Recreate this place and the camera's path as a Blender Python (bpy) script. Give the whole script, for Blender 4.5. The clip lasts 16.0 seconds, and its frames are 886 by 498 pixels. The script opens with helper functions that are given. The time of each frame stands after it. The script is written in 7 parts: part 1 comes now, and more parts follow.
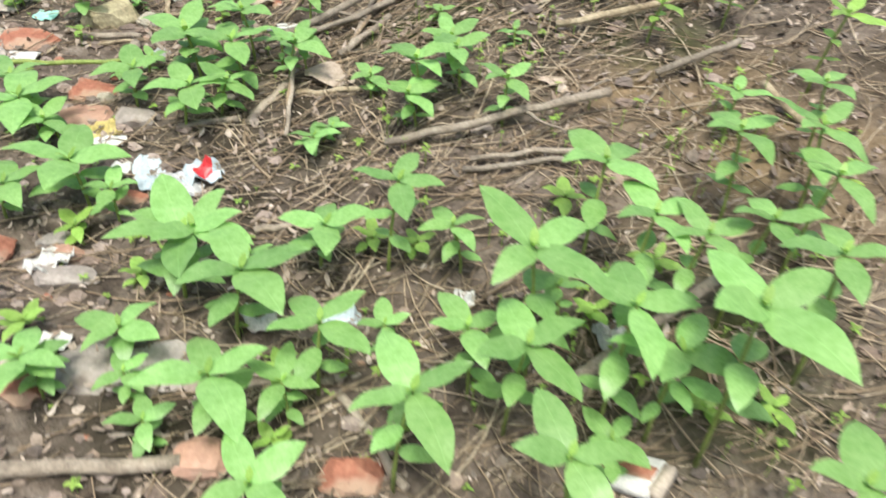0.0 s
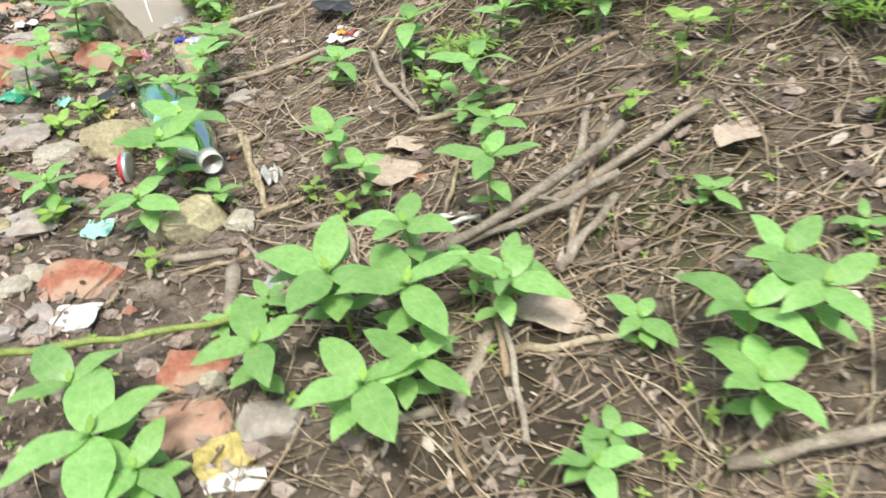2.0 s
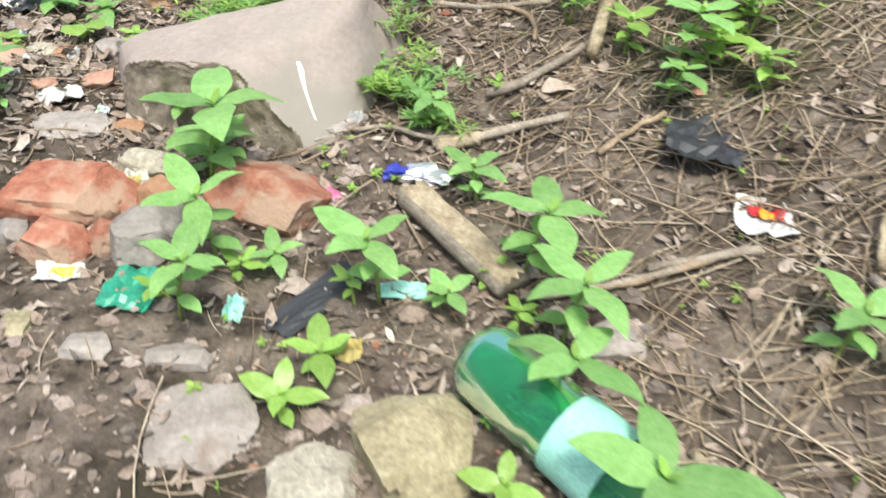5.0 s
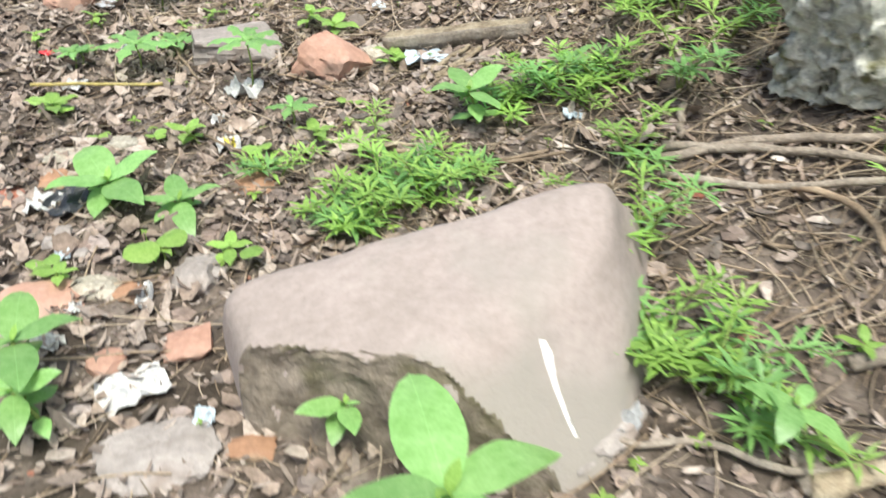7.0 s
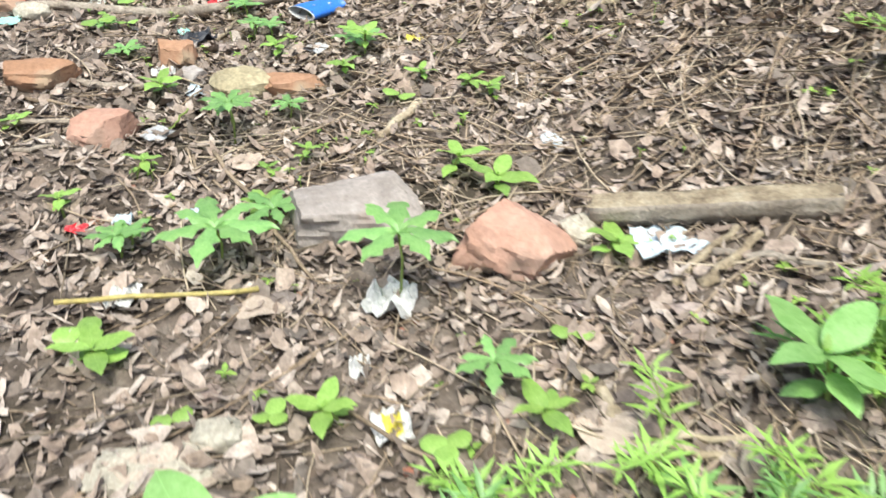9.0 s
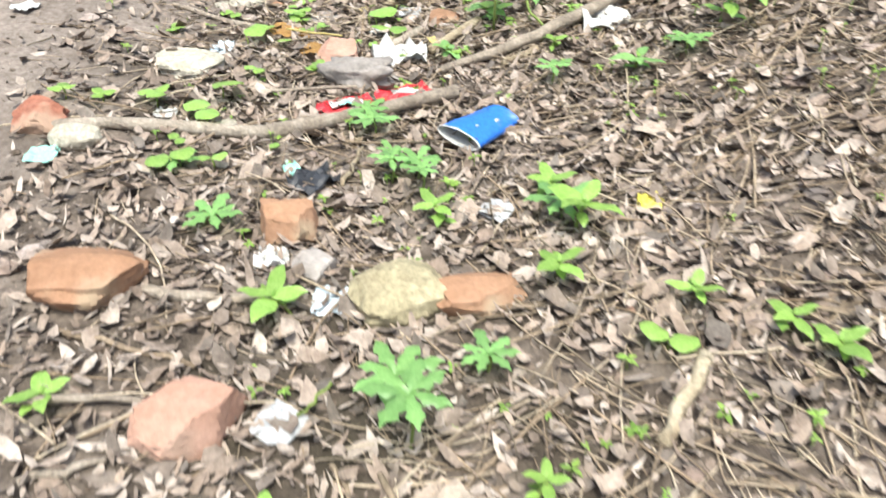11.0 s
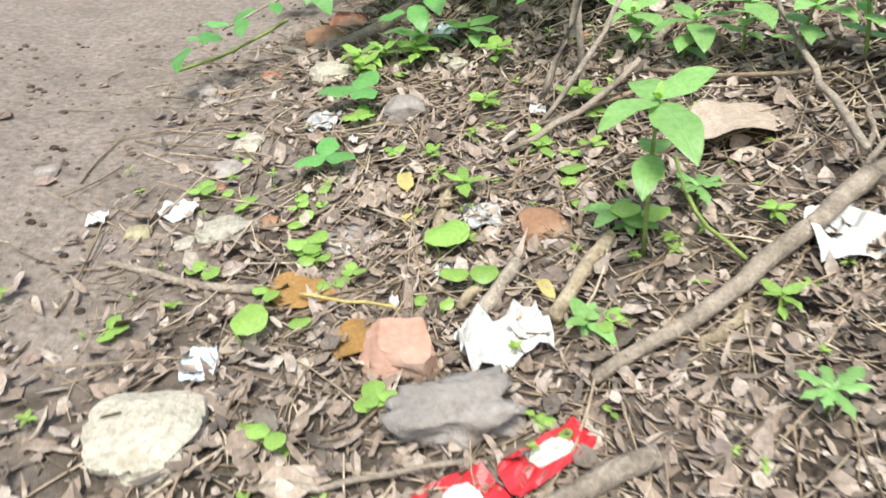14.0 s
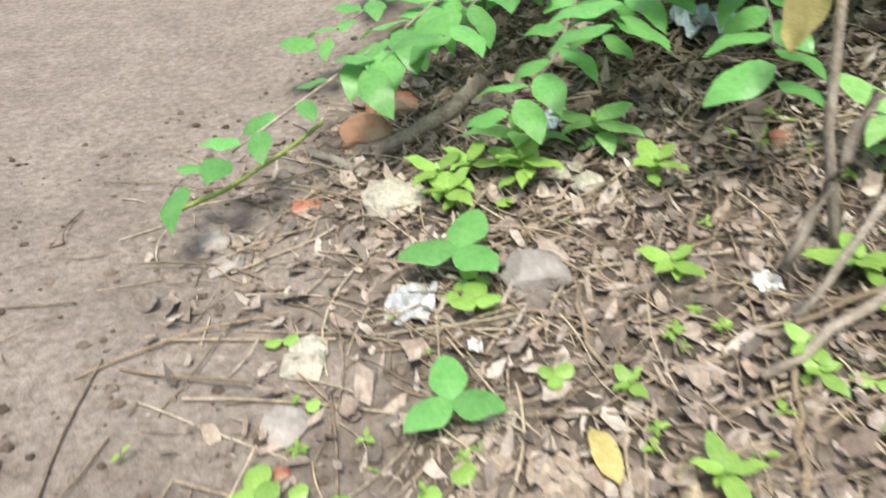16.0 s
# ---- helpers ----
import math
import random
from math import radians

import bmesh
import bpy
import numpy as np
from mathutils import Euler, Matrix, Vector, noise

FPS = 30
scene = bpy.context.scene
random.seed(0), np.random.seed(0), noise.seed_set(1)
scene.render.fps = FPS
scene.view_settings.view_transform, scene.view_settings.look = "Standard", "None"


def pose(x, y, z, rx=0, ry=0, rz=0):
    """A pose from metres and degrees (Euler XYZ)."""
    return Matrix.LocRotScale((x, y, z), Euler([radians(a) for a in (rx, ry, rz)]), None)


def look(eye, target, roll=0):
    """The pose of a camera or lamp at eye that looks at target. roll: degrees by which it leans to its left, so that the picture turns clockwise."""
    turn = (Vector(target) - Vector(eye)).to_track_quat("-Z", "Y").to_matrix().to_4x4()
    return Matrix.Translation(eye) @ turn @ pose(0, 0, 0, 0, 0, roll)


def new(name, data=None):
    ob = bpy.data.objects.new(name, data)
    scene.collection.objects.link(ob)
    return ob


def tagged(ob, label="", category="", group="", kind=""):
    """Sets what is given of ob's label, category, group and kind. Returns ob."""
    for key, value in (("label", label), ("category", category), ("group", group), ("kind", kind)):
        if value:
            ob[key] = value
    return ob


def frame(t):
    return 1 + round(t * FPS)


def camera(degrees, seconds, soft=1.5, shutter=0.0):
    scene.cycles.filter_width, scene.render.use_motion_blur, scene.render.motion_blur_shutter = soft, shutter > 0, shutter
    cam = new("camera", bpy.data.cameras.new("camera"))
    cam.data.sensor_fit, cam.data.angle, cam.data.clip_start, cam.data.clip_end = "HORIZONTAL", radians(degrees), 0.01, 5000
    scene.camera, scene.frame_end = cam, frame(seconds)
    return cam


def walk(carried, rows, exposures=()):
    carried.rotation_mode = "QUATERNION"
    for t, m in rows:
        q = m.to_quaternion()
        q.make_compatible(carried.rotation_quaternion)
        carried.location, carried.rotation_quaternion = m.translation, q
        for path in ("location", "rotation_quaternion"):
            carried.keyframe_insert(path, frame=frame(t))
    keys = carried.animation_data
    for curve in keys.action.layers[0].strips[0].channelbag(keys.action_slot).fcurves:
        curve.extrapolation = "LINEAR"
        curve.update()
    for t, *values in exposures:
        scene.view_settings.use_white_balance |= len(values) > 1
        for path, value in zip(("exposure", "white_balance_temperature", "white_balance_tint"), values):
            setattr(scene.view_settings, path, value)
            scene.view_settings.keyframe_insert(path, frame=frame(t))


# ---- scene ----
cam = camera(61.0, 16.0, soft=1.5, shutter=0.4)
EXPOSURES = [(0.0, 0.93, 6250, 2), (5.0, 0.97, 6150, 2), (9.0, 1.08, 6050, 2), (10.5, 1.28, 6050, 2), (12.5, 1.05, 6050, 2), (16.0, 1.02, 6150, 2)]
PATH = [
    (0, (3.49, 1.687, 1.249), (3.102, 3.184, -0.018), 4.4),
    (0.5, (3.268, 1.927, 1.291), (2.842, 3.401, 0.008), 2.7),
    (1, (3.026, 2.15, 1.296), (2.605, 3.635, 0.025), 3.0),
    (1.5, (2.823, 2.381, 1.221), (2.399, 3.929, 0.028), 1.1),
    (2, (2.628, 2.584, 1.158), (2.164, 4.124, -0.032), -4.0),
    (2.5, (2.416, 2.764, 1.136), (1.938, 4.298, -0.055), -5.2),
    (3, (2.203, 2.959, 1.184), (1.76, 4.472, -0.046), -2.1),
    (3.2, (2.127, 3.039, 1.177), (1.683, 4.514, -0.099), -2.4),
    (5.3, (0.799, 3.914, 1.049), (0.711, 5.466, -0.209), 5.7),
    (5.5, (0.753, 4.02, 1.035), (0.645, 5.573, -0.22), 5.0),
    (6, (0.579, 4.253, 1.025), (0.466, 5.802, -0.235), 5.2),
    (6.5, (0.398, 4.485, 1.016), (0.281, 6.055, -0.217), 5.2),
    (7, (0.264, 4.73, 0.96), (0.108, 6.337, -0.22), 1.5),
    (7.5, (0.105, 4.959, 0.912), (-0.062, 6.593, -0.229), -0.2),
    (8, (-0.043, 5.179, 0.884), (-0.212, 6.827, -0.236), -0.4),
    (8.2, (-0.107, 5.271, 0.879), (-0.25, 6.935, -0.221), 1.3),
    (9.3, (-0.44, 5.815, 0.895), (-0.604, 7.45, -0.246), 0.6),
    (10.3, (-0.727, 6.325, 0.806), (-0.919, 7.92, -0.385), 0.2),
    (10.5, (-0.784, 6.424, 0.836), (-0.994, 8.023, -0.347), -0.2),
    (11, (-0.924, 6.669, 0.917), (-1.17, 8.283, -0.238), 0.3),
    (11.5, (-1.005, 6.9, 0.973), (-1.328, 8.493, -0.193), -1.9),
    (12, (-1.097, 7.11, 1.021), (-1.424, 8.702, -0.143), -2.3),
    (12.5, (-1.199, 7.315, 1.051), (-1.469, 8.928, -0.101), 0.2),
    (13, (-1.249, 7.517, 1.03), (-1.502, 9.144, -0.106), -0.2),
    (13.5, (-1.293, 7.699, 1.004), (-1.566, 9.303, -0.159), -4.4),
    (14, (-1.374, 7.885, 0.99), (-1.574, 9.5, -0.173), -6.7),
    (14.5, (-1.476, 8.075, 1.0), (-1.627, 9.676, -0.189), -6.8),
    (15, (-1.58, 8.293, 0.973), (-1.686, 9.883, -0.236), -8.8),
    (15.5, (-1.666, 8.536, 0.976), (-1.763, 10.102, -0.265), -9.8),
    (16, (-1.785, 8.79, 0.976), (-1.883, 10.38, -0.233), -8.8),
]
walk(cam, [(t, look(eye, target, roll)) for t, eye, target, roll in PATH], EXPOSURES)

# ---- light
SUN_UP, SUN_ROUND = radians(71), radians(168)
world = bpy.data.worlds.new("sky")
scene.world = world
world.use_nodes = True
nt = world.node_tree
sky = nt.nodes.new("ShaderNodeTexSky")
sky.sky_type, sky.sun_disc, sky.sun_elevation, sky.sun_rotation = "NISHITA", False, SUN_UP, SUN_ROUND
sky.air_density, sky.dust_density, sky.ozone_density = 1.0, 6.0, 0.6
nt.nodes["Background"].inputs["Strength"].default_value = 0.11
nt.links.new(sky.outputs["Color"], nt.nodes["Background"].inputs["Color"])
sun = new("sun", bpy.data.lights.new("sun", "SUN"))
sun.data.energy, sun.data.angle, sun.data.color = 1.95, radians(14), (1.0, 0.95, 0.86)
sun.matrix_world = look((0.7, -3.3, 10.2), (0, 0, 0.4))


# ---- materials
def ramp(nt, src, stops):
    r = nt.nodes.new("ShaderNodeValToRGB")
    while len(r.color_ramp.elements) < len(stops):
        r.color_ramp.elements.new(0.5)
    for e, (p, c) in zip(r.color_ramp.elements, stops):
        e.position, e.color = p, (*c, 1)
    nt.links.new(src, r.inputs["Fac"])
    return r.outputs["Color"]


def noise_node(nt, scale, detail=6.0, rough=0.6, coords=None, kind="ShaderNodeTexNoise"):
    n = nt.nodes.new(kind)
    n.inputs["Scale"].default_value = scale
    if kind == "ShaderNodeTexNoise":
        n.inputs["Detail"].default_value, n.inputs["Roughness"].default_value = detail, rough
    nt.links.new(coords, n.inputs["Vector"])
    return n


def mix(nt, mode, fac, a, b):
    m = nt.nodes.new("ShaderNodeMix")
    m.data_type, m.blend_type = "RGBA", mode
    for value, socket in ((fac, m.inputs[0]), (a, m.inputs[6]), (b, m.inputs[7])):
        if isinstance(value, (int, float)):
            socket.default_value = value
        elif isinstance(value, tuple):
            socket.default_value = (*value, 1)
        else:
            nt.links.new(value, socket)
    return m.outputs[2]


def surface(name, stops, scale, rough=0.85, bump=0.3, fine=6.0, vary=0.0, by="object", spec=0.3, stain=None, island=False, through_light=0.0, grainy=0.8):
    """A grainy surface: colour stops over a noise, a finer grain, bump, and a change of brightness from piece to piece."""
    m = bpy.data.materials.new(name)
    m.use_nodes = True
    t = m.node_tree
    shader = t.nodes["Principled BSDF"]
    tc = t.nodes.new("ShaderNodeTexCoord").outputs["Object"] if by == "object" else t.nodes.new("ShaderNodeNewGeometry").outputs["Position"]
    a = noise_node(t, scale, 5.0, 0.65, tc)
    b = noise_node(t, scale * fine, 4.0, 0.7, tc)
    colour = ramp(t, a.outputs["Fac"], stops)
    grain = ramp(t, b.outputs["Fac"], [(0.3, (0.62, 0.62, 0.62)), (0.7, (1.28, 1.28, 1.28))])
    colour = mix(t, "MULTIPLY", grainy, colour, grain)
    if stain:
        c = noise_node(t, stain[0], 3.0, 0.6, tc)
        colour = mix(t, "MIX", ramp(t, c.outputs["Fac"], [(stain[2], (0, 0, 0)), (stain[2] + 0.12, (1, 1, 1))]), colour, stain[1])
    if vary:
        info = t.nodes.new("ShaderNodeNewGeometry").outputs["Random Per Island"] if island else t.nodes.new("ShaderNodeObjectInfo").outputs["Random"]
        colour = mix(t, "MULTIPLY", 1.0, colour, ramp(t, info, [(0.0, (1 - vary,) * 3), (0.5, (1.0, 1 - vary * 0.2, 1 - vary * 0.35)), (1.0, (1 + vary,) * 3)]))
    t.links.new(colour, shader.inputs["Base Color"])
    shader.inputs["Roughness"].default_value = rough
    shader.inputs["Specular IOR Level"].default_value = spec
    if bump:
        bp = t.nodes.new("ShaderNodeBump")
        bp.inputs["Strength"].default_value, bp.inputs["Distance"].default_value = bump, 0.01
        t.links.new(b.outputs["Fac"], bp.inputs["Height"])
        t.links.new(bp.outputs["Normal"], shader.inputs["Normal"])
    if through_light:
        tr, ms = t.nodes.new("ShaderNodeBsdfTranslucent"), t.nodes.new("ShaderNodeMixShader")
        t.links.new(mix(t, "MULTIPLY", 1.0, colour, (1.1, 1.15, 0.6)), tr.inputs["Color"])
        ms.inputs[0].default_value = through_light
        t.links.new(shader.outputs[0], ms.inputs[1])
        t.links.new(tr.outputs[0], ms.inputs[2])
        t.links.new(ms.outputs[0], t.nodes["Material Output"].inputs["Surface"])
    return m


def green(name, dark, light, through_light=0.3, rough=0.38):
    """Leaf green with a pale midrib, fine veins, blotches and a change from leaf to leaf. x runs along the leaf."""
    m = surface(name, [(0.3, dark), (0.7, light)], 9, rough, 0.04, 4, 0.2, spec=0.45, through_light=through_light, grainy=0.12)
    t = m.node_tree
    co = t.nodes.new("ShaderNodeTexCoord").outputs["Object"]
    sep = t.nodes.new("ShaderNodeSeparateXYZ")
    t.links.new(co, sep.inputs[0])
    ab = t.nodes.new("ShaderNodeMath")
    ab.operation = "ABSOLUTE"
    t.links.new(sep.outputs["Y"], ab.inputs[0])
    rib = ramp(t, ab.outputs[0], [(0.0, (1, 1, 1)), (0.0022, (0, 0, 0))])
    shader = t.nodes["Principled BSDF"]
    old = shader.inputs["Base Color"].links[0].from_socket
    t.links.new(mix(t, "MIX", mix(t, "MULTIPLY", 1.0, rib, (0.4, 0.4, 0.4)), old, tuple(min(1, c * 1.9) for c in light)), shader.inputs["Base Color"])
    return m


def plain(name, colour, rough=0.5, spec=0.5, bump=0.1, scale=30):
    d = tuple(c * 0.86 for c in colour)
    return surface(name, [(0.3, d), (0.7, colour)], scale, rough, bump, 5, spec=spec, stain=(14, tuple(c * 0.5 + 0.07 for c in colour), 0.62))


SOIL_STOPS = [(0.3, (0.026, 0.02, 0.0155)), (0.43, (0.088, 0.069, 0.054)), (0.58, (0.17, 0.136, 0.11)), (0.78, (0.29, 0.245, 0.205))]


def ground_material():
    """Dark crumbly soil, a lighter trodden path along the west side, darker and ochre patches."""
    m = surface("soil", SOIL_STOPS, 9, 0.95, 0.9, 9, by="place", spec=0.15, stain=(1.3, (0.05, 0.041, 0.029), 0.545))
    t = m.node_tree
    shader = t.nodes["Principled BSDF"]
    soil = shader.inputs["Base Color"].links[0].from_socket
    at = t.nodes.new("ShaderNodeNewGeometry").outputs["Position"]
    fine = noise_node(t, 46, 5, 0.7, at)
    wide = noise_node(t, 5, 5, 0.6, at)
    trodden = ramp(t, fine.outputs["Fac"], [(0.28, (0.14, 0.112, 0.093)), (0.5, (0.243, 0.202, 0.173)), (0.72, (0.345, 0.297, 0.26))])
    trodden = mix(t, "MULTIPLY", 0.7, trodden, ramp(t, wide.outputs["Fac"], [(0.3, (0.72, 0.7, 0.68)), (0.7, (1.15, 1.14, 1.12))]))
    mask = t.nodes.new("ShaderNodeAttribute")
    mask.attribute_name = "trodden"
    add = t.nodes.new("ShaderNodeMath")
    add.operation = "MULTIPLY_ADD"
    t.links.new(wide.outputs["Fac"], add.inputs[0])
    add.inputs[1].default_value = 0.9
    t.links.new(mask.outputs["Fac"], add.inputs[2])
    edge = ramp(t, add.outputs[0], [(0.55, (0, 0, 0)), (1.25, (1, 1, 1))])
    colour = mix(t, "MIX", edge, soil, trodden)
    for name, stops in (("sandy", [(0.3, (0.15, 0.105, 0.06)), (0.7, (0.30, 0.22, 0.135))]), ("mossy", [(0.3, (0.025, 0.028, 0.012)), (0.7, (0.085, 0.092, 0.035))])):
        patch = t.nodes.new("ShaderNodeAttribute")
        patch.attribute_name = name
        colour = mix(t, "MIX", patch.outputs["Fac"], colour, ramp(t, fine.outputs["Fac"], stops))
    t.links.new(colour, shader.inputs["Base Color"])
    return m


SOIL = ground_material()
LEAF = green("broad_leaf_green", (0.19, 0.375, 0.10), (0.305, 0.515, 0.19))
LEAF_YOUNG = green("young_leaf_green", (0.22, 0.385, 0.07), (0.335, 0.51, 0.135))
LEAF_CUT = green("cut_leaf_green", (0.17, 0.35, 0.10), (0.27, 0.47, 0.16))
LEAF_DARK = green("bush_leaf_green", (0.12, 0.32, 0.08), (0.2, 0.43, 0.13))
STEM = surface("green_stem", [(0.3, (0.16, 0.22, 0.05)), (0.7, (0.27, 0.33, 0.09))], 30, 0.6, 0.1, spec=0.3)
LITTER = surface("dead_leaf", [(0.25, (0.12, 0.097, 0.08)), (0.5, (0.285, 0.24, 0.205)), (0.75, (0.44, 0.385, 0.335))], 14, 0.85, 0.25, 7, 0.5, by="place", spec=0.2, island=True)
TWIGS = surface("dry_twig", [(0.25, (0.17, 0.133, 0.094)), (0.6, (0.37, 0.31, 0.23)), (0.8, (0.58, 0.51, 0.395))], 20, 0.85, 0.3, 6, 0.55, by="place", spec=0.2, island=True)
BARK = surface("weathered_bark", [(0.25, (0.165, 0.135, 0.105)), (0.5, (0.33, 0.28, 0.225)), (0.8, (0.50, 0.44, 0.365))], 16, 0.85, 0.8, 7, 0.15, spec=0.2)
PALE_WOOD = surface("bleached_wood", [(0.28, (0.14, 0.1, 0.065)), (0.5, (0.38, 0.31, 0.21)), (0.75, (0.58, 0.5, 0.37))], 17, 0.8, 0.9, 6, 0.1, spec=0.2)
RUBBLE = surface("mixed_rubble", [(0.25, (0.15, 0.12, 0.1)), (0.5, (0.255, 0.21, 0.185)), (0.8, (0.40, 0.35, 0.32))], 10, 0.9, 0.5, 7, 0.45, by="place", spec=0.2, island=True)
BRICK_RED = surface("red_brick_clay", [(0.25, (0.24, 0.085, 0.055)), (0.5, (0.345, 0.15, 0.1)), (0.8, (0.43, 0.255, 0.185))], 8, 0.9, 0.7, 8, 0.16, stain=(7, (0.40, 0.275, 0.2), 0.46), grainy=0.55)
BRICK_ORANGE = surface("orange_brick_clay", [(0.25, (0.23, 0.125, 0.07)), (0.55, (0.335, 0.195, 0.12)), (0.8, (0.43, 0.30, 0.205))], 8, 0.9, 0.5, 9, 0.14, stain=(6, (0.36, 0.28, 0.19), 0.56), grainy=0.4)
BRICK_PINK = surface("faded_brick_clay", [(0.25, (0.33, 0.185, 0.13)), (0.55, (0.43, 0.265, 0.2)), (0.8, (0.50, 0.35, 0.28))], 7, 0.9, 0.45, 9, 0.12, stain=(5, (0.30, 0.215, 0.165), 0.58), grainy=0.4)
STONE_GREY = surface("grey_stone", [(0.25, (0.2, 0.178, 0.16)), (0.55, (0.345, 0.31, 0.285)), (0.8, (0.48, 0.44, 0.41))], 8, 0.9, 0.6, 9, 0.16, stain=(6, (0.22, 0.175, 0.145), 0.58), grainy=0.5)
STONE_PALE = surface("pale_stone", [(0.25, (0.32, 0.29, 0.225)), (0.55, (0.47, 0.43, 0.35)), (0.8, (0.60, 0.56, 0.48))], 10, 0.9, 0.8, 8, 0.12, stain=(8, (0.30, 0.26, 0.19), 0.6))
STONE_KHAKI = surface("khaki_stone", [(0.25, (0.22, 0.185, 0.115)), (0.55, (0.36, 0.315, 0.2)), (0.8, (0.49, 0.44, 0.3))], 10, 0.9, 0.5, 8, 0.1)
BOULDER = surface("pink_sandstone", [(0.25, (0.27, 0.225, 0.195)), (0.5, (0.345, 0.285, 0.255)), (0.8, (0.42, 0.36, 0.325))], 3.2, 0.85, 0.4, 16, stain=(2.2, (0.29, 0.26, 0.225), 0.5), grainy=0.3)
FRACTURE = surface("dark_broken_sandstone", [(0.25, (0.12, 0.1, 0.075)), (0.5, (0.215, 0.178, 0.138)), (0.8, (0.32, 0.27, 0.22))], 9, 0.95, 0.9, 6, stain=(5, (0.13, 0.115, 0.065), 0.52))
ROCK_PITTED = surface("pitted_concrete", [(0.25, (0.3, 0.28, 0.22)), (0.5, (0.6, 0.58, 0.5)), (0.8, (0.76, 0.74, 0.67))], 16, 0.95, 0.9, 5, stain=(11, (0.2, 0.19, 0.1), 0.6))
PAPER = plain("dirty_white_paper", (0.63, 0.62, 0.59), 0.7, 0.3)
PAPER_BLUE = plain("bluish_white_plastic", (0.55, 0.63, 0.68), 0.4)
PLASTIC_GREY = plain("grey_plastic_film", (0.44, 0.44, 0.44), 0.35)
CARD = plain("tan_card", (0.50, 0.42, 0.35), 0.8, 0.2)
BLACK = plain("black_rubber", (0.035, 0.036, 0.042), 0.5)
BLUE = plain("blue_card", (0.035, 0.17, 0.62), 0.4, 0.5, 0.03)
BLUE_DARK = plain("dark_blue_foil", (0.04, 0.05, 0.38), 0.3)
RED = plain("red_foil", (0.58, 0.03, 0.04), 0.35)
YELLOW = plain("yellow_plastic", (0.72, 0.62, 0.08), 0.45)
ORANGE = plain("orange_print", (0.75, 0.30, 0.02), 0.4)
TEAL = plain("green_plastic", (0.04, 0.30, 0.19), 0.35)
PINK = plain("pink_plastic", (0.62, 0.16, 0.32), 0.4)
AQUA = plain("pale_green_label", (0.36, 0.70, 0.60), 0.4)
BROWN_LEAF = surface("brown_dead_leaf", [(0.3, (0.30, 0.16, 0.05)), (0.7, (0.46, 0.27, 0.09))], 18, 0.7, 0.3, 6, 0.1, through_light=0.15)
TAN_LEAF = surface("tan_dead_leaf", [(0.3, (0.36, 0.28, 0.22)), (0.7, (0.54, 0.45, 0.37))], 12, 0.75, 0.2, 6, 0.08, through_light=0.12)
YELLOW_LEAF = surface("yellowed_leaf", [(0.3, (0.50, 0.40, 0.13)), (0.7, (0.68, 0.58, 0.26))], 12, 0.7, 0.2, 6, through_light=0.3)
FOIL = bpy.data.materials.new("silver_foil")
FOIL.use_nodes = True
FOIL.node_tree.nodes["Principled BSDF"].inputs["Metallic"].default_value = 0.8
FOIL.node_tree.nodes["Principled BSDF"].inputs["Roughness"].default_value = 0.28
FOIL.node_tree.nodes["Principled BSDF"].inputs["Base Color"].default_value = (0.8, 0.8, 0.82, 1)
PET = bpy.data.materials.new("green_bottle_plastic")
PET.use_nodes = True
for key, value in (("Base Color", (0.05, 0.40, 0.17, 1)), ("Roughness", 0.14), ("Transmission Weight", 0.7), ("IOR", 1.45)):
    PET.node_tree.nodes["Principled BSDF"].inputs[key].default_value = value
STREAK = plain("white_dropping", (0.80, 0.77, 0.72), 0.8, 0.2)


# ---- lie of the land
COEF = (0.0394, -0.1940, -0.1858, 0.0879, 0.1357, 0.0775, 0.0138, -0.0049, 0.0009)


def relief(x, y):
    """The broad lie of the land: a verge beside the path that rises into a bank on its far side."""
    ax, ay, ux, uy = 3.5, 1.7, -0.535, 0.845
    s, d = (x - ax) * ux + (y - ay) * uy, (x - ax) * uy - (y - ay) * ux
    over = min(max(d - 0.75, 0.0), 2.0)
    s, d = min(max(s, 0.0), 9.8), min(max(d, -1.15), 0.75)
    x, y, a = ax + s * ux + d * uy, ay + s * uy - d * ux - 4, COEF
    low = a[0] + a[1] * x + a[2] * y + a[3] * x * x + a[4] * x * y + a[5] * y * y
    return low + a[6] * x * x * y + a[7] * y ** 3 + a[8] * x * y * y + 0.22 * over



# ---- ground
rnd = random.Random(7)
EDGE_X = -2.22


def trodden(x, y):
    """1 on the bare path, 0 off it."""
    edge = EDGE_X + 0.2 * noise.noise((0.0, y * 1.1, 3.0)) + 0.1 * noise.noise((x * 4, y * 4, 8.0)) + 0.3 * max(0.0, y - 10.9) + 0.1 * max(0.0, 7.6 - y)
    return min(1.0, max(0.0, (edge - x) / 0.75 + 0.5))


def ground(x, y):
    """Height of the ground."""
    rough = 1 - 0.8 * trodden(x, y)
    big = noise.noise((x * 2.6, y * 2.6, 0.0)) * 0.016
    lumps = noise.noise((x * 9, y * 9, 5.0)) * 0.009 + noise.noise((x * 23, y * 23, 9.0)) * 0.0045
    return relief(x, y) + rough * (big * 0.8 + lumps)


def mesh_object(name, verts, faces, material, smooth=True):
    me = bpy.data.meshes.new(name)
    me.from_pydata(verts, [], faces)
    me.polygons.foreach_set("use_smooth", [smooth] * len(me.polygons))
    me.materials.append(material)
    me.update()
    return new(name, me)


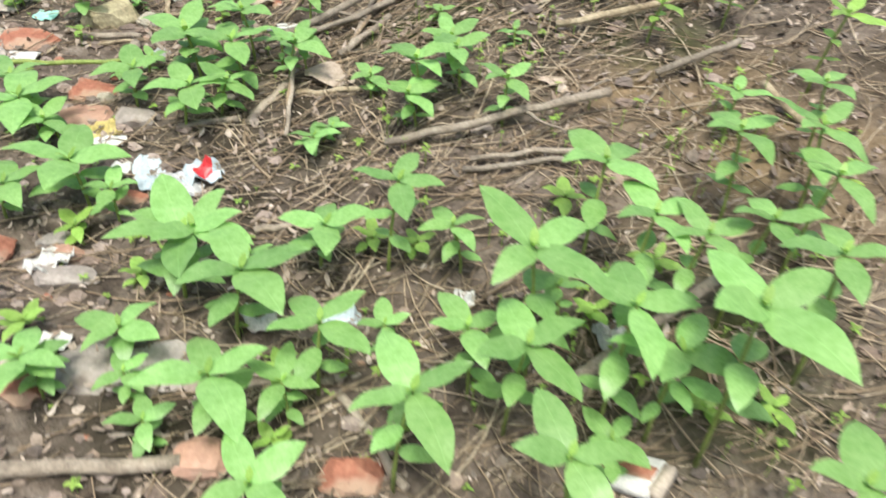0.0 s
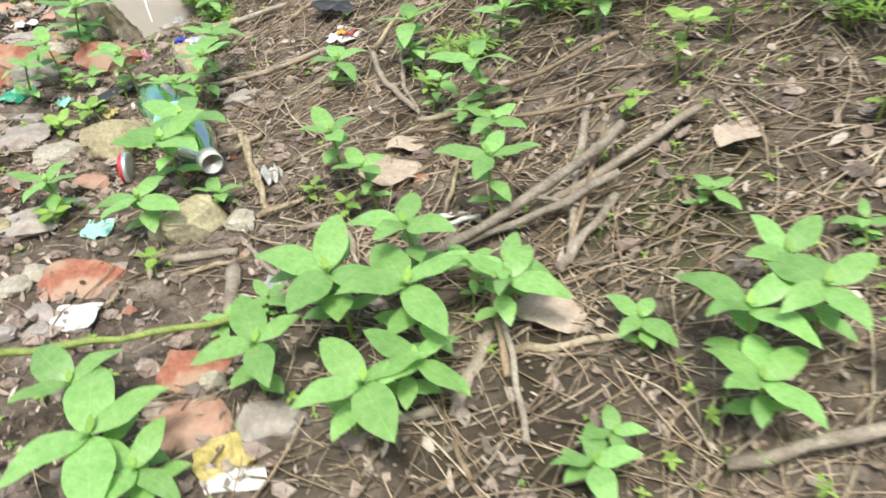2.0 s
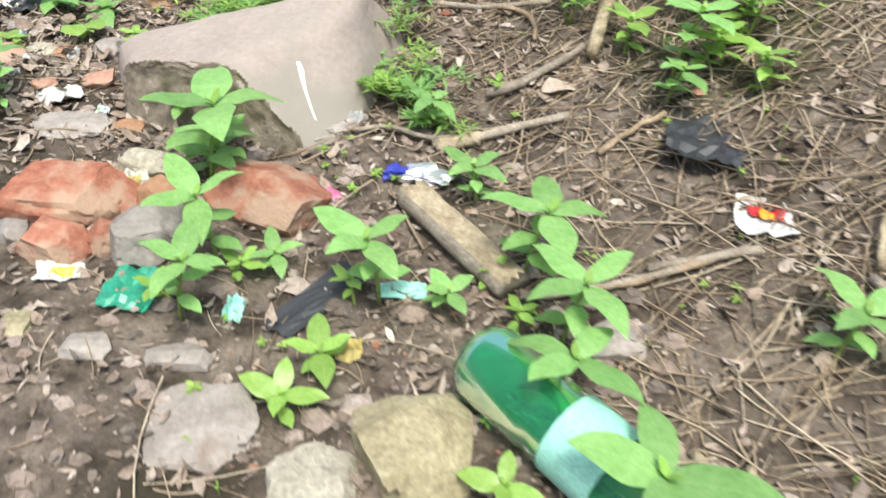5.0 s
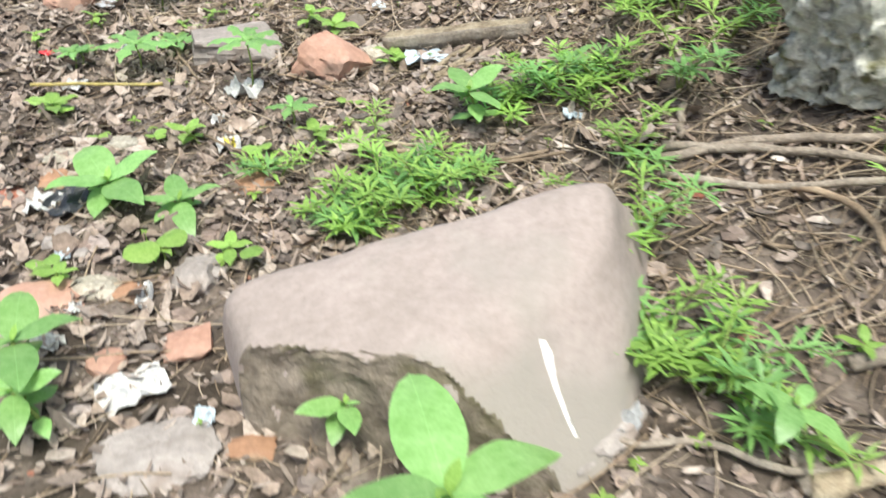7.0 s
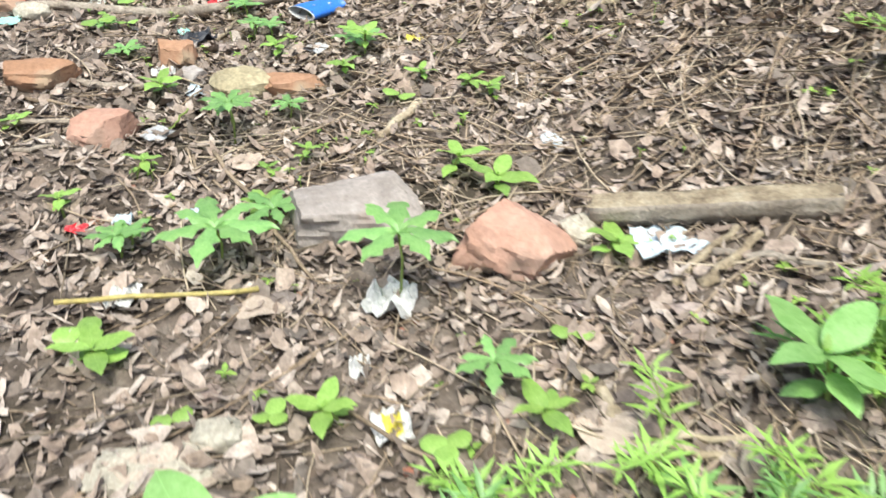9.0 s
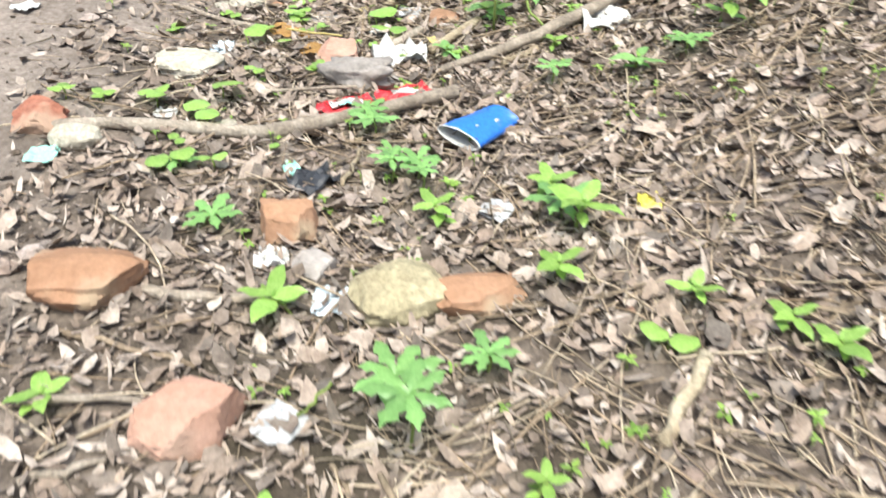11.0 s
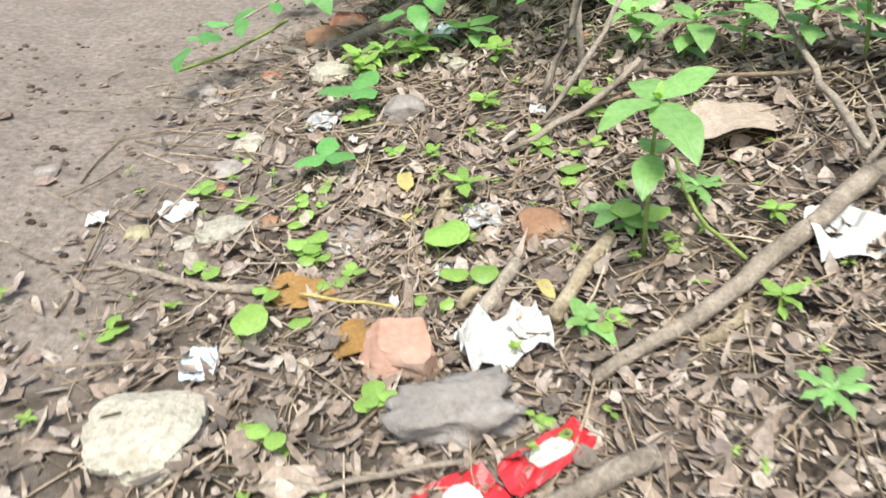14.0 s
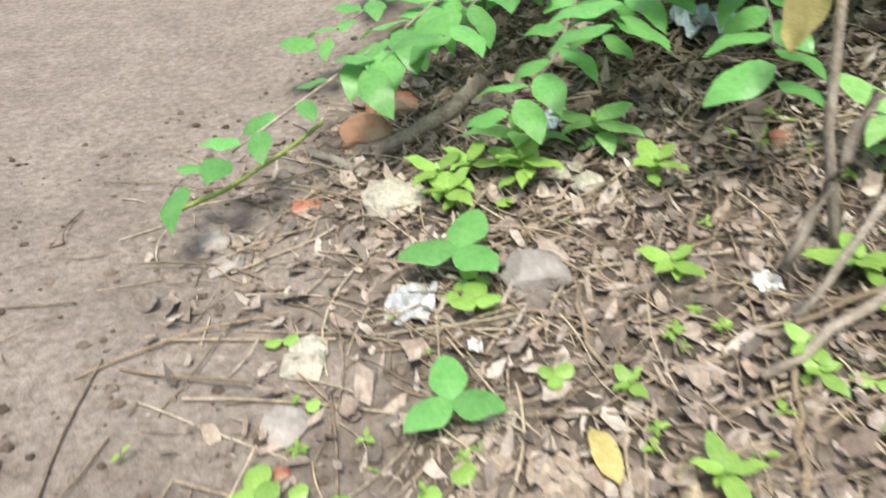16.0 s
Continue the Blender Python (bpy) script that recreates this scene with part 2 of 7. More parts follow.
def spread(lo, hi, step, out=24):
    """Even steps from lo to hi, and growing ones on to the horizon."""
    mid = list(np.arange(lo, hi, step))
    far = [step * 1.42 ** n for n in range(1, out)]
    return [lo - f for f in reversed(far)] + mid + [hi + f for f in far]


def make_ground():
    xs, ys = spread(-4.6, 4.6, 0.034), spread(1.2, 12.6, 0.034)
    verts = [(x, y, ground(x, y)) for y in ys for x in xs]
    w = len(xs)
    faces = [(j * w + i, j * w + i + 1, j * w + w + i + 1, j * w + w + i) for j in range(len(ys) - 1) for i in range(w - 1)]
    ob = mesh_object("ground", verts, faces, SOIL)
    att = ob.data.attributes.new("trodden", "FLOAT", "POINT")
    att.data.foreach_set("value", [trodden(x, y) for x, y, _ in verts])
    for name, spots in (("sandy", ((3.85, 3.6, 0.42), (3.45, 3.75, 0.2))), ("mossy", ((2.72, 4.08, 0.26), (1.0, 5.2, 0.13), (3.5, 4.05, 0.2), (3.75, 2.95, 0.3), (1.5, 5.85, 0.3)))):
        att = ob.data.attributes.new(name, "FLOAT", "POINT")
        att.data.foreach_set("value", [max(0.0, max(min(1.0, 1.5 - math.hypot(x - px, y - py) / rad * 1.2) for px, py, rad in spots)) * min(1.0, max(0.0, 0.75 + 1.1 * noise.noise((x * 7, y * 7, 2.0)))) if 0 < x < 5 and 2 < y < 7 else 0.0 for x, y, _ in verts])
    return tagged(ob, "bare brown soil with a trodden path along one side", "ground", kind="structure")


make_ground()


# ---- parts and shapes
def link(name, me, parent=None, m=None):
    ob = new(name, me)
    if parent:
        ob.parent = parent
    if m is not None:
        ob.matrix_basis = m
    return ob


def to_mesh(name, bm, material, smooth=True):
    me = bpy.data.meshes.new(name)
    for f in bm.faces:
        f.smooth = smooth
    bm.to_mesh(me)
    bm.free()
    me.materials.append(material)
    return me


def part(name, bm, material, parent, label="", m=None, smooth=True):
    return tagged(link(name, to_mesh(name, bm, material, smooth), parent, m), label)


def root(name, x, y, label, category, group="", rz=0.0, sink=0.0, tilt=0.0):
    ob = new(name)
    ob.empty_display_size = 0.05
    ob.matrix_basis = pose(x, y, ground(x, y) - sink, 0, tilt, rz)
    return tagged(ob, label, category, group)


def leaf_mesh(name, shape, n=8, fold=0.25, droop=0.35, wave=0.03, seed=0, across=4, material=None):
    """A leaf of length 1 along x, whose half width is shape(u). Folded along the rib and drooping to its tip."""
    r = random.Random(seed)
    verts, faces = [], []
    for i in range(n + 1):
        u = i / n
        w = shape(u)
        for j in range(-across // 2, across // 2 + 1):
            v = j / (across / 2)
            y = v * w
            z = 0.10 * math.sin(u * 2.2) - droop * u * u * 0.45 + fold * abs(y) - 0.9 * y * y + wave * math.sin(u * 9 + seed) * v * v + wave * 0.4 * r.uniform(-1, 1) * abs(v)
            verts.append((u, y, z))
    c = across + 1
    for i in range(n):
        for j in range(across):
            faces.append((i * c + j, i * c + c + j, i * c + c + j + 1, i * c + j + 1))
    me = bpy.data.meshes.new(name)
    me.from_pydata(verts, [], faces)
    me.polygons.foreach_set("use_smooth", [True] * len(faces))
    me.materials.append(material)
    return me


def ovate(u):
    return 0.235 * math.sin(math.pi * min(1, u ** 0.88)) ** 0.8 * (1 - 0.12 * u) + (0.012 if u < 0.95 else 0.0)


def roundish(u):
    return 0.44 * math.sqrt(max(0.0, 1 - (2 * u - 1) ** 2)) + 0.004


def narrow(u):
    return 0.075 * math.sin(math.pi * u ** 0.8) + 0.006


def lobed(u):
    return 0.30 * math.sin(math.pi * u ** 1.25) ** 0.7 * (1 + 0.32 * math.sin(u * 19)) + 0.02


OVATE = [leaf_mesh("leaf", ovate, 9, 0.22, 0.25 + 0.16 * k, 0.022, k, 4, LEAF) for k in range(4)]
OVATE_YOUNG = [leaf_mesh("leaf", ovate, 7, 0.3, 0.2 + 0.15 * k, 0.03, k, 4, LEAF_YOUNG) for k in range(2)]
ROUND = [leaf_mesh("leaf", roundish, 8, 0.12, 0.3 + 0.2 * k, 0.03, k, 4, LEAF_YOUNG) for k in range(2)]
TRIFOIL = [leaf_mesh("leaflet", lambda u: ovate(u) * 1.45, 8, 0.1, 0.2 + 0.2 * k, 0.02, k, 4, LEAF_DARK) for k in range(2)]
LOBES = [leaf_mesh("leaf_lobe", lobed, 10, 0.2, 0.5 + 0.2 * k, 0.03, k, 4, LEAF_CUT) for k in range(2)]
BUSH_LEAF = [leaf_mesh("leaf", lambda u: ovate(u) * 1.3, 8, 0.15, 0.4 + 0.3 * k, 0.03, k, 4, LEAF_DARK) for k in range(3)]


def tube(bm, points, r0, r1, sides=6, knots=0.0, seed=0):
    """A tapered tube along points, with uneven thickness, closed at its ends."""
    r = random.Random(seed)
    pts = [Vector(p) for p in points]
    rings = []
    for i, p in enumerate(pts):
        way = (pts[min(i + 1, len(pts) - 1)] - pts[max(i - 1, 0)]).normalized()
        a = way.cross(Vector((0.3, 0.2, 1.0)) if abs(way.z) < 0.9 else Vector((1, 0, 0))).normalized()
        b = way.cross(a)
        u = i / max(1, len(pts) - 1)
        rad = (r0 + (r1 - r0) * u) * (1 + knots * r.uniform(-1, 1))
        rings.append([bm.verts.new(p + (a * math.cos(k * math.tau / sides) + b * math.sin(k * math.tau / sides)) * rad * (1 + knots * 0.6 * r.uniform(-1, 1))) for k in range(sides)])
    for p, q in zip(rings, rings[1:]):
        for k in range(sides):
            bm.faces.new((p[k], p[(k + 1) % sides], q[(k + 1) % sides], q[k]))
    bm.faces.new(list(reversed(rings[0])))
    bm.faces.new(rings[-1])
    return bm


def bend(a, b, sag, n, seed, jitter=0.01):
    """n + 1 points from a to b, bowed by sag and a little crooked."""
    r = random.Random(seed)
    a, b = Vector(a), Vector(b)
    side = (b - a).cross(Vector((0, 0, 1)))
    side = side.normalized() if side.length > 1e-6 else Vector((1, 0, 0))
    out = []
    for i in range(n + 1):
        u = i / n
        k = math.sin(math.pi * u)
        p = a.lerp(b, u) + side * sag * k + (Vector((r.uniform(-1, 1), r.uniform(-1, 1), r.uniform(-0.4, 0.4))) * jitter if 0 < i < n else Vector())
        out.append(p)
    return out


def leaf_turn(p, yaw, pitch, size, roll=0.0, wide=1.0):
    return Matrix.Translation(p) @ Euler((0, 0, radians(yaw))).to_matrix().to_4x4() @ Euler((0, radians(-pitch), 0)).to_matrix().to_4x4() @ Euler((radians(roll), 0, 0)).to_matrix().to_4x4() @ Matrix.Diagonal((size, size * wide, size, 1))


COUNT = [0]


def weed(x, y, h, size, rz, lx=0.0, ly=0.0, tiers=2, young=False, label="upright broadleaf weed with paired oval green leaves"):
    """A young upright weed: a stem that leans by (lx, ly), a cross of four leaves on top and smaller pairs below."""
    COUNT[0] += 1
    r = random.Random(COUNT[0])
    ob = root("broadleaf_weed", x, y, label, "weed", "broadleaf weeds on the verge", 0, 0.01)
    top = Vector((lx, ly, h))
    pts = [Vector((lx * u * u, ly * u * u, h * u)) for u in (0, 0.25, 0.5, 0.75, 1)]
    part("stem", tube(bmesh.new(), pts, 0.005 * (0.5 + size * 4), 0.0035, 6, 0.08, COUNT[0]), STEM, ob)
    kit = OVATE_YOUNG if young else OVATE
    for k in range(4):
        big = size * (1.0 if k % 2 else 0.84) * r.uniform(0.9, 1.1)
        link("leaf", kit[r.randrange(len(kit))], ob, leaf_turn(top + Vector((0, 0, -0.006 * (k % 2))), rz + 90 * k + r.uniform(-14, 14), r.uniform(-4, 20) + (8 if k % 2 == 0 else 0), big * 1.1, r.uniform(-14, 14), r.uniform(0.88, 1.12)))
    for k in range(2):
        link("leaf", OVATE_YOUNG[k], ob, leaf_turn(top + Vector((0, 0, 0.003)), rz + 45 + 180 * k, 48, size * 0.24))
    for tier in range(tiers):
        u = 0.7 - 0.24 * tier
        at = Vector((lx * u * u, ly * u * u, h * u))
        for k in range(2):
            link("leaf", kit[r.randrange(len(kit))], ob, leaf_turn(at, rz + 45 + 90 * tier + 180 * k + r.uniform(-25, 25), r.uniform(-12, 14), size * r.uniform(0.55, 0.8) * (1 - 0.18 * tier), 0, 1.15))
    return ob


def round_seedling(x, y, h, size, rz, leaves=2, label="small seedling with rounded light green leaves"):
    COUNT[0] += 1
    r = random.Random(COUNT[0])
    ob = root("round_leaf_seedling", x, y, label, "seedling", "seedlings on the verge", 0, 0.006)
    part("stem", tube(bmesh.new(), [(0, 0, 0), (0.004, 0.002, h * 0.6), (0, 0, h)], 0.0028, 0.002, 5), STEM, ob)
    for k in range(leaves):
        link("leaf", ROUND[k % 2], ob, leaf_turn((0, 0, h), rz + k * 360 / max(leaves, 2) + r.uniform(-20, 20), r.uniform(0, 18), size * r.uniform(0.85, 1.1), r.uniform(-10, 10)))
    return ob


def trifoil_plant(x, y, h, size, rz):
    ob = root("trifoliate_plant", x, y, "low plant with a dark green three-part leaf", "plant", "", 0, 0.006)
    part("stem", tube(bmesh.new(), [(0, 0, 0), (0.006, 0, h * 0.6), (0, 0, h)], 0.003, 0.002, 5), STEM, ob)
    for k in range(3):
        link("leaflet", TRIFOIL[k % 2], ob, leaf_turn((0, 0, h), rz + k * 120, 6, size))
    return ob


def cut_leaf_plant(x, y, h, size, rz, label="seedling with deeply cut palmate green leaves"):
    COUNT[0] += 1
    r = random.Random(COUNT[0] + 400)
    ob = root("cut_leaf_seedling", x, y, label, "seedling", "cut-leaved seedlings", 0, 0.006)
    part("stem", tube(bmesh.new(), [(0, 0, 0), (0.006, 0.004, h * 0.6), (0, 0, h)], 0.0035, 0.0025, 5), STEM, ob)
    for k in range(7):
        link("leaf_lobe", LOBES[k % 2], ob, leaf_turn((0, 0, h), rz + k * 52 + r.uniform(-9, 9), r.uniform(4, 22), size * r.uniform(0.75, 1.1), 0, 0.55))
    return ob


def blades(bm, at, way, count, size, r, wide=0.12):
    """A whorl of narrow leaves round a shoot."""
    for k in range(count):
        yaw = k * math.tau / count + r.uniform(-0.4, 0.4)
        out = (Vector((math.cos(yaw), math.sin(yaw), r.uniform(0.05, 0.7)))).normalized()
        side = out.cross(Vector((0, 0, 1))).normalized() * size * wide
        p = [at, at + out * size * 0.5 + side, at + out * size + Vector((0, 0, -0.15 * size)), at + out * size * 0.5 - side]
        q = [bm.verts.new(v) for v in p]
        mid = bm.verts.new(at + out * size * 0.52 + Vector((0, 0, -0.03 * size)))
        for a, b in ((0, 1), (1, 2), (2, 3), (3, 0)):
            bm.faces.new((q[a], q[b], mid))


def feather_weed(x, y, h, spread_to, shoots, rz, label="sprawling weed with whorls of narrow bright green leaves"):
    """A scrambling weed: weak shoots that lean out, with whorls of narrow leaves along each."""
    COUNT[0] += 1
    r = random.Random(COUNT[0] + 900)
    ob = root("whorled_weed", x, y, label, "weed", "whorled weeds by the boulder", 0, 0.006)
    for s in range(max(3, int(shoots * 0.7))):
        yaw = radians(rz) + s * 2.4 + r.uniform(-0.5, 0.5)
        reach, tall = spread_to * r.uniform(0.5, 1.4), h * r.uniform(0.5, 1.2)
        pts = [Vector((math.cos(yaw) * reach * u ** 1.3, math.sin(yaw) * reach * u ** 1.3, tall * math.sin(u * 1.9))) for u in (0, 0.2, 0.4, 0.6, 0.8, 1)]
        part("shoot", tube(bmesh.new(), pts, 0.003, 0.0015, 4), STEM, ob)
        bm = bmesh.new()
        for i in range(2, 7):
            u = i / 6 * 5
            k = min(int(u), 4)
            at = pts[k].lerp(pts[k + 1], u - k)
            blades(bm, at, None, 6, (0.085 - 0.006 * i) * r.uniform(0.7, 1.3), r, 0.08)
        tagged(part("foliage", bm, LEAF_CUT if s % 3 == 0 else LEAF_YOUNG, ob), kind="stuff")
    return ob


def lump(bm, sx, sy, sz, seed, boxy=0.5, rough=0.12, cuts=5, facets=0):
    """A broken lump with the given half sizes: a box rounded towards an ellipsoid, split along flat faces and chipped by noise."""
    r = random.Random(seed * 31 + 5)
    off = Vector((seed * 3.17, seed * 1.31, seed * 0.77))
    splits = []
    for k in range(facets):
        a = k * math.tau / facets * 1.6 + r.uniform(-0.5, 0.5)
        n = Vector((math.cos(a), math.sin(a), r.uniform(-0.3, 0.95))).normalized()
        splits.append((n, r.uniform(0.78, 1.02)))
    bmesh.ops.create_cube(bm, size=2)
    bmesh.ops.subdivide_edges(bm, edges=bm.edges[:], cuts=cuts, use_grid_fill=True)
    for v in bm.verts:
        n = v.co.normalized()
        p = n.lerp(v.co, boxy)
        p *= 1 + rough * (noise.noise(n * 1.5 + off) * 1.3 + 0.55 * noise.noise(n * 3.6 + off))
        for way, far in splits:
            over = way.dot(p) - far
            if over > 0:
                p -= way * over
        p *= 1 + rough * (0.22 * noise.noise(n * 7 + off) + 0.14 * noise.noise(n * 17 + off))
        v.co = Vector((p.x * sx, p.y * sy, p.z * sz))
    return bm


def stone(name, x, y, w, d, h, rz, material, label, category, boxy=0.45, rough=0.16, sink=0.25, tilt=0.0, cuts=11, smooth=True, facets=6):
    """A stone or a piece of brick, partly sunk into the soil."""
    COUNT[0] += 1
    me = to_mesh(name, lump(bmesh.new(), w / 2, d / 2, h / 2, COUNT[0], boxy, rough, cuts, facets), material, smooth)
    if facets:
        me.set_sharp_from_angle(angle=radians(24))
    ob = new(name, me)
    ob.matrix_basis = pose(x, y, ground(x, y) + h * (0.5 - sink), tilt, tilt * 0.6, rz)
    return tagged(ob, label, category)


def brick(x, y, w, d, h, rz, material, label="broken piece of brick lying on the soil", tilt=6.0):
    return stone("brick_fragment", x, y, w, d, h, rz, material, label, "brick", 0.72, 0.2, 0.25, tilt, 12, True, 7)


def scrap(name, x, y, w, d, rz, material, label, category, lift=0.02, crumple=0.35, n=9, extra=None):
    """A crumpled or curled sheet with thickness that lies on the soil. extra: a second colour for a printed patch."""
    COUNT[0] += 1
    r = random.Random(COUNT[0])
    off = Vector((COUNT[0] * 1.7, 0.3, 0))
    verts, faces = [], []
    for side in (1, 0):
        for j in range(n + 1):
            for i in range(n + 1):
                u, v = i / n * 2 - 1, j / n * 2 - 1
                cut = 1 - 0.15 * noise.noise(Vector((u, v, 0)) * 1.3 + off) - 0.12 * (abs(u) * abs(v))
                px, py = u * w / 2 * cut, v * d / 2 * cut
                pz = lift * (0.5 + crumple * 2.2 * noise.noise(Vector((u * 1.6, v * 1.6, 4)) + off) + crumple * 1.1 * noise.noise(Vector((u * 4, v * 4, 8)) + off))
                verts.append((px, py, max(pz, -0.002) + 0.0016 * side))
    k = (n + 1) ** 2
    for j in range(n):
        for i in range(n):
            a = j * (n + 1) + i
            faces.append((a, a + 1, a + n + 2, a + n + 1))
            faces.append((k + a, k + a + n + 1, k + a + n + 2, k + a + 1))
    rim = [i for i in range(n)] + [n + (n + 1) * j for j in range(n)] + [k - 1 - i for i in range(n)] + [(n + 1) * (n - j) for j in range(n)]
    for a, b in zip(rim, rim[1:] + rim[:1]):
        faces.append((a, k + a, k + b, b))
    ob = mesh_object(name, verts, faces, material, False)
    if extra:
        ob.data.materials.append(extra)
        for f in range(0, 2 * n * n, 2):
            i, j = (f // 2) % n, (f // 2) // n
            ob.data.polygons[f].material_index = int(n * 0.25 <= i <= n * 0.72 and n * 0.2 <= j <= n * 0.75)
    ob.matrix_basis = pose(x, y, ground(x, y) + 0.004, r.uniform(-4, 4), r.uniform(-4, 4), rz)
    return tagged(ob, label, category)


def flat_leaf(x, y, size, rz, material, label, wide=1.0, lift=0.012, tilt=0.0):
    """A single fallen leaf with a stalk."""
    ob = root("fallen_leaf", x, y, label, "leaf", "", rz, -lift, tilt)
    me = leaf_mesh("blade", lambda u: ovate(u) * 1.5 * wide, 9, 0.3, 0.35, 0.05, COUNT[0], 4, material)
    COUNT[0] += 1
    link("blade", me, ob, Matrix.Translation((-size / 2, 0, 0)) @ Matrix.Diagonal((size, size, size, 1)))
    part("stalk", tube(bmesh.new(), [(-size / 2, 0, 0), (-size * 0.66, 0.004, -0.004), (-size * 0.8, 0.012, -0.008)], 0.002, 0.0014, 5), TWIGS, ob)
    return ob


def stick(x0, y0, x1, y1, r0, r1, sag=0.02, lift0=0.01, lift1=0.01, material=None, label="dry fallen stick lying on the leaf litter", name="stick", forks=0, category="stick"):
    """A stick lying from one place to another, with knots and, if asked, side twigs."""
    COUNT[0] += 1
    r = random.Random(COUNT[0] + 50)
    n = max(6, int(math.hypot(x1 - x0, y1 - y0) / 0.06))
    flat = bend((x0, y0, 0), (x1, y1, 0), sag, n, COUNT[0], 0.007)
    pts = [Vector((p.x, p.y, max(relief(p.x, p.y), ground(p.x, p.y)) + lift0 + (lift1 - lift0) * i / n)) for i, p in enumerate(flat)]
    base = pts[0].copy()
    ob = new(name)
    ob.matrix_basis = Matrix.Translation(base)
    tagged(ob, label, category)
    local = [p - base for p in pts]
    part("shaft", tube(bmesh.new(), local, r0, r1, 9 if r0 > 0.008 else 6, 0.1, COUNT[0]), material or BARK, ob)
    for k in range(forks):
        i = int(n * (0.45 + 0.5 * (k + 1) / (forks + 1)))
        way = (local[min(i + 1, n)] - local[i - 1]).normalized()
        out = Vector((way.x, way.y, 0)) + Vector((-way.y, way.x, 0.12)) * (0.7 if k % 2 else -0.7)
        end = local[i] + out * r.uniform(0.12, 0.24)
        part("twig", tube(bmesh.new(), bend(local[i], end, 0.01, 5, k, 0.006), r1 * 0.5, r1 * 0.25, 5, 0.1), material or BARK, ob)
    return ob


def split_log(x0, y0, x1, y1, rad, label):
    """A short split log: dark grooved bark round the underside and a bleached, splintered top."""
    COUNT[0] += 1
    a, b = Vector((x0, y0, ground(x0, y0) + rad * 0.75)), Vector((x1, y1, ground(x1, y1) + rad * 0.75))
    ob = new("log")
    ob.matrix_basis = Matrix.Translation(a)
    tagged(ob, label, "log")
    way = (b - a).normalized()
    side = way.cross(Vector((0, 0, 1))).normalized()
    up, steps, sides, seed = side.cross(way), 22, 28, COUNT[0] * 1.7
    rings = []
    for i in range(steps + 1):
        u, ring = i / steps, []
        for k in range(sides):
            w = k * math.tau / sides
            r = rad * (1 + 0.2 * noise.noise((math.cos(w) * 3, math.sin(w) * 3, seed)) + 0.1 * noise.noise((math.cos(w) * 8, math.sin(w) * 8, seed + u * 2)) + 0.08 * noise.noise((w, u * 9, seed)))
            ragged = 0.02 * noise.noise((math.cos(w) * 4, math.sin(w) * 4, seed + 9)) * (1 if i in (0, steps) else 0)
            flat = min(math.sin(w) * r, rad * (0.62 + 0.12 * noise.noise((math.cos(w) * 6, u * 4, seed))))
            ring.append(way * ((b - a).length * u + ragged) + side * math.cos(w) * r + up * flat)
        rings.append(ring)
    for name, mat_, keep, lab in (("bark", BARK, lambda k: not 3 <= k < 12, "grey-brown grooved bark"), ("split_face", PALE_WOOD, lambda k: 3 <= k < 12, "bleached splintered wood")):
        bm = bmesh.new()
        vs = [[bm.verts.new(p) for p in ring] for ring in rings]
        for i in range(steps):
            for k in range(sides):
                if keep(k):
                    bm.faces.new((vs[i][k], vs[i][(k + 1) % sides], vs[i + 1][(k + 1) % sides], vs[i + 1][k]))
        if name == "bark":
            bm.faces.new(vs[0])
            bm.faces.new(list(reversed(vs[-1])))
        bmesh.ops.delete(bm, geom=[v for v in bm.verts if not v.link_faces], context="VERTS")
        bmesh.ops.recalc_face_normals(bm, faces=bm.faces[:])
        part(name, bm, mat_, ob, lab)
    return ob


def cylinder_profile(bm, rings, sides=24):
    """A body of revolution about x: rings of (x, radius)."""
    loops = [[bm.verts.new((px, rad * math.cos(k * math.tau / sides), rad * math.sin(k * math.tau / sides))) for k in range(sides)] for px, rad in rings]
    for p, q in zip(loops, loops[1:]):
        for k in range(sides):
            bm.faces.new((p[k], q[k], q[(k + 1) % sides], p[(k + 1) % sides]))
    return loops


def bottle(x, y, rz, length, rad):
    ob = root("plastic_bottle", x, y, "empty green plastic drinks bottle with a white cap", "bottle", "", rz, -rad * 0.85)
    L, R = length, rad
    bm = bmesh.new()
    rings = [(-L / 2, R * 0.45), (-L / 2 + 0.006, R * 0.85), (-L * 0.44, R), (-L * 0.2, R * 0.97), (-L * 0.16, R * 0.92), (-L * 0.12, R * 0.97), (L * 0.1, R), (L * 0.2, R * 0.95), (L * 0.3, R * 0.75), (L * 0.38, R * 0.48), (L * 0.42, R * 0.36), (L * 0.45, R * 0.34)]
    loops = cylinder_profile(bm, rings)
    bm.faces.new(loops[0])
    for v in bm.verts:
        v.co += Vector((0, 0, -0.1 * R * max(0, noise.noise(v.co * 26)) * 2))
    part("body", bm, PET, ob, "translucent green body")
    for name, a, b, k, mat_, lab in (("neck_ring", 0.425, 0.44, 0.46, PAPER_BLUE, "pale collar"), ("cap", 0.44, 0.51, 0.46, PAPER, "white screw cap")):
        bm = bmesh.new()
        lo = cylinder_profile(bm, [(L * a, R * k * 0.9), (L * a + 0.002, R * k), (L * b - 0.003, R * k), (L * b, R * k * 0.88)])
        bm.faces.new(lo[0]), bm.faces.new(lo[-1])
        part(name, bm, mat_, ob, lab)
    bm = bmesh.new()
    cylinder_profile(bm, [(-L * 0.1, R * 1.012), (L * 0.09, R * 1.012)])
    part("label", bm, AQUA, ob, "torn pale green label")
    return ob


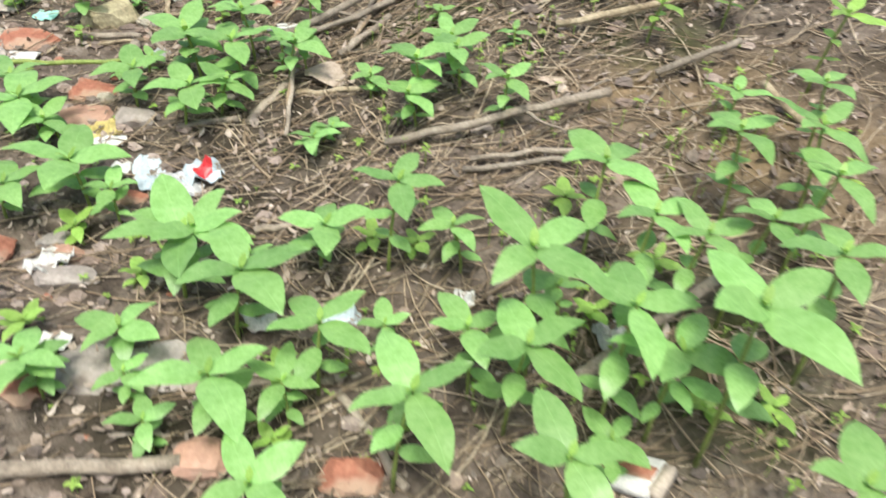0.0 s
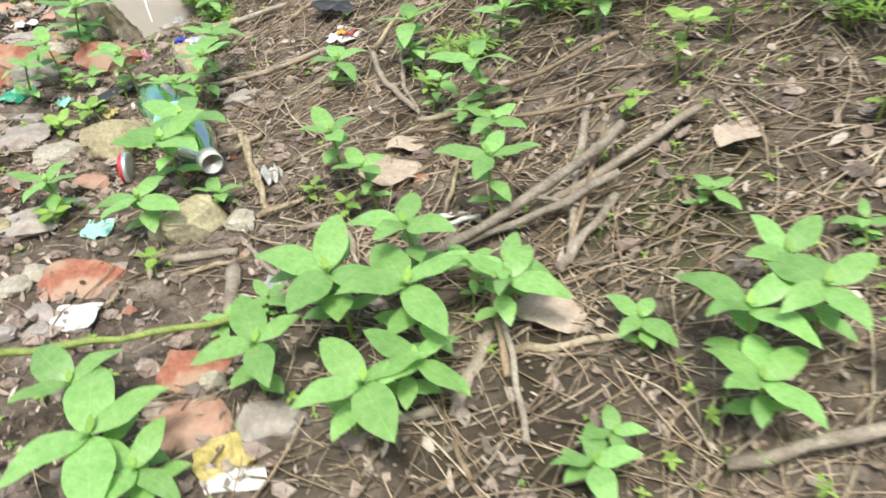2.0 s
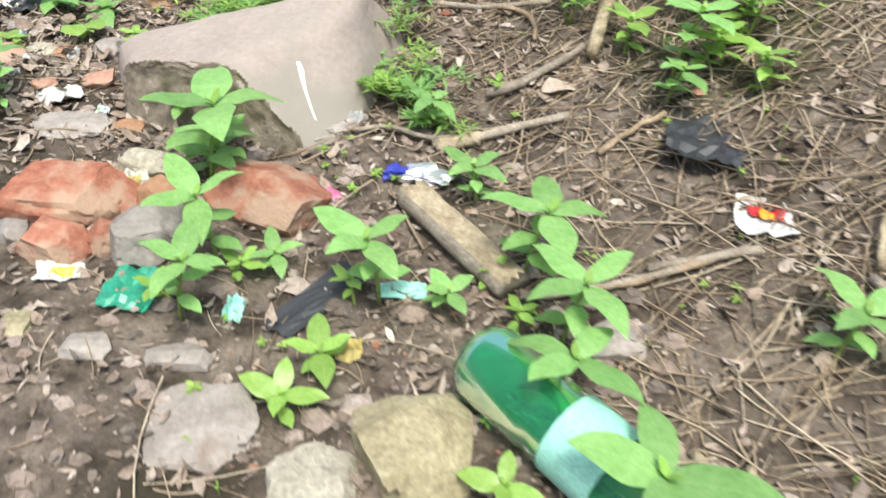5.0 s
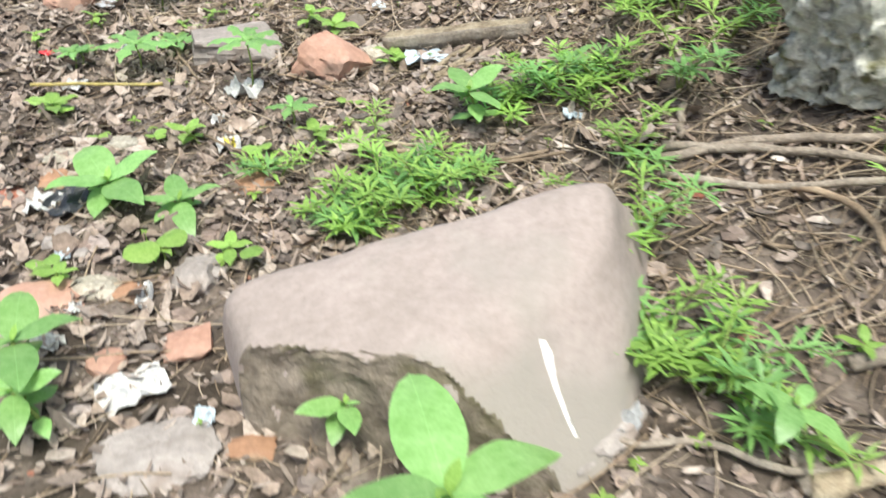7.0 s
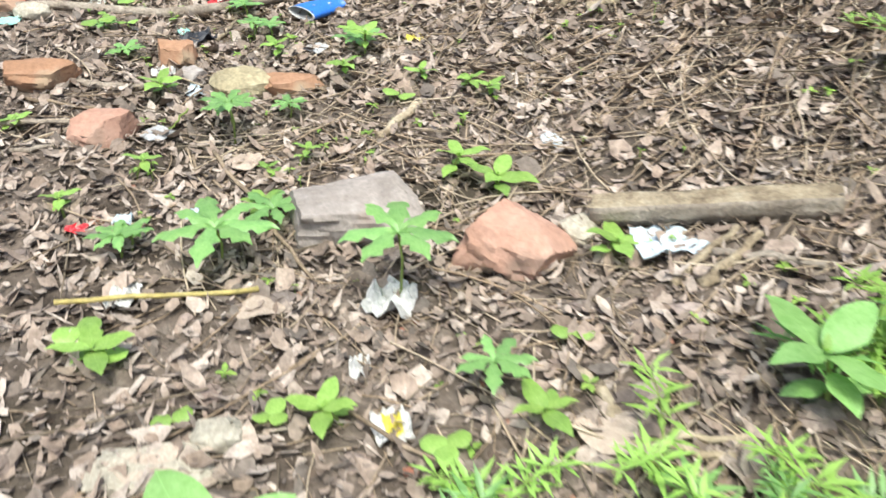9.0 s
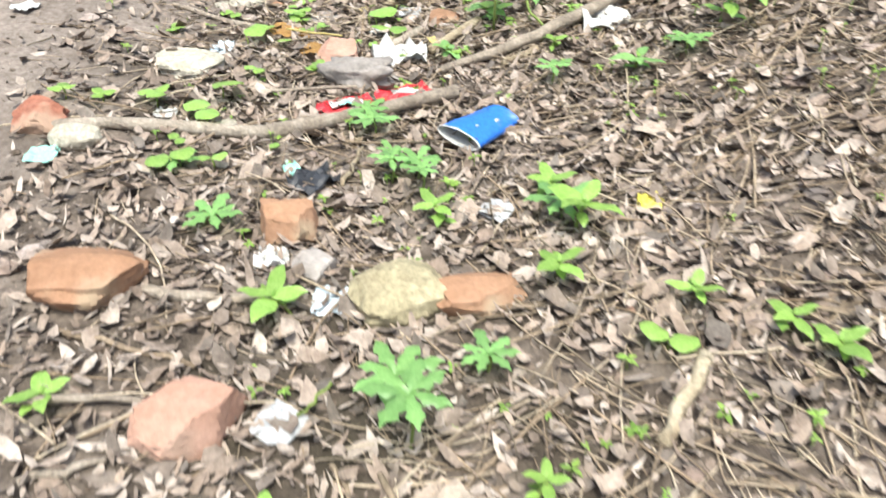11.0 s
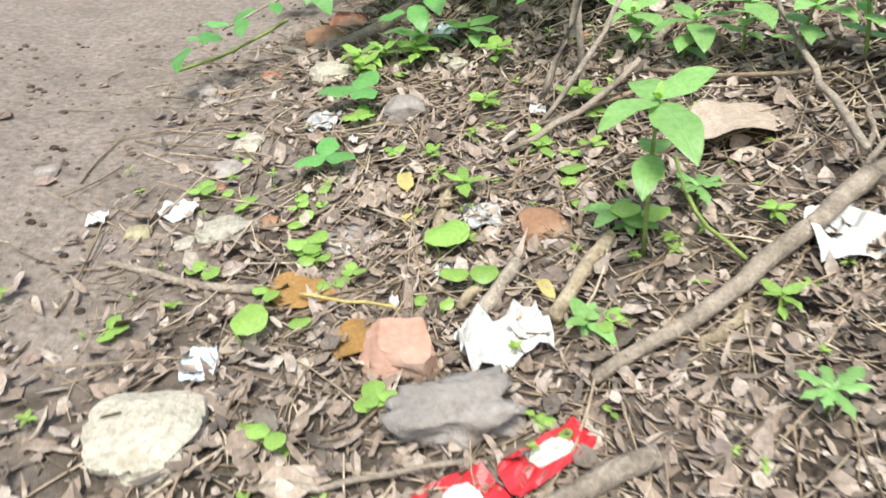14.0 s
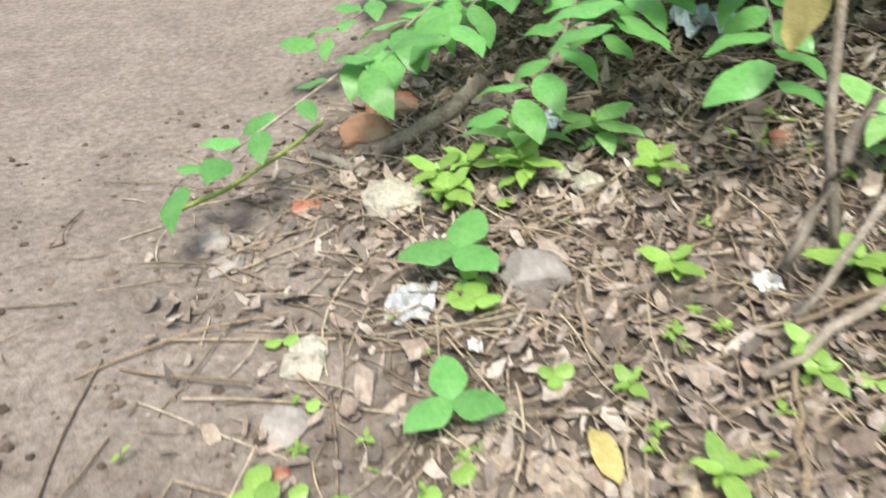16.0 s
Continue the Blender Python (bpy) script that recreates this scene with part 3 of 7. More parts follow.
def lid(x, y, rz, rad):
    ob = root("can_lid", x, y, "red round metal lid lying tipped on its side", "lid", "", rz, -rad * 0.7)
    for name, a, b, k, m in (("rim", -0.012, 0.004, 1.0, FOIL), ("disc", 0.003, 0.016, 0.94, RED)):
        bm = bmesh.new()
        lo = cylinder_profile(bm, [(a, rad * k * 0.92), (a + 0.002, rad * k), (b - 0.002, rad * k), (b, rad * k * 0.9)])
        bm.faces.new(lo[0]), bm.faces.new(lo[-1])
        part(name, bm, m, ob)
    return ob


def paper_cup(x, y, rz, length, r_mouth, r_base):
    ob = root("paper_cup", x, y, "crushed blue paper cup with white flecks on the leaf litter", "cup", "", rz, -r_mouth * 0.36)
    bm = bmesh.new()
    loops = cylinder_profile(bm, [(-length / 2, r_mouth), (-length / 4, r_mouth * 0.93), (0, (r_mouth + r_base) / 2), (length / 4, r_base * 1.06), (length / 2, r_base)], 32)
    bm.faces.new(loops[-1])
    for v in bm.verts:
        v.co.z *= 0.42 if v.co.x > -length * 0.3 else 0.3
        v.co.x += 0.05 * v.co.y
        v.co.z -= 0.010 * max(0, noise.noise(v.co * 30))
    part("wall", bm, BLUE, ob, "blue printed wall")
    bm = bmesh.new()
    inner = cylinder_profile(bm, [(-length / 2 + 0.001, r_mouth * 0.97), (0, (r_mouth + r_base) / 2 * 0.96), (length / 2 - 0.004, r_base * 0.96)], 32)
    bm.faces.new(inner[-1])
    for v in bm.verts:
        v.co.z *= 0.27
        v.co.x += 0.05 * v.co.y
    part("lining", bm, PAPER, ob, "white inner lining")
    bm = bmesh.new()
    ring = [(-length / 2 + 0.003 * math.cos(a) + 0.05 * r_mouth * math.cos(b), (r_mouth + 0.003 * math.sin(a)) * math.cos(b), 0.3 * (r_mouth + 0.003 * math.sin(a)) * math.sin(b)) for b in np.linspace(0, math.tau, 32, endpoint=False) for a in np.linspace(0, math.tau, 6, endpoint=False)]
    vs = [bm.verts.new(p) for p in ring]
    for i in range(32):
        for j in range(6):
            bm.faces.new((vs[i * 6 + j], vs[i * 6 + (j + 1) % 6], vs[(i + 1) % 32 * 6 + (j + 1) % 6], vs[(i + 1) % 32 * 6 + j]))
    part("rim", bm, PAPER, ob, "rolled white rim")
    r = random.Random(4)
    for u, a, s in ((0.1, 2.1, 0.012), (-0.25, 1.9, 0.006), (0.3, 1.2, 0.005)):
        bm = bmesh.new()
        bmesh.ops.create_icosphere(bm, subdivisions=1, radius=s)
        rad = r_mouth + (r_base - r_mouth) * (u + 0.5)
        for v in bm.verts:
            v.co = Vector((v.co.x, v.co.y * 0.8, v.co.z * 0.2)) + Vector((u * length, rad * math.cos(a), rad * 0.42 * math.sin(a) - 0.002))
        part("fleck", bm, PAPER, ob, "white fleck")
    return ob


def matchbox(x, y, rz, w, d, h):
    ob = root("card_packet", x, y, "small flattened card packet with a red-brown striped side", "packet", "", rz, -h * 0.55, -25)
    for name, sx, sy, sz, mx, m, lab in (("sleeve", w, d, h, 0, PAPER, "white card sleeve"), ("striker", w * 0.92, d * 0.4, 0.002, 0, BRICK_RED, "red-brown striking strip"), ("tray", w * 0.2, d * 0.9, h * 0.8, w * 0.55, CARD, "open inner tray")):
        bm = bmesh.new()
        bmesh.ops.create_cube(bm, size=1)
        for v in bm.verts:
            v.co = Vector((v.co.x * sx + mx, v.co.y * sy, v.co.z * sz + (h / 2 + 0.001 if name == "striker" else 0)))
        bmesh.ops.bevel(bm, geom=bm.edges[:], offset=min(sx, sy, sz) * 0.12, segments=2, affect="EDGES")
        part(name, bm, m, ob, lab)
    return ob


def sweet_wrapper(x, y, rz, length, body, tip, label):
    """A twisted foil wrapper: a body and a twisted end of another colour."""
    ob = root("foil_wrapper", x, y, label, "wrapper", "", rz, -0.014)
    part("body", lump(bmesh.new(), length * 0.33, length * 0.2, 0.016, int(x * 90) % 50, 0.5, 0.5, 5), body, ob, smooth=False)
    bm = lump(bmesh.new(), length * 0.14, length * 0.12, 0.014, 7, 0.5, 0.6, 4)
    part("twist", bm, tip, ob, "", Matrix.Translation((-length * 0.42, 0, 0)), False)
    return ob


def printed_wrapper(x, y, rz, w, d, base, one, two, label):
    ob = root("printed_wrapper", x, y, label, "wrapper", "", rz, -0.012)
    for name, sx, sy, z, m, mx, my in (("sheet", w, d, 0, base, 0, 0), ("print", w * 0.55, d * 0.5, 0.008, one, 0.0, 0.06 * d), ("print", w * 0.25, d * 0.22, 0.014, two, -0.05 * w, -0.16 * d)):
        n, verts, faces = 7, [], []
        for j in range(n + 1):
            for i in range(n + 1):
                u, v = i / n - 0.5, j / n - 0.5
                px, py = mx + u * sx * (1 - 0.3 * abs(v)), my + v * sy * (1 - 0.25 * abs(u))
                verts.append((px, py, z + 0.02 * noise.noise((px * 22, py * 22, x)) + 0.012 * noise.noise((px * 55, py * 55, y))))
        faces = [(j * (n + 1) + i, j * (n + 1) + i + 1, (j + 1) * (n + 1) + i + 1, (j + 1) * (n + 1) + i) for j in range(n) for i in range(n)]
        p = mesh_object(name, verts, faces, m, False)
        p.parent = ob
        sol = p.modifiers.new("thickness", "SOLIDIFY")
        sol.thickness = 0.0012
    return ob


# ---- things
# weeds along the first stretch
weed(2.555, 2.814, 0.196, 0.172, 44.523, 0.002, 0.03)
weed(2.737, 2.744, 0.218, 0.157, 44.523, 0.02, 0.022)
weed(2.857, 2.495, 0.196, 0.143, 44.523, -0.03, 0.005)
weed(3.218, 2.486, 0.31, 0.136, 34.523, 0.027, 0.012)
weed(2.828, 3.012, 0.172, 0.129, 14.523, 0.025, -0.016)
weed(2.983, 2.655, 0.207, 0.123, 59.523, -0.002, 0.03)
weed(3.004, 3.031, 0.279, 0.123, 14.523, 0.011, 0.028)
weed(3.185, 3.054, 0.155, 0.088, 44.523, -0.029, -0.008)
weed(3.406, 2.804, 0.372, 0.16, 59.523, -0.03, 0.004)
weed(3.463, 3.094, 0.31, 0.131, 59.523, 0.003, 0.03)
weed(3.394, 2.664, 0.31, 0.125, 44.523, 0.02, -0.022)
weed(3.55, 2.414, 0.341, 0.117, 34.523, -0.023, 0.019)
weed(3.772, 2.679, 0.465, 0.147, 34.523, -0.014, -0.026)
weed(3.573, 2.969, 0.31, 0.11, 44.523, 0.016, 0.025)
weed(3.665, 2.953, 0.31, 0.102, 34.523, 0.029, 0.008)
weed(2.531, 2.627, 0.115, 0.11, 84.523, 0.013, -0.027)
weed(2.11, 3.043, 0.161, 0.169, 14.523, -0.03, 0.005)
weed(2.443, 2.465, 0.138, 0.108, 14.523, -0.007, -0.029)
weed(2.729, 2.413, 0.08, 0.075, 44.523, -0.024, 0.018)
weed(3.039, 2.313, 0.184, 0.116, 59.523, -0.028, 0.01)
weed(3.904, 3.171, 0.31, 0.107, 34.523, 0.022, -0.021)
weed(3.78, 3.006, 0.31, 0.099, 14.523, 0.029, 0.007)
weed(3.575, 2.691, 0.372, 0.124, 14.523, 0.006, 0.029)
weed(3.671, 2.713, 0.31, 0.114, 84.523, 0.005, -0.03)
weed(3.963, 2.457, 0.372, 0.105, 14.523, -0.026, 0.014)
weed(1.716, 3.319, 0.138, 0.167, 44.523, -0.027, -0.013)
weed(3.939, 3.521, 0.248, 0.092, 44.523, -0.026, -0.015)
weed(3.743, 3.59, 0.155, 0.079, 84.523, 0.003, 0.03)
weed(3.497, 2.973, 0.06, 0.056, 44.523, 0.019, -0.024, tiers=1, young=True)
weed(3.783, 2.792, 0.06, 0.053, 59.523, -0.014, -0.026, tiers=1, young=True)
weed(3.866, 2.807, 0.06, 0.054, 44.523, 0.029, -0.007, tiers=1, young=True)
weed(2.984, 2.505, 0.06, 0.053, 59.523, -0.027, -0.013, tiers=1, young=True)
weed(2.909, 3.087, 0.06, 0.064, 14.523, 0.028, 0.012, tiers=1, young=True)
weed(2.419, 2.795, 0.06, 0.065, 34.523, 0.025, 0.016, tiers=1, young=True)
weed(2.191, 2.905, 0.06, 0.073, 59.523, -0.025, 0.016, tiers=1, young=True)
weed(2.269, 2.577, 0.06, 0.064, 14.523, 0.03, 0.004, tiers=1, young=True)
weed(2.88, 2.693, 0.06, 0.056, 34.523, 0.003, -0.03, tiers=1, young=True)
weed(3.028, 3.092, 0.06, 0.062, 44.523, 0.029, 0.008, tiers=1, young=True)
weed(3.384, 3.292, 0.06, 0.063, 14.523, 0.002, -0.03, tiers=1, young=True)
weed(3.632, 3.135, 0.06, 0.059, 84.523, -0.006, -0.029, tiers=1, young=True)
weed(2.047, 3.744, 0.2, 0.172, 85.858, -0.028, -0.009)
weed(2.233, 3.714, 0.19, 0.164, 35.858, -0.03, -0.001)
weed(1.909, 3.56, 0.14, 0.136, 35.858, -0.011, 0.028)
weed(2.157, 3.467, 0.16, 0.147, 45.858, 0.023, 0.019)
weed(2.228, 3.566, 0.14, 0.124, 60.858, 0.029, 0.006)
weed(2.378, 3.761, 0.17, 0.11, 85.858, 0.03, -0.005)
weed(1.573, 3.445, 0.12, 0.134, 60.858, -0.023, -0.019)
weed(1.804, 3.304, 0.1, 0.121, 85.858, -0.011, -0.028)
weed(2.687, 3.715, 0.08, 0.082, 60.858, -0.012, 0.028)
weed(2.595, 3.448, 0.08, 0.09, 15.858, 0.024, -0.018)
weed(2.872, 3.645, 0.17, 0.129, 45.858, -0.021, 0.021)
weed(2.943, 3.772, 0.15, 0.111, 45.858, -0.023, 0.02)
weed(2.979, 3.712, 0.17, 0.113, 35.858, -0.013, -0.027)
weed(2.893, 3.561, 0.14, 0.11, 45.858, -0.022, -0.021)
weed(3.148, 3.568, 0.15, 0.102, 60.858, -0.004, 0.03)
weed(3.259, 4.25, 0.1, 0.094, 15.858, 0.028, -0.012)
weed(2.772, 4.065, 0.07, 0.068, 45.858, 0.03, -0.004)
weed(3.091, 3.934, 0.06, 0.055, 85.858, -0.01, 0.028)
weed(2.615, 3.502, 0.07, 0.069, 15.858, 0.03, 0.002)
weed(2.541, 2.871, 0.2, 0.143, 85.858, 0.03, -0.002)
weed(1.946, 2.912, 0.13, 0.118, 45.858, 0.03, 0.004)
weed(1.289, 4.299, 0.19, 0.16, 61.729, -0.025, -0.016)
weed(1.202, 4.446, 0.18, 0.155, 86.729, 0.028, 0.011)
weed(0.945, 4.153, 0.12, 0.124, 86.729, -0.029, 0.006)
weed(1.328, 4.087, 0.14, 0.142, 86.729, -0.023, -0.019)
weed(1.824, 4.305, 0.2, 0.106, 36.729, -0.002, -0.03)
weed(1.973, 4.175, 0.17, 0.094, 36.729, -0.025, -0.016)
weed(1.968, 3.792, 0.17, 0.127, 86.729, 0.029, -0.007)
weed(2.175, 3.897, 0.22, 0.121, 86.729, -0.021, -0.022)
weed(2.202, 4.521, 0.2, 0.119, 86.729, -0.025, -0.016)
weed(2.253, 4.291, 0.16, 0.097, 61.729, 0.013, 0.027)
weed(2.308, 4.083, 0.2, 0.117, 86.729, -0.011, 0.028)
weed(2.178, 4.863, 0.14, 0.098, 86.729, 0.017, -0.025)
weed(1.872, 4.881, 0.16, 0.138, 16.729, -0.009, 0.029)
weed(1.597, 4.824, 0.12, 0.114, 36.729, 0.024, 0.018)
weed(1.065, 4.666, 0.2, 0.126, 61.729, 0.029, -0.005)
weed(2.315, 3.836, 0.12, 0.071, 61.729, -0.011, 0.028)
weed(2.411, 3.824, 0.16, 0.084, 86.729, -0.017, -0.025)
weed(1.809, 3.777, 0.06, 0.071, 61.729, 0.002, 0.03)
weed(1.472, 4.248, 0.06, 0.081, 36.729, -0.013, -0.027)
weed(1.713, 3.717, 0.06, 0.065, 86.729, 0.024, 0.018)
weed(2.484, 4.745, 0.18, 0.116, 61.729, 0.028, -0.01)
weed(2.024, 4.586, 0.12, 0.075, 61.729, 0.026, 0.014)
weed(2.133, 4.473, 0.1, 0.064, 16.729, 0.022, -0.02)
weed(1.896, 4.815, 0.1, 0.068, 36.729, -0.004, 0.03)
weed(0.173, 5.339, 0.1, 0.12, 61.729, 0.029, 0.006)
weed(1.893, 4.152, 0.06, 0.053, 46.729, -0.012, 0.028, tiers=1, young=True)
weed(1.734, 4.231, 0.06, 0.056, 86.729, 0.012, 0.027, tiers=1, young=True)
weed(1.431, 3.899, 0.06, 0.054, 36.729, -0.016, 0.025, tiers=1, young=True)
weed(0.993, 4.526, 0.06, 0.072, 86.729, 0.01, -0.028, tiers=1, young=True)
weed(0.65, 4.761, 0.06, 0.085, 16.729, -0.025, -0.016, tiers=1, young=True)
weed(0.59, 4.602, 0.06, 0.083, 86.729, -0.008, 0.029, tiers=1, young=True)
weed(2.043, 4.812, 0.06, 0.067, 16.729, -0.029, 0.007, tiers=1, young=True)
weed(1.982, 4.674, 0.06, 0.064, 46.729, -0.008, 0.029, tiers=1, young=True)
weed(0.984, 4.073, 0.06, 0.065, 16.729, -0.025, 0.016, tiers=1, young=True)
weed(0.205, 5.288, 0.24, 0.195, 23.983, 0.017, 0.025)
weed(0.326, 4.995, 0.2, 0.129, 33.983, -0.03, 0.004)
weed(0.309, 4.819, 0.18, 0.097, 3.983, 0.03, -0.003)
weed(0.706, 4.945, 0.19, 0.129, 48.983, -0.028, -0.011)
weed(1.011, 5.028, 0.2, 0.146, 3.983, 0.029, 0.006)
weed(1.097, 4.845, 0.22, 0.131, 33.983, 0.015, -0.026)
weed(0.88, 5.298, 0.1, 0.094, 48.983, -0.016, 0.025)
weed(0.838, 4.947, 0.08, 0.067, 33.983, 0.019, -0.023)
weed(1.356, 5.708, 0.2, 0.126, 23.983, 0.029, -0.006)
weed(1.34, 5.608, 0.12, 0.091, 23.983, 0.011, -0.028)
weed(0.427, 5.002, 0.07, 0.067, 33.983, 0.029, 0.007)
weed(1.51, 5.845, 0.1, 0.103, 3.983, 0.027, -0.014, young=True)
weed(1.477, 5.718, 0.1, 0.097, 23.983, -0.027, -0.014, young=True)
weed(1.574, 5.6, 0.1, 0.095, 23.983, -0.03, 0.004, young=True)
weed(1.238, 5.844, 0.1, 0.102, 23.983, 0.002, 0.03, young=True)
weed(0.279, 4.86, 0.06, 0.054, 3.983, -0.03, -0.005, tiers=1, young=True)
weed(0.92, 4.991, 0.06, 0.053, 48.983, 0.023, 0.02, tiers=1, young=True)
weed(1.006, 4.874, 0.06, 0.051, 33.983, -0, 0.03, tiers=1, young=True)
weed(0.252, 5.347, 0.06, 0.066, 23.983, -0.03, 0.004, tiers=1, young=True)
weed(0.653, 4.933, 0.06, 0.052, 48.983, -0.018, 0.024, tiers=1, young=True)
weed(0.376, 4.942, 0.06, 0.055, 73.983, 0.014, 0.026, tiers=1, young=True)
weed(-0.734, 6.227, 0.06, 0.159, 50.555, 0.026, -0.014)
weed(-0.537, 6.218, 0.05, 0.112, 25.555, 0.013, -0.027)
weed(0.173, 6.567, 0.12, 0.125, 35.555, -0.03, 0.002)
weed(0.007, 5.588, 0.1, 0.09, 25.555, 0.019, -0.023)
weed(0.726, 5.595, 0.12, 0.079, 50.555, 0.001, -0.03)
weed(-0.554, 5.561, 0.14, 0.123, 35.555, -0.003, 0.03)
weed(-0.481, 5.505, 0.12, 0.095, 25.555, -0.03, -0.004)
weed(0.436, 6.714, 0.08, 0.071, 25.555, -0.03, 0.005)
weed(-0.512, 6.013, 0.05, 0.056, 50.555, 0.019, -0.024, tiers=1, young=True)
weed(-0.37, 6.021, 0.05, 0.055, 25.555, 0.029, 0.009, tiers=1, young=True)
weed(-0.686, 5.865, 0.05, 0.056, 25.555, 0.027, 0.012, tiers=1, young=True)
weed(-1.08, 6.617, 0.05, 0.078, 25.555, 0.018, -0.024, tiers=1, young=True)
weed(-0.599, 6.516, 0.05, 0.07, 5.555, -0.03, -0.003, tiers=1, young=True)
weed(0.903, 5.717, 0.05, 0.046, 75.555, -0.012, 0.027, tiers=1, young=True)
weed(-0.146, 6.956, 0.05, 0.077, 5.555, 0.027, 0.013, tiers=1, young=True)
weed(-0.249, 6.558, 0.05, 0.066, 35.555, -0.018, -0.024, tiers=1, young=True)
weed(-0.367, 7.196, 0.05, 0.086, 75.555, -0.01, 0.028, tiers=1, young=True)
weed(-1.13, 9.1, 0.33, 0.142, 19.357, 0.011, 0.028, tiers=1)
weed(-0.595, 9.524, 0.16, 0.117, 29.357, -0.014, 0.026)
weed(-0.551, 9.388, 0.16, 0.112, 29.357, 0.021, 0.022)
weed(-0.8, 9.724, 0.16, 0.122, 9.357, -0.006, -0.029)
weed(-0.708, 9.614, 0.16, 0.118, 39.357, 0.008, -0.029)
weed(-1.676, 10.288, 0.08, 0.116, 79.357, 0.013, 0.027)
weed(-1.473, 10.271, 0.08, 0.114, 39.357, -0.029, 0.007)
weed(-1.012, 9.927, 0.12, 0.123, 29.357, -0.022, 0.021)
weed(-0.451, 9.301, 0.16, 0.107, 9.357, -0.022, -0.021)
weed(-0.93, 9.787, 0.12, 0.127, 9.357, 0.028, 0.01)
weed(-0.703, 8.703, 0.06, 0.069, 79.357, 0.002, -0.03)
weed(-1.138, 9.18, 0.06, 0.076, 54.357, -0.029, 0.007)
weed(-1.247, 8.947, 0.04, 0.061, 29.357, -0.01, -0.028)
weed(-0.846, 8.032, 0.1, 0.082, 56.552, 0.01, -0.028, young=True, tiers=1)
weed(-1.126, 8.041, 0.05, 0.062, 31.552, -0.027, 0.014, young=True)
weed(-0.477, 8.849, 0.12, 0.109, 41.552, 0.029, -0.006, young=True)
weed(-0.493, 7.27, 0.07, 0.079, 27.48, 0.022, 0.021, young=True, tiers=1)
weed(-0.912, 8.182, 0.06, 0.065, 27.48, 0.008, -0.029, young=True, tiers=1)
weed(-0.876, 7.883, 0.06, 0.065, 37.48, -0.003, -0.03, young=True, tiers=1)
weed(-0.929, 7.305, 0.04, 0.035, 37.48, -0.029, -0.006, young=True, tiers=1)
weed(-0.896, 7.364, 0.05, 0.042, 7.48, 0.019, 0.024, young=True, tiers=1)
weed(-0.94, 7.103, 0.05, 0.054, 27.48, 0.029, 0.008, young=True, tiers=1)
weed(-1.374, 7.71, 0.06, 0.074, 7.48, -0.028, -0.012, young=True, tiers=1)
weed(-1.274, 7.23, 0.05, 0.052, 27.48, 0.013, 0.027, young=True, tiers=1)
weed(-1.359, 7.037, 0.05, 0.054, 27.48, -0.016, 0.025, young=True, tiers=1)
weed(-0.506, 7.735, 0.05, 0.051, 27.48, 0.03, 0.005, young=True, tiers=1)
weed(-0.618, 7.828, 0.05, 0.052, 77.48, -0.014, -0.027, young=True, tiers=1)
weed(-0.395, 7.685, 0.04, 0.056, 27.48, -0.026, -0.014, young=True, tiers=1)
weed(-1.719, 7.407, 0.04, 0.058, 37.48, 0.029, 0.007, young=True, tiers=1)
weed(-1.644, 10.197, 0.08, 0.095, 50.391, -0.03, -0.002, young=True, tiers=1)
weed(-1.434, 10.083, 0.07, 0.082, 25.391, 0.024, 0.019, young=True, tiers=1)
weed(-1.333, 9.559, 0.04, 0.043, 25.391, 0.027, -0.012, young=True, tiers=1)
weed(-1.419, 9.837, 0.04, 0.065, 35.391, -0.029, -0.009, young=True, tiers=1)
weed(-0.94, 8.884, 0.05, 0.049, 25.391, 0.013, 0.027, young=True, tiers=1)
weed(-1.861, 10.196, 0.07, 0.088, 50.391, 0.002, 0.03, young=True, tiers=1)
weed(-0.867, 9.136, 0.04, 0.042, 5.391, -0.018, -0.024, young=True, tiers=1)
weed(-1.474, 9.412, 0.05, 0.06, 5.391, -0.022, -0.02, young=True, tiers=1)
weed(-1.158, 9.702, 0.05, 0.074, 73.552, -0.024, 0.018, young=True, tiers=1)
weed(-1.278, 9.603, 0.04, 0.046, 23.552, -0.028, -0.01, young=True, tiers=1)
weed(-1.704, 10.187, 0.07, 0.067, 3.552, 0.03, -0.005, young=True, tiers=1)
weed(-1.802, 10.291, 0.05, 0.086, 48.552, 0.017, -0.025, young=True, tiers=1)
weed(-1.815, 10.146, 0.06, 0.082, 33.552, -0.026, 0.015, young=True, tiers=1)
weed(-1.581, 9.608, 0.04, 0.039, 33.552, 0.001, -0.03, young=True, tiers=1)
weed(-1.176, 9.544, 0.03, 0.039, 48.552, -0.012, -0.028, young=True, tiers=1)
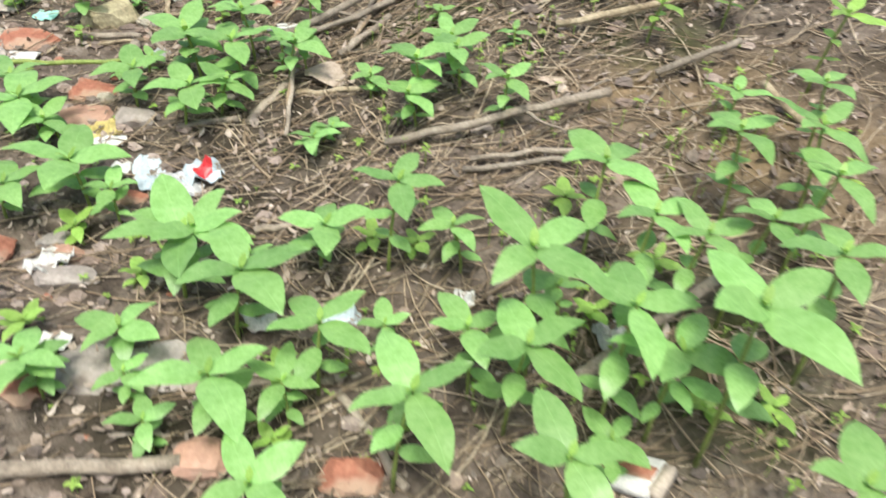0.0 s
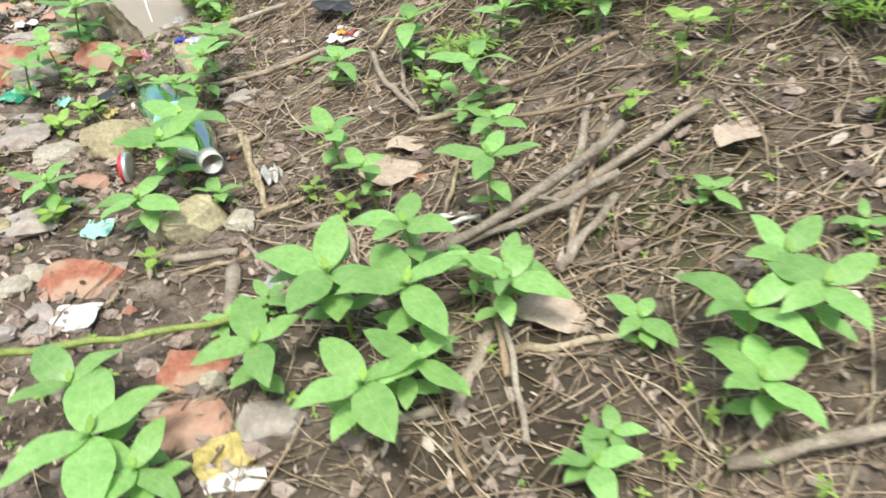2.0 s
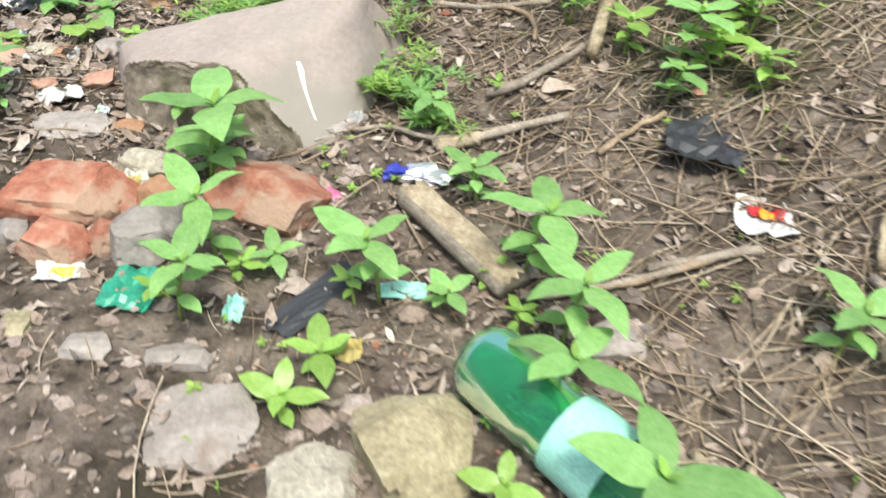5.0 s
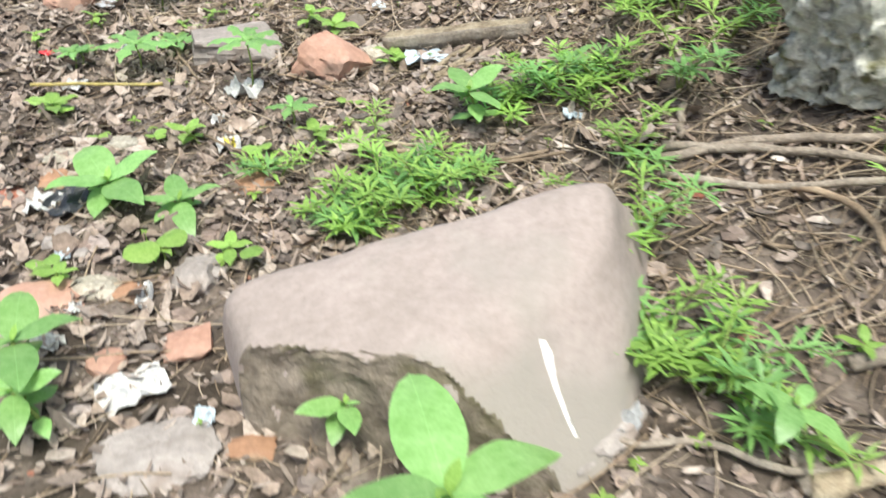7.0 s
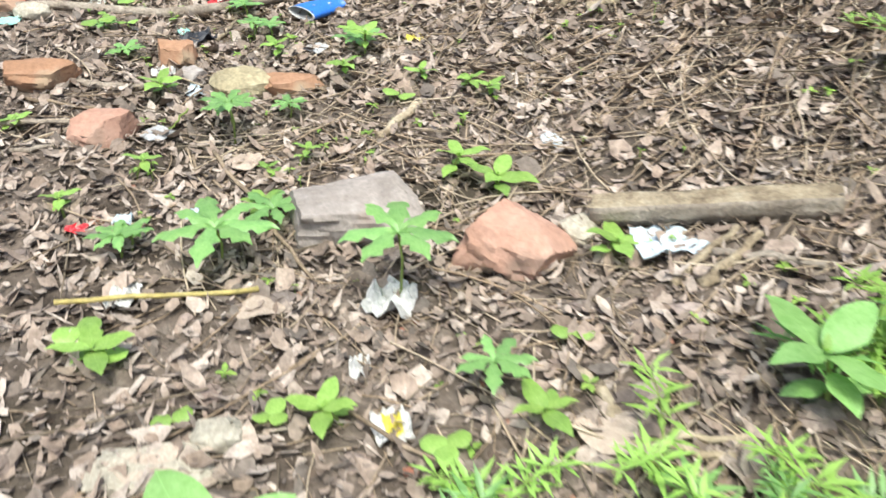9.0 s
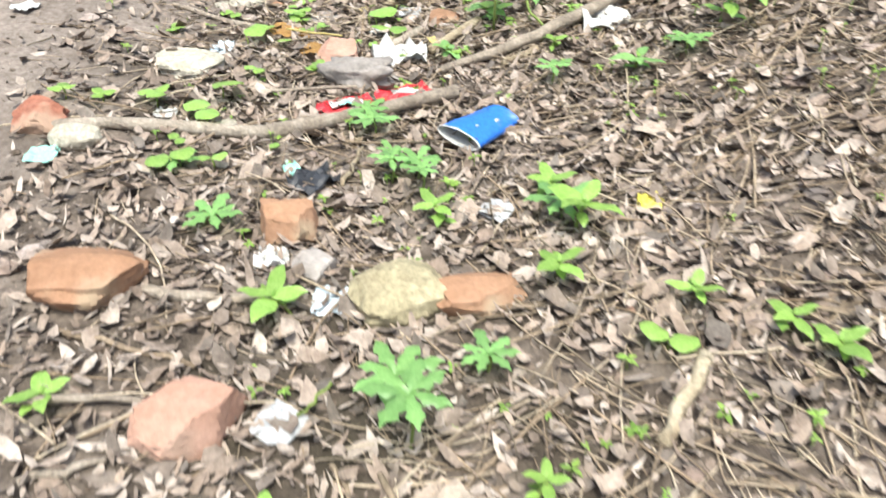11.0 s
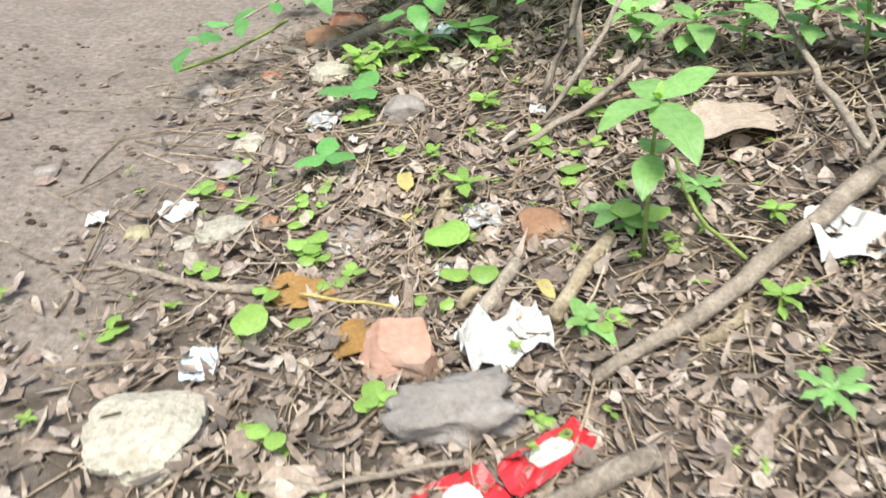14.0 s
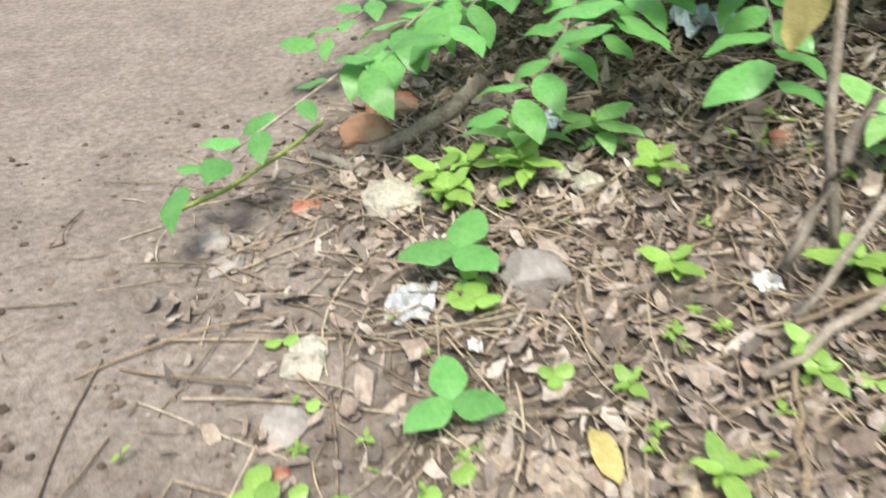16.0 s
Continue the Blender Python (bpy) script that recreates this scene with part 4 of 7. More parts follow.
# thin plants on the bank and between the first weeds
for px, py, tall, size, turn in ((2.84, 4.68, 0.22, 0.085, 20), (2.71, 4.5, 0.2, 0.08, 60), (2.59, 4.39, 0.1, 0.06, 10), (2.46, 4.79, 0.2, 0.095, 45), (2.68, 4.91, 0.24, 0.1, 80),
                                 (2.3, 4.95, 0.2, 0.09, 30), (2.86, 4.9, 0.26, 0.1, 15), (2.11, 5.14, 0.2, 0.1, 55), (1.42, 5.96, 0.22, 0.14, 25), (1.53, 6.0, 0.24, 0.12, 70),
                                 (1.54, 5.78, 0.2, 0.1, 40), (1.31, 6.18, 0.22, 0.12, 5), (1.42, 5.7, 0.12, 0.09, 65), (3.49, 3.98, 0.16, 0.08, 35), (3.79, 4.24, 0.2, 0.09, 75),
                                 (3.95, 3.83, 0.25, 0.09, 50), (3.7, 4.1, 0.2, 0.08, 20), (3.15, 4.3, 0.16, 0.08, 60)):
    weed(px, py, tall, size, turn, 0.02, -0.02, young=True, label="thin yellowish-green weed on the bank")
for px, py, tall, size, turn in ((3.76, 3.3, 0.26, 0.11, 30), (3.92, 3.3, 0.28, 0.115, 65), (3.94, 2.9, 0.34, 0.12, 15), (3.6, 2.82, 0.25, 0.1, 80), (3.3, 2.72, 0.2, 0.1, 40),
                                 (2.24, 3.0, 0.12, 0.09, 25), (2.45, 2.44, 0.1, 0.085, 70), (2.96, 2.56, 0.12, 0.09, 10), (2.62, 2.5, 0.08, 0.07, 55), (3.1, 2.78, 0.1, 0.07, 35), (3.45, 2.9, 0.16, 0.08, 5),
                                 (3.62, 2.6, 0.14, 0.08, 60), (3.2, 2.62, 0.1, 0.07, 20), (2.7, 2.9, 0.1, 0.07, 45)):
    weed(px, py, tall, size, turn, -0.02, 0.02)
# small seedlings
round_seedling(-1.573, 9.184, 0.05, 0.095, 26.511, 1)
round_seedling(-1.906, 8.902, 0.05, 0.091, 57.045, 1)
round_seedling(-1.838, 8.528, 0.06, 0.092, -32.724, 1)
round_seedling(-1.819, 8.372, 0.05, 0.083, -39.14, 2)
round_seedling(-1.792, 8.112, 0.05, 0.066, 39.136, 2)
round_seedling(-1.975, 8.412, 0.05, 0.054, 59.351, 3)
round_seedling(-1.706, 8.146, 0.04, 0.039, 11.427, 2)
round_seedling(-2.2, 8.359, 0.04, 0.038, 2.523, 3)
round_seedling(-2.103, 8.372, 0.03, 0.037, 35.626, 3)
round_seedling(-1.793, 8.667, 0.04, 0.046, -28.31, 2)
round_seedling(-1.636, 8.765, 0.03, 0.04, -18.56, 3)
round_seedling(-1.832, 8.231, 0.03, 0.033, -26.741, 2)
round_seedling(-1.812, 9.169, 0.03, 0.04, 19.631, 2)
round_seedling(-1.254, 9.31, 0.02, 0.041, -12.861, 1)
round_seedling(-1.328, 8.706, 0.02, 0.038, -22.766, 2)
round_seedling(-1.605, 8.259, 0.03, 0.026, 32.293, 1)
round_seedling(-1.832, 9.201, 0.03, 0.036, 59.802, 3)
round_seedling(-1.724, 9.132, 0.03, 0.032, -19.106, 3)
round_seedling(-1.545, 9.168, 0.05, 0.097, 30.031, 1)
round_seedling(-1.474, 9.073, 0.05, 0.061, -5.025, 2)
round_seedling(-1.583, 9.025, 0.02, 0.03, 47.827, 1)
round_seedling(-1.533, 9.014, 0.02, 0.03, 15.548, 1)
round_seedling(-2.038, 9.116, 0.03, 0.051, -22.549, 2)
round_seedling(-2.149, 9.448, 0.03, 0.047, -28.497, 3)
round_seedling(-2.046, 9.402, 0.02, 0.041, -51.834, 1)
round_seedling(-2.158, 8.927, 0.02, 0.043, 2.929, 3)
round_seedling(-1.828, 8.969, 0.02, 0.046, -8.679, 1)
round_seedling(-1.891, 9.044, 0.03, 0.037, -33.94, 2)
round_seedling(-1.624, 8.763, 0.04, 0.035, -11.353, 3)
round_seedling(-1.804, 9.817, 0.04, 0.06, -15.964, 3)
round_seedling(-1.268, 9.367, 0.03, 0.042, 38.295, 1)
round_seedling(-1.127, 9.163, 0.07, 0.064, -37.376, 2)
round_seedling(-1.113, 9.216, 0.1, 0.054, 64.337, 1)
round_seedling(-1.761, 9.084, 0.03, 0.042, 2.941, 2)
round_seedling(-1.901, 9.395, 0.02, 0.033, 17.271, 2)
round_seedling(-1.859, 9.41, 0.02, 0.035, 1.557, 1)
round_seedling(-1.215, 8.913, 0.03, 0.038, 45.544, 2)
round_seedling(-1.169, 9.656, 0.03, 0.038, 43.984, 2)
round_seedling(-1.689, 9.621, 0.03, 0.034, 12.245, 3)
round_seedling(-2.157, 9.776, 0.02, 0.035, 1.308, 2)
round_seedling(-1.866, 9.452, 0.02, 0.043, 30.037, 1)
round_seedling(-1.911, 9.417, 0.02, 0.038, 46.35, 1)
round_seedling(-2.047, 9.425, 0.02, 0.039, -8.416, 1)
round_seedling(-2.1, 9.44, 0.02, 0.03, 31.583, 1)
round_seedling(-1.834, 9.214, 0.04, 0.054, 58.783, 3)
round_seedling(-1.27, 9.436, 0.03, 0.063, -0.361, 1)
round_seedling(-1.152, 9.351, 0.02, 0.058, -28.896, 1)
round_seedling(-1.799, 9.9, 0.02, 0.036, -28.275, 2)
round_seedling(-1.738, 10.117, 0.03, 0.037, 29.675, 1)
round_seedling(-2.097, 9.613, 0.02, 0.028, 24.594, 1)
round_seedling(-1.881, 9.329, 0.02, 0.041, 58.598, 2)
round_seedling(-1.842, 9.871, 0.02, 0.038, 46.018, 2)
round_seedling(-1.238, 9.519, 0.02, 0.041, -27.397, 2)
round_seedling(-1.114, 6.646, 0.03, 0.049, -31.393, 3)
round_seedling(-0.682, 7.696, 0.03, 0.054, -23.113, 2)
round_seedling(-0.715, 6.501, 0.03, 0.036, -31.686, 3)
round_seedling(-0.872, 6.476, 0.02, 0.036, 30.42, 2)
round_seedling(-0.418, 6.471, 0.04, 0.046, 48.883, 3)
round_seedling(-0.712, 5.917, 0.03, 0.039, 53.823, 3)
round_seedling(-0.299, 6.018, 0.05, 0.057, -23.547, 1)
round_seedling(-0.477, 5.983, 0.06, 0.079, 49.664, 2)
round_seedling(-1.05, 6.61, 0.03, 0.048, -16.538, 2)
round_seedling(-0.217, 6.722, 0.03, 0.043, -3.353, 2)
trifoil_plant(-1.856, 9.576, 0.05, 0.092, 95.391)
trifoil_plant(-1.827, 9.929, 0.07, 0.118, 65.391)
cut_leaf_plant(-0.55, 6.84, 0.17, 0.125, 42.003)
cut_leaf_plant(-0.941, 6.907, 0.1, 0.119, 9.851)
cut_leaf_plant(-0.355, 6.603, 0.08, 0.074, 10.187)
cut_leaf_plant(-1.165, 6.91, 0.06, 0.067, 47.251)
cut_leaf_plant(-1.13, 7.52, 0.08, 0.084, 19.497)
cut_leaf_plant(-1.153, 6.936, 0.05, 0.065, 22.742)
cut_leaf_plant(-0.879, 8.076, 0.05, 0.091, 33.924)
cut_leaf_plant(-0.875, 7.078, 0.05, 0.089, 38.685)
cut_leaf_plant(-1.378, 8.422, 0.06, 0.068, 9.701)
cut_leaf_plant(-1.287, 8.221, 0.07, 0.054, 26.097)
cut_leaf_plant(-1.202, 8.157, 0.08, 0.059, 31.168)
cut_leaf_plant(-0.927, 8.683, 0.06, 0.062, 33.652)
cut_leaf_plant(-1.007, 9.22, 0.05, 0.063, 19.862)
cut_leaf_plant(-1.091, 7.435, 0.13, 0.082, 36.736)
cut_leaf_plant(-0.99, 7.622, 0.05, 0.06, 55.247)
cut_leaf_plant(-1.789, 8.134, 0.03, 0.064, 27.026)
cut_leaf_plant(-1.621, 7.943, 0.03, 0.072, 34.698)
cut_leaf_plant(-1.297, 8.275, 0.06, 0.053, 17.511)
cut_leaf_plant(-1.226, 8.235, 0.06, 0.064, 25.29)
cut_leaf_plant(-1.415, 8.492, 0.05, 0.067, 44.824)
cut_leaf_plant(-0.572, 8.75, 0.05, 0.074, 17.178)
# sprawling whorled weeds
feather_weed(-0.157, 6.202, 0.09, 0.12, 6, 319.388)
feather_weed(-0.035, 6.246, 0.1, 0.12, 6, 327.154)
feather_weed(0.062, 6.270, 0.1, 0.12, 6, 34.886)
feather_weed(0.537, 6.001, 0.26, 0.14, 5, 338.864)
feather_weed(0.564, 5.791, 0.12, 0.16, 6, 134.72)
feather_weed(0.638, 5.684, 0.12, 0.2, 6, 278.071)
feather_weed(0.544, 6.326, 0.12, 0.12, 5, 272.636)
feather_weed(0.489, 6.661, 0.1, 0.12, 5, 106.392)
feather_weed(0.340, 6.688, 0.1, 0.12, 4, 243.319)
feather_weed(0.678, 6.569, 0.16, 0.16, 6, 235.468)
feather_weed(0.817, 6.747, 0.18, 0.22, 7, 290.18)
feather_weed(0.706, 6.889, 0.16, 0.2, 6, 95.613)
feather_weed(0.867, 6.822, 0.2, 0.2, 6, 271.508)
feather_weed(0.591, 6.977, 0.12, 0.15, 5, 346.077)
feather_weed(0.220, 6.639, 0.07, 0.1, 4, 242.217)
feather_weed(0.716, 5.598, 0.06, 0.1, 4, 193.02)
feather_weed(2.247, 5.041, 0.2, 0.2, 7, 40.787)
feather_weed(2.344, 4.946, 0.2, 0.2, 6, 177.797)
feather_weed(2.125, 5.159, 0.2, 0.2, 6, 126.777)
feather_weed(2.411, 5.094, 0.2, 0.2, 6, 258.514)
feather_weed(2.534, 4.927, 0.2, 0.2, 6, 244.276)
feather_weed(2.637, 4.990, 0.2, 0.2, 6, 203.901)
feather_weed(2.090, 4.814, 0.1, 0.14, 4, 65.513)
feather_weed(2.321, 4.894, 0.12, 0.14, 4, 232.44)
feather_weed(0.491, 6.074, 0.16, 0.12, 5, 227.118)
feather_weed(1.079, 6.024, 0.16, 0.14, 5, 64.478)
feather_weed(-0.086, 6.436, 0.1, 0.12, 5, 320.371)
feather_weed(-0.330, 6.372, 0.08, 0.12, 4, 235.934)
feather_weed(0.634, 5.737, 0.1, 0.1, 4, 44.327)
feather_weed(0.578, 7.118, 0.16, 0.2, 6, 335.464)
feather_weed(0.641, 6.975, 0.2, 0.22, 6, 50.898)
feather_weed(0.740, 7.156, 0.22, 0.22, 6, 119.351)
feather_weed(0.535, 7.378, 0.2, 0.2, 6, 259.372)
feather_weed(0.640, 7.306, 0.2, 0.2, 6, 215.076)
feather_weed(0.376, 6.643, 0.1, 0.14, 5, 199.773)
feather_weed(0.484, 6.654, 0.1, 0.12, 4, 233.095)
feather_weed(0.243, 6.624, 0.06, 0.1, 4, 164.773)
feather_weed(-0.057, 6.141, 0.09, 0.12, 6, 112.479)
feather_weed(0.009, 6.249, 0.09, 0.12, 5, 63.497)
feather_weed(0.136, 6.362, 0.07, 0.1, 4, 24.695)
for px, py, tall, turn in ((3.19, 4.8, 0.26, 10), (3.38, 4.82, 0.3, 130), (3.27, 4.67, 0.22, 250), (3.13, 4.67, 0.2, 70), (3.5, 4.7, 0.28, 190), (3.3, 4.95, 0.32, 310), (3.05, 4.9, 0.26, 40)):
    feather_weed(px, py, tall, 0.24, 9, turn, "bright green clump of whorled weed on the bank")
# bricks and stones
brick(-0.099, 5.142, 0.305, 0.214, 0.13, 12.208, BRICK_RED, "large broken red brick crusted with pale mortar")
brick(-0.035, 4.978, 0.167, 0.126, 0.1, -15.792, BRICK_RED)
brick(0.057, 5.019, 0.091, 0.091, 0.08, 34.208, BRICK_RED)
brick(0.378, 5.24, 0.303, 0.217, 0.12, -20.792, BRICK_RED, "large broken brick with a bright red fractured face")
brick(0.103, 5.208, 0.119, 0.087, 0.07, 14.208, BRICK_ORANGE)
stone("stone", 0.144, 5.042, 0.188, 0.188, 0.11, 29.208, STONE_GREY, "angular grey stone leaning among broken bricks", "stone", boxy=0.6, rough=0.25)
stone("stone", 0.02, 5.334, 0.162, 0.082, 0.07, 4.208, STONE_PALE, "pale stone behind broken bricks", "stone")
stone("stone", -0.281, 5.491, 0.198, 0.15, 0.03, 15.555, STONE_GREY, "flat grey stone sunk in the soil", "stone", sink=0.4)
brick(-0.132, 5.528, 0.082, 0.046, 0.035, 5.555, BRICK_ORANGE)
brick(-0.376, 6.33, 0.113, 0.098, 0.03, 5.555, BRICK_ORANGE)
brick(-0.672, 5.809, 0.171, 0.144, 0.05, 25.555, BRICK_PINK)
brick(-0.327, 5.745, 0.1, 0.093, 0.04, 15.555, BRICK_PINK)
brick(-0.508, 5.875, 0.058, 0.058, 0.03, 5.555, BRICK_ORANGE)
brick(-0.458, 5.673, 0.071, 0.071, 0.03, 5.555, BRICK_PINK)
brick(-0.963, 6.175, 0.097, 0.094, 0.02, 5.555, BRICK_RED)
brick(-0.882, 6.272, 0.082, 0.08, 0.02, 10.852, BRICK_ORANGE)
stone("stone", -0.39, 5.939, 0.09, 0.09, 0.05, 5.555, STONE_GREY, "rounded stone lying on the soil", "stone")
stone("stone", -0.576, 5.878, 0.118, 0.084, 0.03, 5.555, STONE_PALE, "rounded stone lying on the soil", "stone")
stone("stone", -0.386, 5.983, 0.095, 0.095, 0.04, 5.852, STONE_GREY, "rounded stone lying on the soil", "stone")
stone("stone", -0.787, 6.466, 0.093, 0.066, 0.04, 5.852, STONE_PALE, "rounded stone lying on the soil", "stone")
stone("stone", -0.867, 6.387, 0.212, 0.096, 0.025, 10.852, STONE_PALE, "rounded stone lying on the soil", "stone")
stone("stone", -0.745, 6.053, 0.042, 0.042, 0.03, 5.852, STONE_GREY, "rounded stone lying on the soil", "stone")
stone("stone", -0.753, 6.013, 0.045, 0.031, 0.03, 5.852, STONE_GREY, "rounded stone lying on the soil", "stone")
stone("stone", -0.672, 5.993, 0.034, 0.034, 0.02, 5.852, STONE_GREY, "rounded stone lying on the soil", "stone")
stone("stone", -0.70, 7.11, 0.32, 0.2, 0.1, 9.909, STONE_GREY, "flat-topped grey-brown stone beside a brick fragment", "stone", boxy=0.7, rough=0.16, sink=0.2)
brick(-0.316, 6.984, 0.231, 0.175, 0.13, -13.091, BRICK_PINK, "broken pink-faced brick with a dark underside", tilt=14.0)
stone("stone", -0.191, 7.048, 0.089, 0.089, 0.05, -35.091, STONE_PALE, "rounded stone lying on the soil", "stone")
brick(-1.444, 7.411, 0.146, 0.146, 0.08, -0.52, BRICK_PINK)
brick(-1.76, 7.69, 0.21, 0.17, 0.09, 15.48, BRICK_ORANGE, "large broken orange brick with a pale flat top")
brick(-1.465, 7.967, 0.132, 0.132, 0.09, 36.552, BRICK_ORANGE, "broken orange brick tipped on its end")
stone("stone", -1.368, 7.854, 0.09, 0.09, 0.05, 61.552, STONE_GREY, "rounded stone lying on the soil", "stone")
stone("stone", -1.173, 7.788, 0.2, 0.16, 0.1, 26.552, STONE_KHAKI, "rounded khaki stone touching a brick fragment", "stone", boxy=0.3)
brick(-1.026, 7.805, 0.17, 0.112, 0.06, 21.552, BRICK_ORANGE, "flat orange brick fragment touching a khaki stone")
brick(-2.189, 8.231, 0.134, 0.11, 0.08, 9.357, BRICK_RED)
stone("stone", -2.066, 8.172, 0.126, 0.085, 0.06, 9.357, STONE_PALE, "rounded pale pebble beside a thick stick", "stone", boxy=0.15, rough=0.1, facets=0)
stone("stone", -2.009, 8.684, 0.192, 0.192, 0.06, -2.643, STONE_PALE, "angular pale cream stone at the edge of the path", "stone", boxy=0.55)
stone("stone", -2.056, 9.289, 0.123, 0.1, 0.03, 14.357, STONE_PALE, "rounded stone lying on the soil", "stone", boxy=0.2, facets=0)
stone("stone", -2.129, 9.58, 0.078, 0.078, 0.03, -30.643, STONE_GREY, "rounded stone lying on the soil", "stone")
stone("stone", -1.759, 8.364, 0.063, 0.049, 0.03, 9.357, STONE_PALE, "small white pebble beside a thick stick", "stone", boxy=0.2)
stone("stone", -1.966, 10.225, 0.141, 0.141, 0.05, 9.357, STONE_PALE, "rounded stone lying on the soil", "stone")
stone("stone", -1.689, 9.899, 0.125, 0.125, 0.05, 9.357, STONE_GREY, "rounded stone lying on the soil", "stone")
stone("stone", -1.539, 10.153, 0.072, 0.072, 0.04, 9.357, STONE_PALE, "rounded stone lying on the soil", "stone")
brick(-1.601, 8.894, 0.152, 0.138, 0.07, 4.676, BRICK_PINK, "worn pink brick fragment with a muddy edge")
stone("earth_clod", -1.481, 8.735, 0.197, 0.113, 0.09, 9.676, STONE_GREY, "dark crumbly clod of earth and stone", "clod", boxy=0.4, rough=0.42, facets=0)
brick(-1.315, 9.25, 0.125, 0.125, 0.035, 19.676, BRICK_ORANGE, "thin orange brick flake on dry leaves")
brick(-2.041, 10.554, 0.143, 0.143, 0.06, 5.391, BRICK_ORANGE)
brick(-1.976, 10.681, 0.148, 0.104, 0.06, 5.391, BRICK_RED)
brick(-2.171, 10.232, 0.067, 0.067, 0.025, 5.391, BRICK_RED)
stone("stone", -1.569, 10.211, 0.074, 0.074, 0.03, -24.609, STONE_PALE, "rounded stone lying on the soil", "stone")
brick(-1.149, 10.131, 0.044, 0.044, 0.03, 5.391, BRICK_RED, "small round red brick pebble")
stone("stone", -2.551, 9.484, 0.059, 0.059, 0.02, 5.391, STONE_GREY, "rounded stone lying on the soil", "stone")
stone("stone", -2.36, 10.131, 0.073, 0.07, 0.02, 5.391, STONE_GREY, "rounded stone lying on the soil", "stone")
stone("stone", -2.314, 10.032, 0.074, 0.072, 0.02, 5.391, STONE_GREY, "rounded stone lying on the soil", "stone")
stone("stone", -2.239, 9.26, 0.063, 0.054, 0.025, 5.391, STONE_KHAKI, "rounded stone lying on the soil", "stone")
stone("stone", -2.122, 9.229, 0.049, 0.049, 0.02, 5.391, STONE_PALE, "rounded stone lying on the soil", "stone")
stone("stone", -2.112, 9.719, 0.083, 0.069, 0.025, -9.609, STONE_PALE, "rounded stone lying on the soil", "stone")
brick(-1.956, 9.345, 0.037, 0.037, 0.015, 5.391, BRICK_ORANGE)
stone("stone", -1.31, 9.213, 0.056, 0.056, 0.015, 5.391, STONE_GREY, "rounded stone lying on the soil", "stone")
brick(-2.122, 9.492, 0.031, 0.024, 0.012, 3.552, BRICK_RED)
stone("stone", -2.111, 9.76, 0.07, 0.055, 0.025, -1.448, STONE_PALE, "rounded stone lying on the soil", "stone")
stone("stone", -1.754, 9.283, 0.13, 0.117, 0.02, 5.391, STONE_GREY, "dark flat stone sunk among the litter", "stone", sink=0.3)
brick(1.714, 3.603, 0.151, 0.107, 0.05, 15.858, BRICK_RED, "smooth red brick fragment on dark soil")
stone("stone", 1.767, 3.577, 0.067, 0.049, 0.03, 15.858, STONE_PALE, "rounded stone lying on the soil", "stone")
stone("stone", 1.955, 3.486, 0.147, 0.123, 0.04, 15.858, STONE_GREY, "rounded grey stone among rubble", "stone")
stone("stone", 1.783, 3.46, 0.186, 0.142, 0.03, 15.858, BRICK_PINK, "rounded stone lying on the soil", "stone")
brick(1.227, 3.851, 0.233, 0.161, 0.03, 15.858, BRICK_RED)
brick(2.181, 3.116, 0.126, 0.057, 0.03, 15.858, BRICK_RED)
brick(2.006, 2.769, 0.147, 0.113, 0.05, 15.858, BRICK_RED)
brick(3.133, 2.491, 0.13, 0.078, 0.06, 14.523, BRICK_RED, "red brick fragment under a clump of weeds")
brick(2.4, 2.429, 0.097, 0.083, 0.05, 14.523, BRICK_RED)
stone("stone", 2.125, 2.889, 0.094, 0.07, 0.03, 15.858, STONE_GREY, "rounded stone lying on the soil", "stone")
brick(2.19, 2.845, 0.091, 0.067, 0.03, 15.858, BRICK_PINK)
stone("stone", 2.606, 2.6, 0.232, 0.148, 0.035, 19.523, STONE_GREY, "flat grey slab sunk in the soil", "stone", boxy=0.7, sink=0.35)
stone("stone", 2.476, 2.549, 0.154, 0.154, 0.03, 4.523, STONE_GREY, "rounded stone lying on the soil", "stone", boxy=0.6, sink=0.35)
stone("stone", 2.238, 2.77, 0.174, 0.08, 0.04, 14.523, STONE_GREY, "rounded stone lying on the soil", "stone")
stone("stone", 2.831, 2.424, 0.111, 0.097, 0.05, 14.523, BRICK_PINK, "rounded stone lying on the soil", "stone")
stone("stone", 1.42, 4.119, 0.185, 0.185, 0.09, -13.271, STONE_KHAKI, "khaki slab of stone leaning among weeds", "stone", boxy=0.75, rough=0.14)
stone("stone", 1.56, 4.147, 0.091, 0.083, 0.04, 16.729, STONE_PALE, "rounded stone lying on the soil", "stone")
stone("stone", 0.837, 4.57, 0.211, 0.211, 0.1, 16.729, STONE_KHAKI, "brown-khaki block half hidden by weeds", "stone", boxy=0.7)
stone("stone", 0.885, 4.069, 0.175, 0.173, 0.03, 16.729, STONE_GREY, "rounded stone lying on the soil", "stone", boxy=0.6)
stone("stone", 0.806, 4.02, 0.123, 0.066, 0.04, 6.729, STONE_KHAKI, "rounded stone lying on the soil", "stone", boxy=0.2)
stone("stone", 0.454, 4.561, 0.194, 0.194, 0.04, 16.729, STONE_GREY, "rounded stone lying on the soil", "stone")
stone("stone", 0.685, 4.473, 0.161, 0.161, 0.05, 16.729, STONE_PALE, "rounded stone lying on the soil", "stone")
stone("stone", 1.084, 3.847, 0.068, 0.068, 0.04, 16.729, STONE_PALE, "rounded stone lying on the soil", "stone")
stone("stone", 1.065, 3.779, 0.094, 0.087, 0.04, 16.729, STONE_PALE, "rounded stone lying on the soil", "stone")
